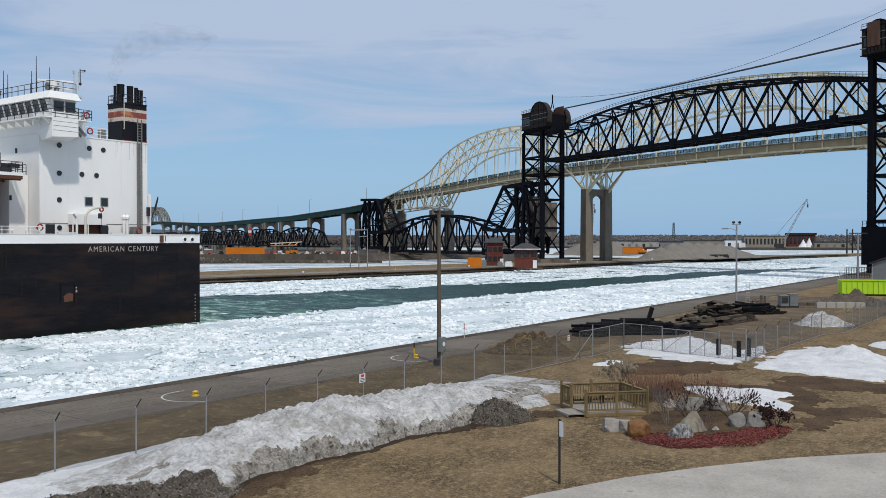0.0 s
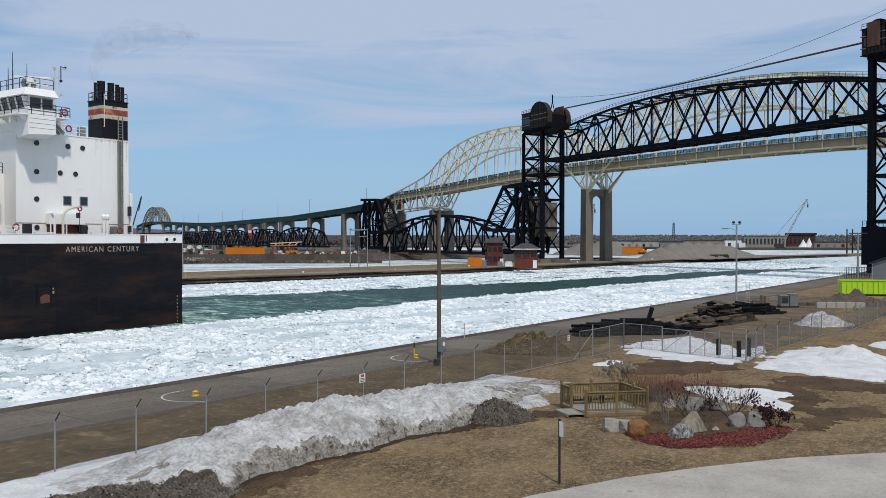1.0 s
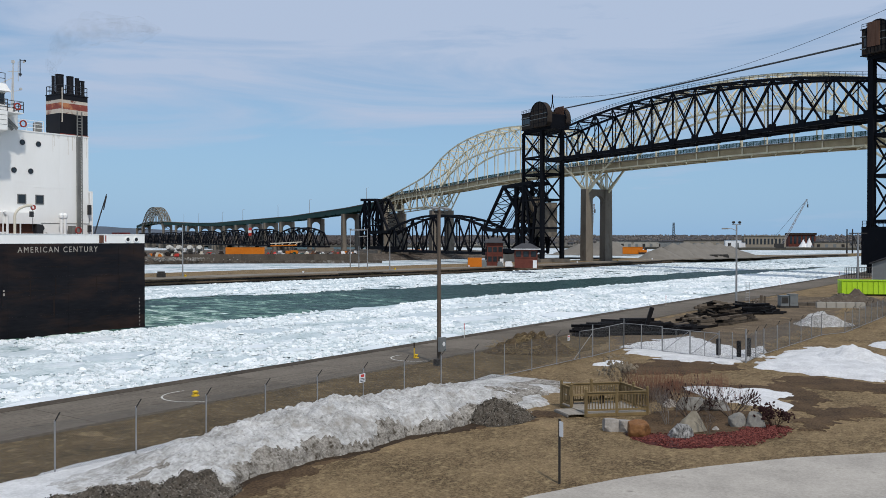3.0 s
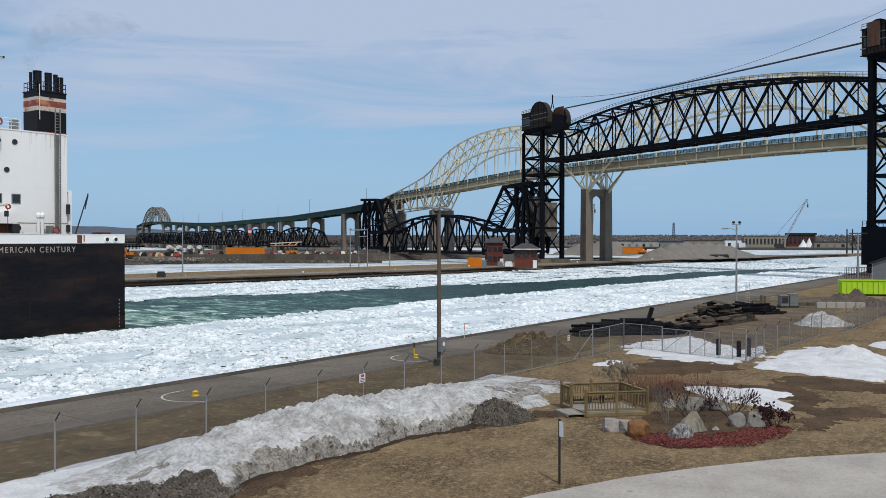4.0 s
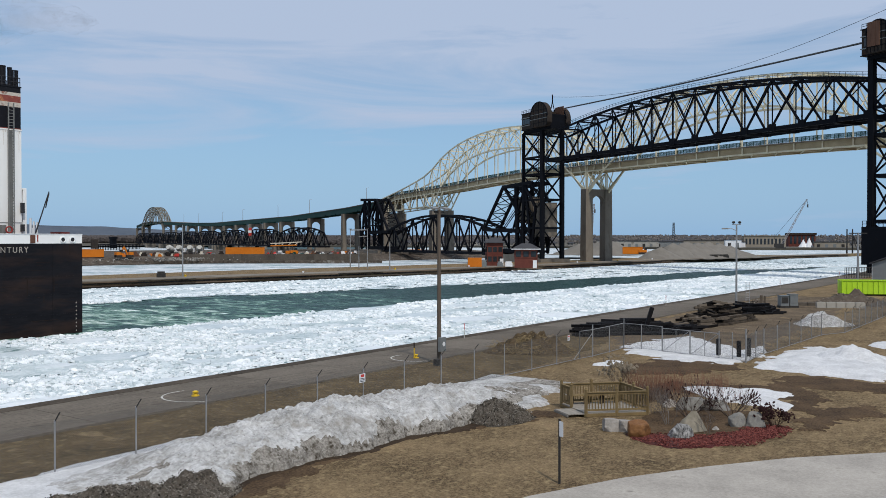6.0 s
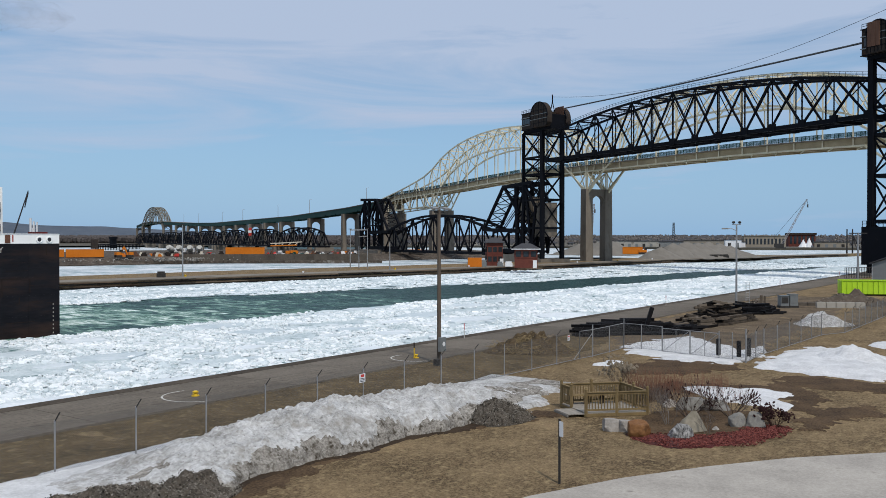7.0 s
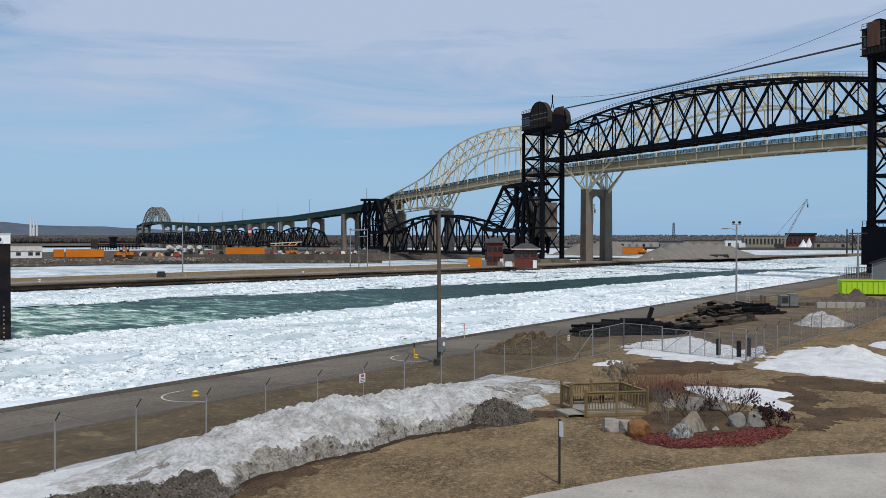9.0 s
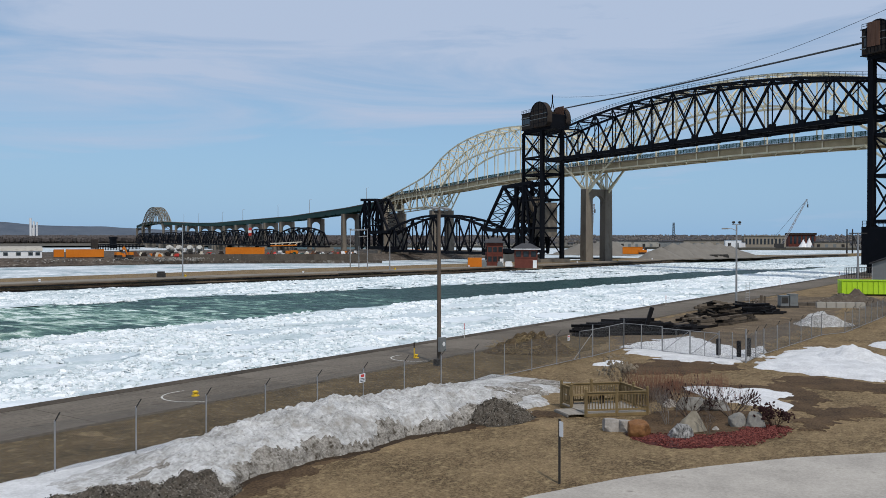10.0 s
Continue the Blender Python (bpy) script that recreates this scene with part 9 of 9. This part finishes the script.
def make_warehouse(bearing, dist, w, h, mat, label):
    m = facing(bearing, dist, 0.5, rng.uniform(-8, 8))
    t = thing("warehouse", label, "building", m, group="shore warehouses")
    boxed(t, m, "wall", (-w / 2, -7, 0, w / 2, 7, h), mat)
    boxed(t, m, "roof", (-w / 2 - 0.5, -7.5, h, w / 2 + 0.5, 7.5, h + 0.5), "roof")
    for i in range(int(w / 7)):
        x = -w / 2 + 3.5 + i * 7
        boxed(t, m, "loading_door", (x - 1.3, -7.12, 0.2, x + 1.3, -7.0, h * 0.6), "cabinet_grey" if i % 3 else "dark_iron")


for bearing, d, w, h, mat, label in ((18.6, 880, 46, 6.5, "tan_wall", "long beige warehouse on the far shore"), (22.9, 900, 38, 5.5, "pale_concrete", "low pale warehouse on the far shore"),
                                     (21.6, 930, 52, 5.0, "siding", "dark grey low shed on the far shore"), (17.2, 850, 14, 7.0, "sign_white", "small white office block on the shore"),
                                     (16.85, 870, 10, 5.0, "sign_white", "small white shed on the shore"), (20.3, 960, 40, 5.5, "tan_wall", "long beige warehouse on the far shore"),
                                     (24.2, 950, 44, 6.0, "pale_concrete", "low pale warehouse on the far shore"), (11.6, 900, 30, 5.0, "tan_wall", "long beige warehouse on the far shore")):
    make_warehouse(bearing, d, w, h, mat, label)


def make_woods(name, label, b0, b1, d0, d1, n, h, seed):
    rng = random.Random(seed)
    g = Geo()
    for _ in range(n):
        bearing, d = rng.uniform(b0, b1), rng.uniform(d0, d1)
        z = shore_z(d)
        hh = h * rng.uniform(0.55, 1.15)
        r = hh * rng.uniform(0.2, 0.42)
        p = far(bearing, d, z - 0.5)
        k = 6
        ring = [0.5 + rng.random() * 0.7 for _ in range(2 * k)]
        v = [(p.x, p.y, p.z)] + [(p.x + r * ring[i] * math.cos(i * 6.283 / k), p.y + r * ring[i] * math.sin(i * 6.283 / k), p.z + hh * (0.35 + 0.15 * rng.random())) for i in range(k)]
        v += [(p.x + r * 0.95 * ring[k + i] * math.cos(i * 6.283 / k), p.y + r * 0.95 * ring[k + i] * math.sin(i * 6.283 / k), p.z + hh * (0.78 + 0.17 * rng.random())) for i in range(k)]
        v += [(p.x + rng.gauss(0, r * 0.3), p.y + rng.gauss(0, r * 0.3), p.z + hh)]
        f = [(0, 1 + (i + 1) % k, 1 + i) for i in range(k)] + [(1 + i, 1 + (i + 1) % k, 1 + k + (i + 1) % k, 1 + k + i) for i in range(k)] + [(1 + k + i, 1 + k + (i + 1) % k, 1 + 2 * k) for i in range(k)]
        g.add(v, f)
    solid(name, g, "town_trees" if b0 < 20 else "woods", label, "trees", "stuff")


make_woods("woods", "bare grey-brown woods on the far river shore", 50, 66, 1270, 1700, 9000, 8.0, 5)
make_woods("woods", "bare trees standing between the far town houses", 6, 34, 1150, 2300, 3000, 6.0, 6)
make_woods("woods", "bare trees behind the railway trusses", 34, 50, 1100, 1900, 5000, 7, 7)

g = Geo()
HILL = [(75, 92), (66, 88), (62.3, 84), (60.5, 73), (58.5, 68), (56.5, 66), (54.5, 58), (51, 46), (47, 38), (42, 28), (36, 24), (30, 22), (24, 24), (18, 22), (12, 24), (6, 22), (-5, 20)]
v, f = [], []
for i in range(221):
    bearing = 75 - 80 * i / 220
    for (a, ha), (b, hb) in zip(HILL, HILL[1:]):
        if b <= bearing <= a:
            h = ha + (hb - ha) * (a - bearing) / (a - b)
    h += 2.2 * fbm(bearing, 1, 3, 0.5, 3)
    p, q = far(bearing, 3700), far(bearing, 4300)
    v += [(p.x, p.y, -8), (q.x, q.y, h * 1.0), (q.x * 1.08, q.y * 1.08, -8)]
    if i:
        o = 3 * i
        f += [(o - 3, o, o + 1, o - 2), (o - 2, o + 1, o + 2, o - 1)]
g.add(v, f)
solid("backdrop", g, "hill", "low wooded hills on the horizon with blue haze in their colour", "hills", "structure", True)


def make_island_wall():
    t = thing("retaining_wall", "low stained concrete retaining wall along the island edge", "wall", far(46, 372))
    for i in range(29):
        a, b = 40.1 + i * 0.42, 40.1 + (i + 0.985) * 0.42
        p, q = far(a, 352 + (a - 42) * 0.4, -1.2), far(b, 352 + (b - 42) * 0.4, -1.2)
        part("wall_panel", Geo().beam(p + Vector((0, 0, 1.7)), q + Vector((0, 0, 1.7)), 0.8, 3.4), "wall_brown", t)
    for i in range(22):
        a, b = 39.5 + i * 0.84, 39.5 + (i + 0.98) * 0.84
        p, q = far(a, 346 + (a - 42) * 0.4, -1.2), far(b, 346 + (b - 42) * 0.4, -1.2)
        part("ledge_block", Geo().beam(p + Vector((0, 0, 0.5)), q + Vector((0, 0, 0.5)), 2.4, 1.0), "bank", t)


M["wall_brown"] = surf("wall_brown", (0.055, 0.046, 0.038), (0.115, 0.098, 0.08), 0.2, 0.9, fine=2, pieces=0.4, grainy=0.9, spec=0.05)
make_island_wall()


# ---- smoke: a thin rigid plume in three nested shells that stands over the funnel ----
def smoke_material():
    m = bpy.data.materials.new("soot_smoke")
    m.use_nodes = True
    nt = m.node_tree
    b = nt.nodes["Principled BSDF"]
    b.inputs["Base Color"].default_value = (0.15, 0.135, 0.12, 1)
    b.inputs["Roughness"].default_value = 1.0
    co = nt.nodes.new("ShaderNodeTexCoord")
    n = nt.nodes.new("ShaderNodeTexNoise")
    n.inputs["Scale"].default_value, n.inputs["Detail"].default_value = 0.7, 4
    nt.links.new(co.outputs["Object"], n.inputs["Vector"])
    r = nt.nodes.new("ShaderNodeMapRange")
    r.inputs["From Min"].default_value, r.inputs["From Max"].default_value = 0.38, 0.72
    r.inputs["To Min"].default_value, r.inputs["To Max"].default_value = 0.0, 0.05
    nt.links.new(n.outputs["Fac"], r.inputs["Value"])
    nt.links.new(r.outputs["Result"], b.inputs["Alpha"])
    return m


M["smoke"] = smoke_material()


def make_plume():
    axis = [(0.0, 0.0, 0.55), (0.1, 1.2, 0.75), (0.5, 2.5, 1.0), (1.4, 3.8, 1.35), (3.0, 5.0, 1.7), (5.4, 6.1, 2.0), (8.4, 7.0, 2.1), (11.8, 7.8, 1.7), (14.5, 8.3, 0.5)]
    g = Geo()
    for shell in (1.0, 0.68, 0.36):
        rows = []
        for j in range(33):
            u = j / 32 * (len(axis) - 1)
            i = min(int(u), len(axis) - 2)
            (x, z, r), (x2, z2, r2) = axis[i], axis[i + 1]
            f = u - i
            rows.append((x + (x2 - x) * f, z + (z2 - z) * f, (r + (r2 - r) * f) * shell))
        def fn(a, v):
            x, z, r = rows[min(int(v * 32 + 0.5), 32)]
            c, e = math.cos(6.28319 * a), math.sin(6.28319 * a)
            k = r * (1 + 0.55 * noise.noise(Vector((x * 0.6 + c * 0.8, z * 0.6 + e * 0.8, shell * 7))))
            return (x + c * k * 0.8, e * k, z + c * k * -0.6)
        g.grid(20, 32, fn)
    ob = tagged(new("smoke_plume", g.mesh("smoke_plume", "smoke", True)), "thin brown-grey smoke plume over the ship's funnel", "smoke")
    ob.visible_shadow = False
    return ob


PLUME = make_plume()


# ---- motion ----
def motions():
    # the ice follows the ship's wash, the far field drifting over to the pier
    for ice, dx, dy in ((ICE_NEAR, -1.9, 0.4), (ICE_FAR, -1.1, 1.0)):
        p = ice.matrix_basis.translation.copy()
        walk(ice, [(0.0, pose(*p)), (10.0, pose(p.x + dx, p.y + dy, p.z))])
    walk(SHIP, [(0.0, pose(65.75, 81.3, 0)), (5.0, pose(53.45, 81.3, 0)), (10.0, pose(41.15, 81.3, 0))])
    # the radar turns once in 1.9 seconds
    walk(RADAR, [(0.4 * i, pose(-15.4, 3.6, 24.25, 0, 0, 60 - 191.5 * (0.4 * i - 0.48))) for i in range(26)])
    # the plume goes with the ship and leans aft
    walk(PLUME, [(t, pose(65.75 - 7.0 - 2.46 * t, 87.5, 25.3, 0, 0.4 * t, 2 * t)) for t in (0.0, 5.0, 10.0)])


motions()
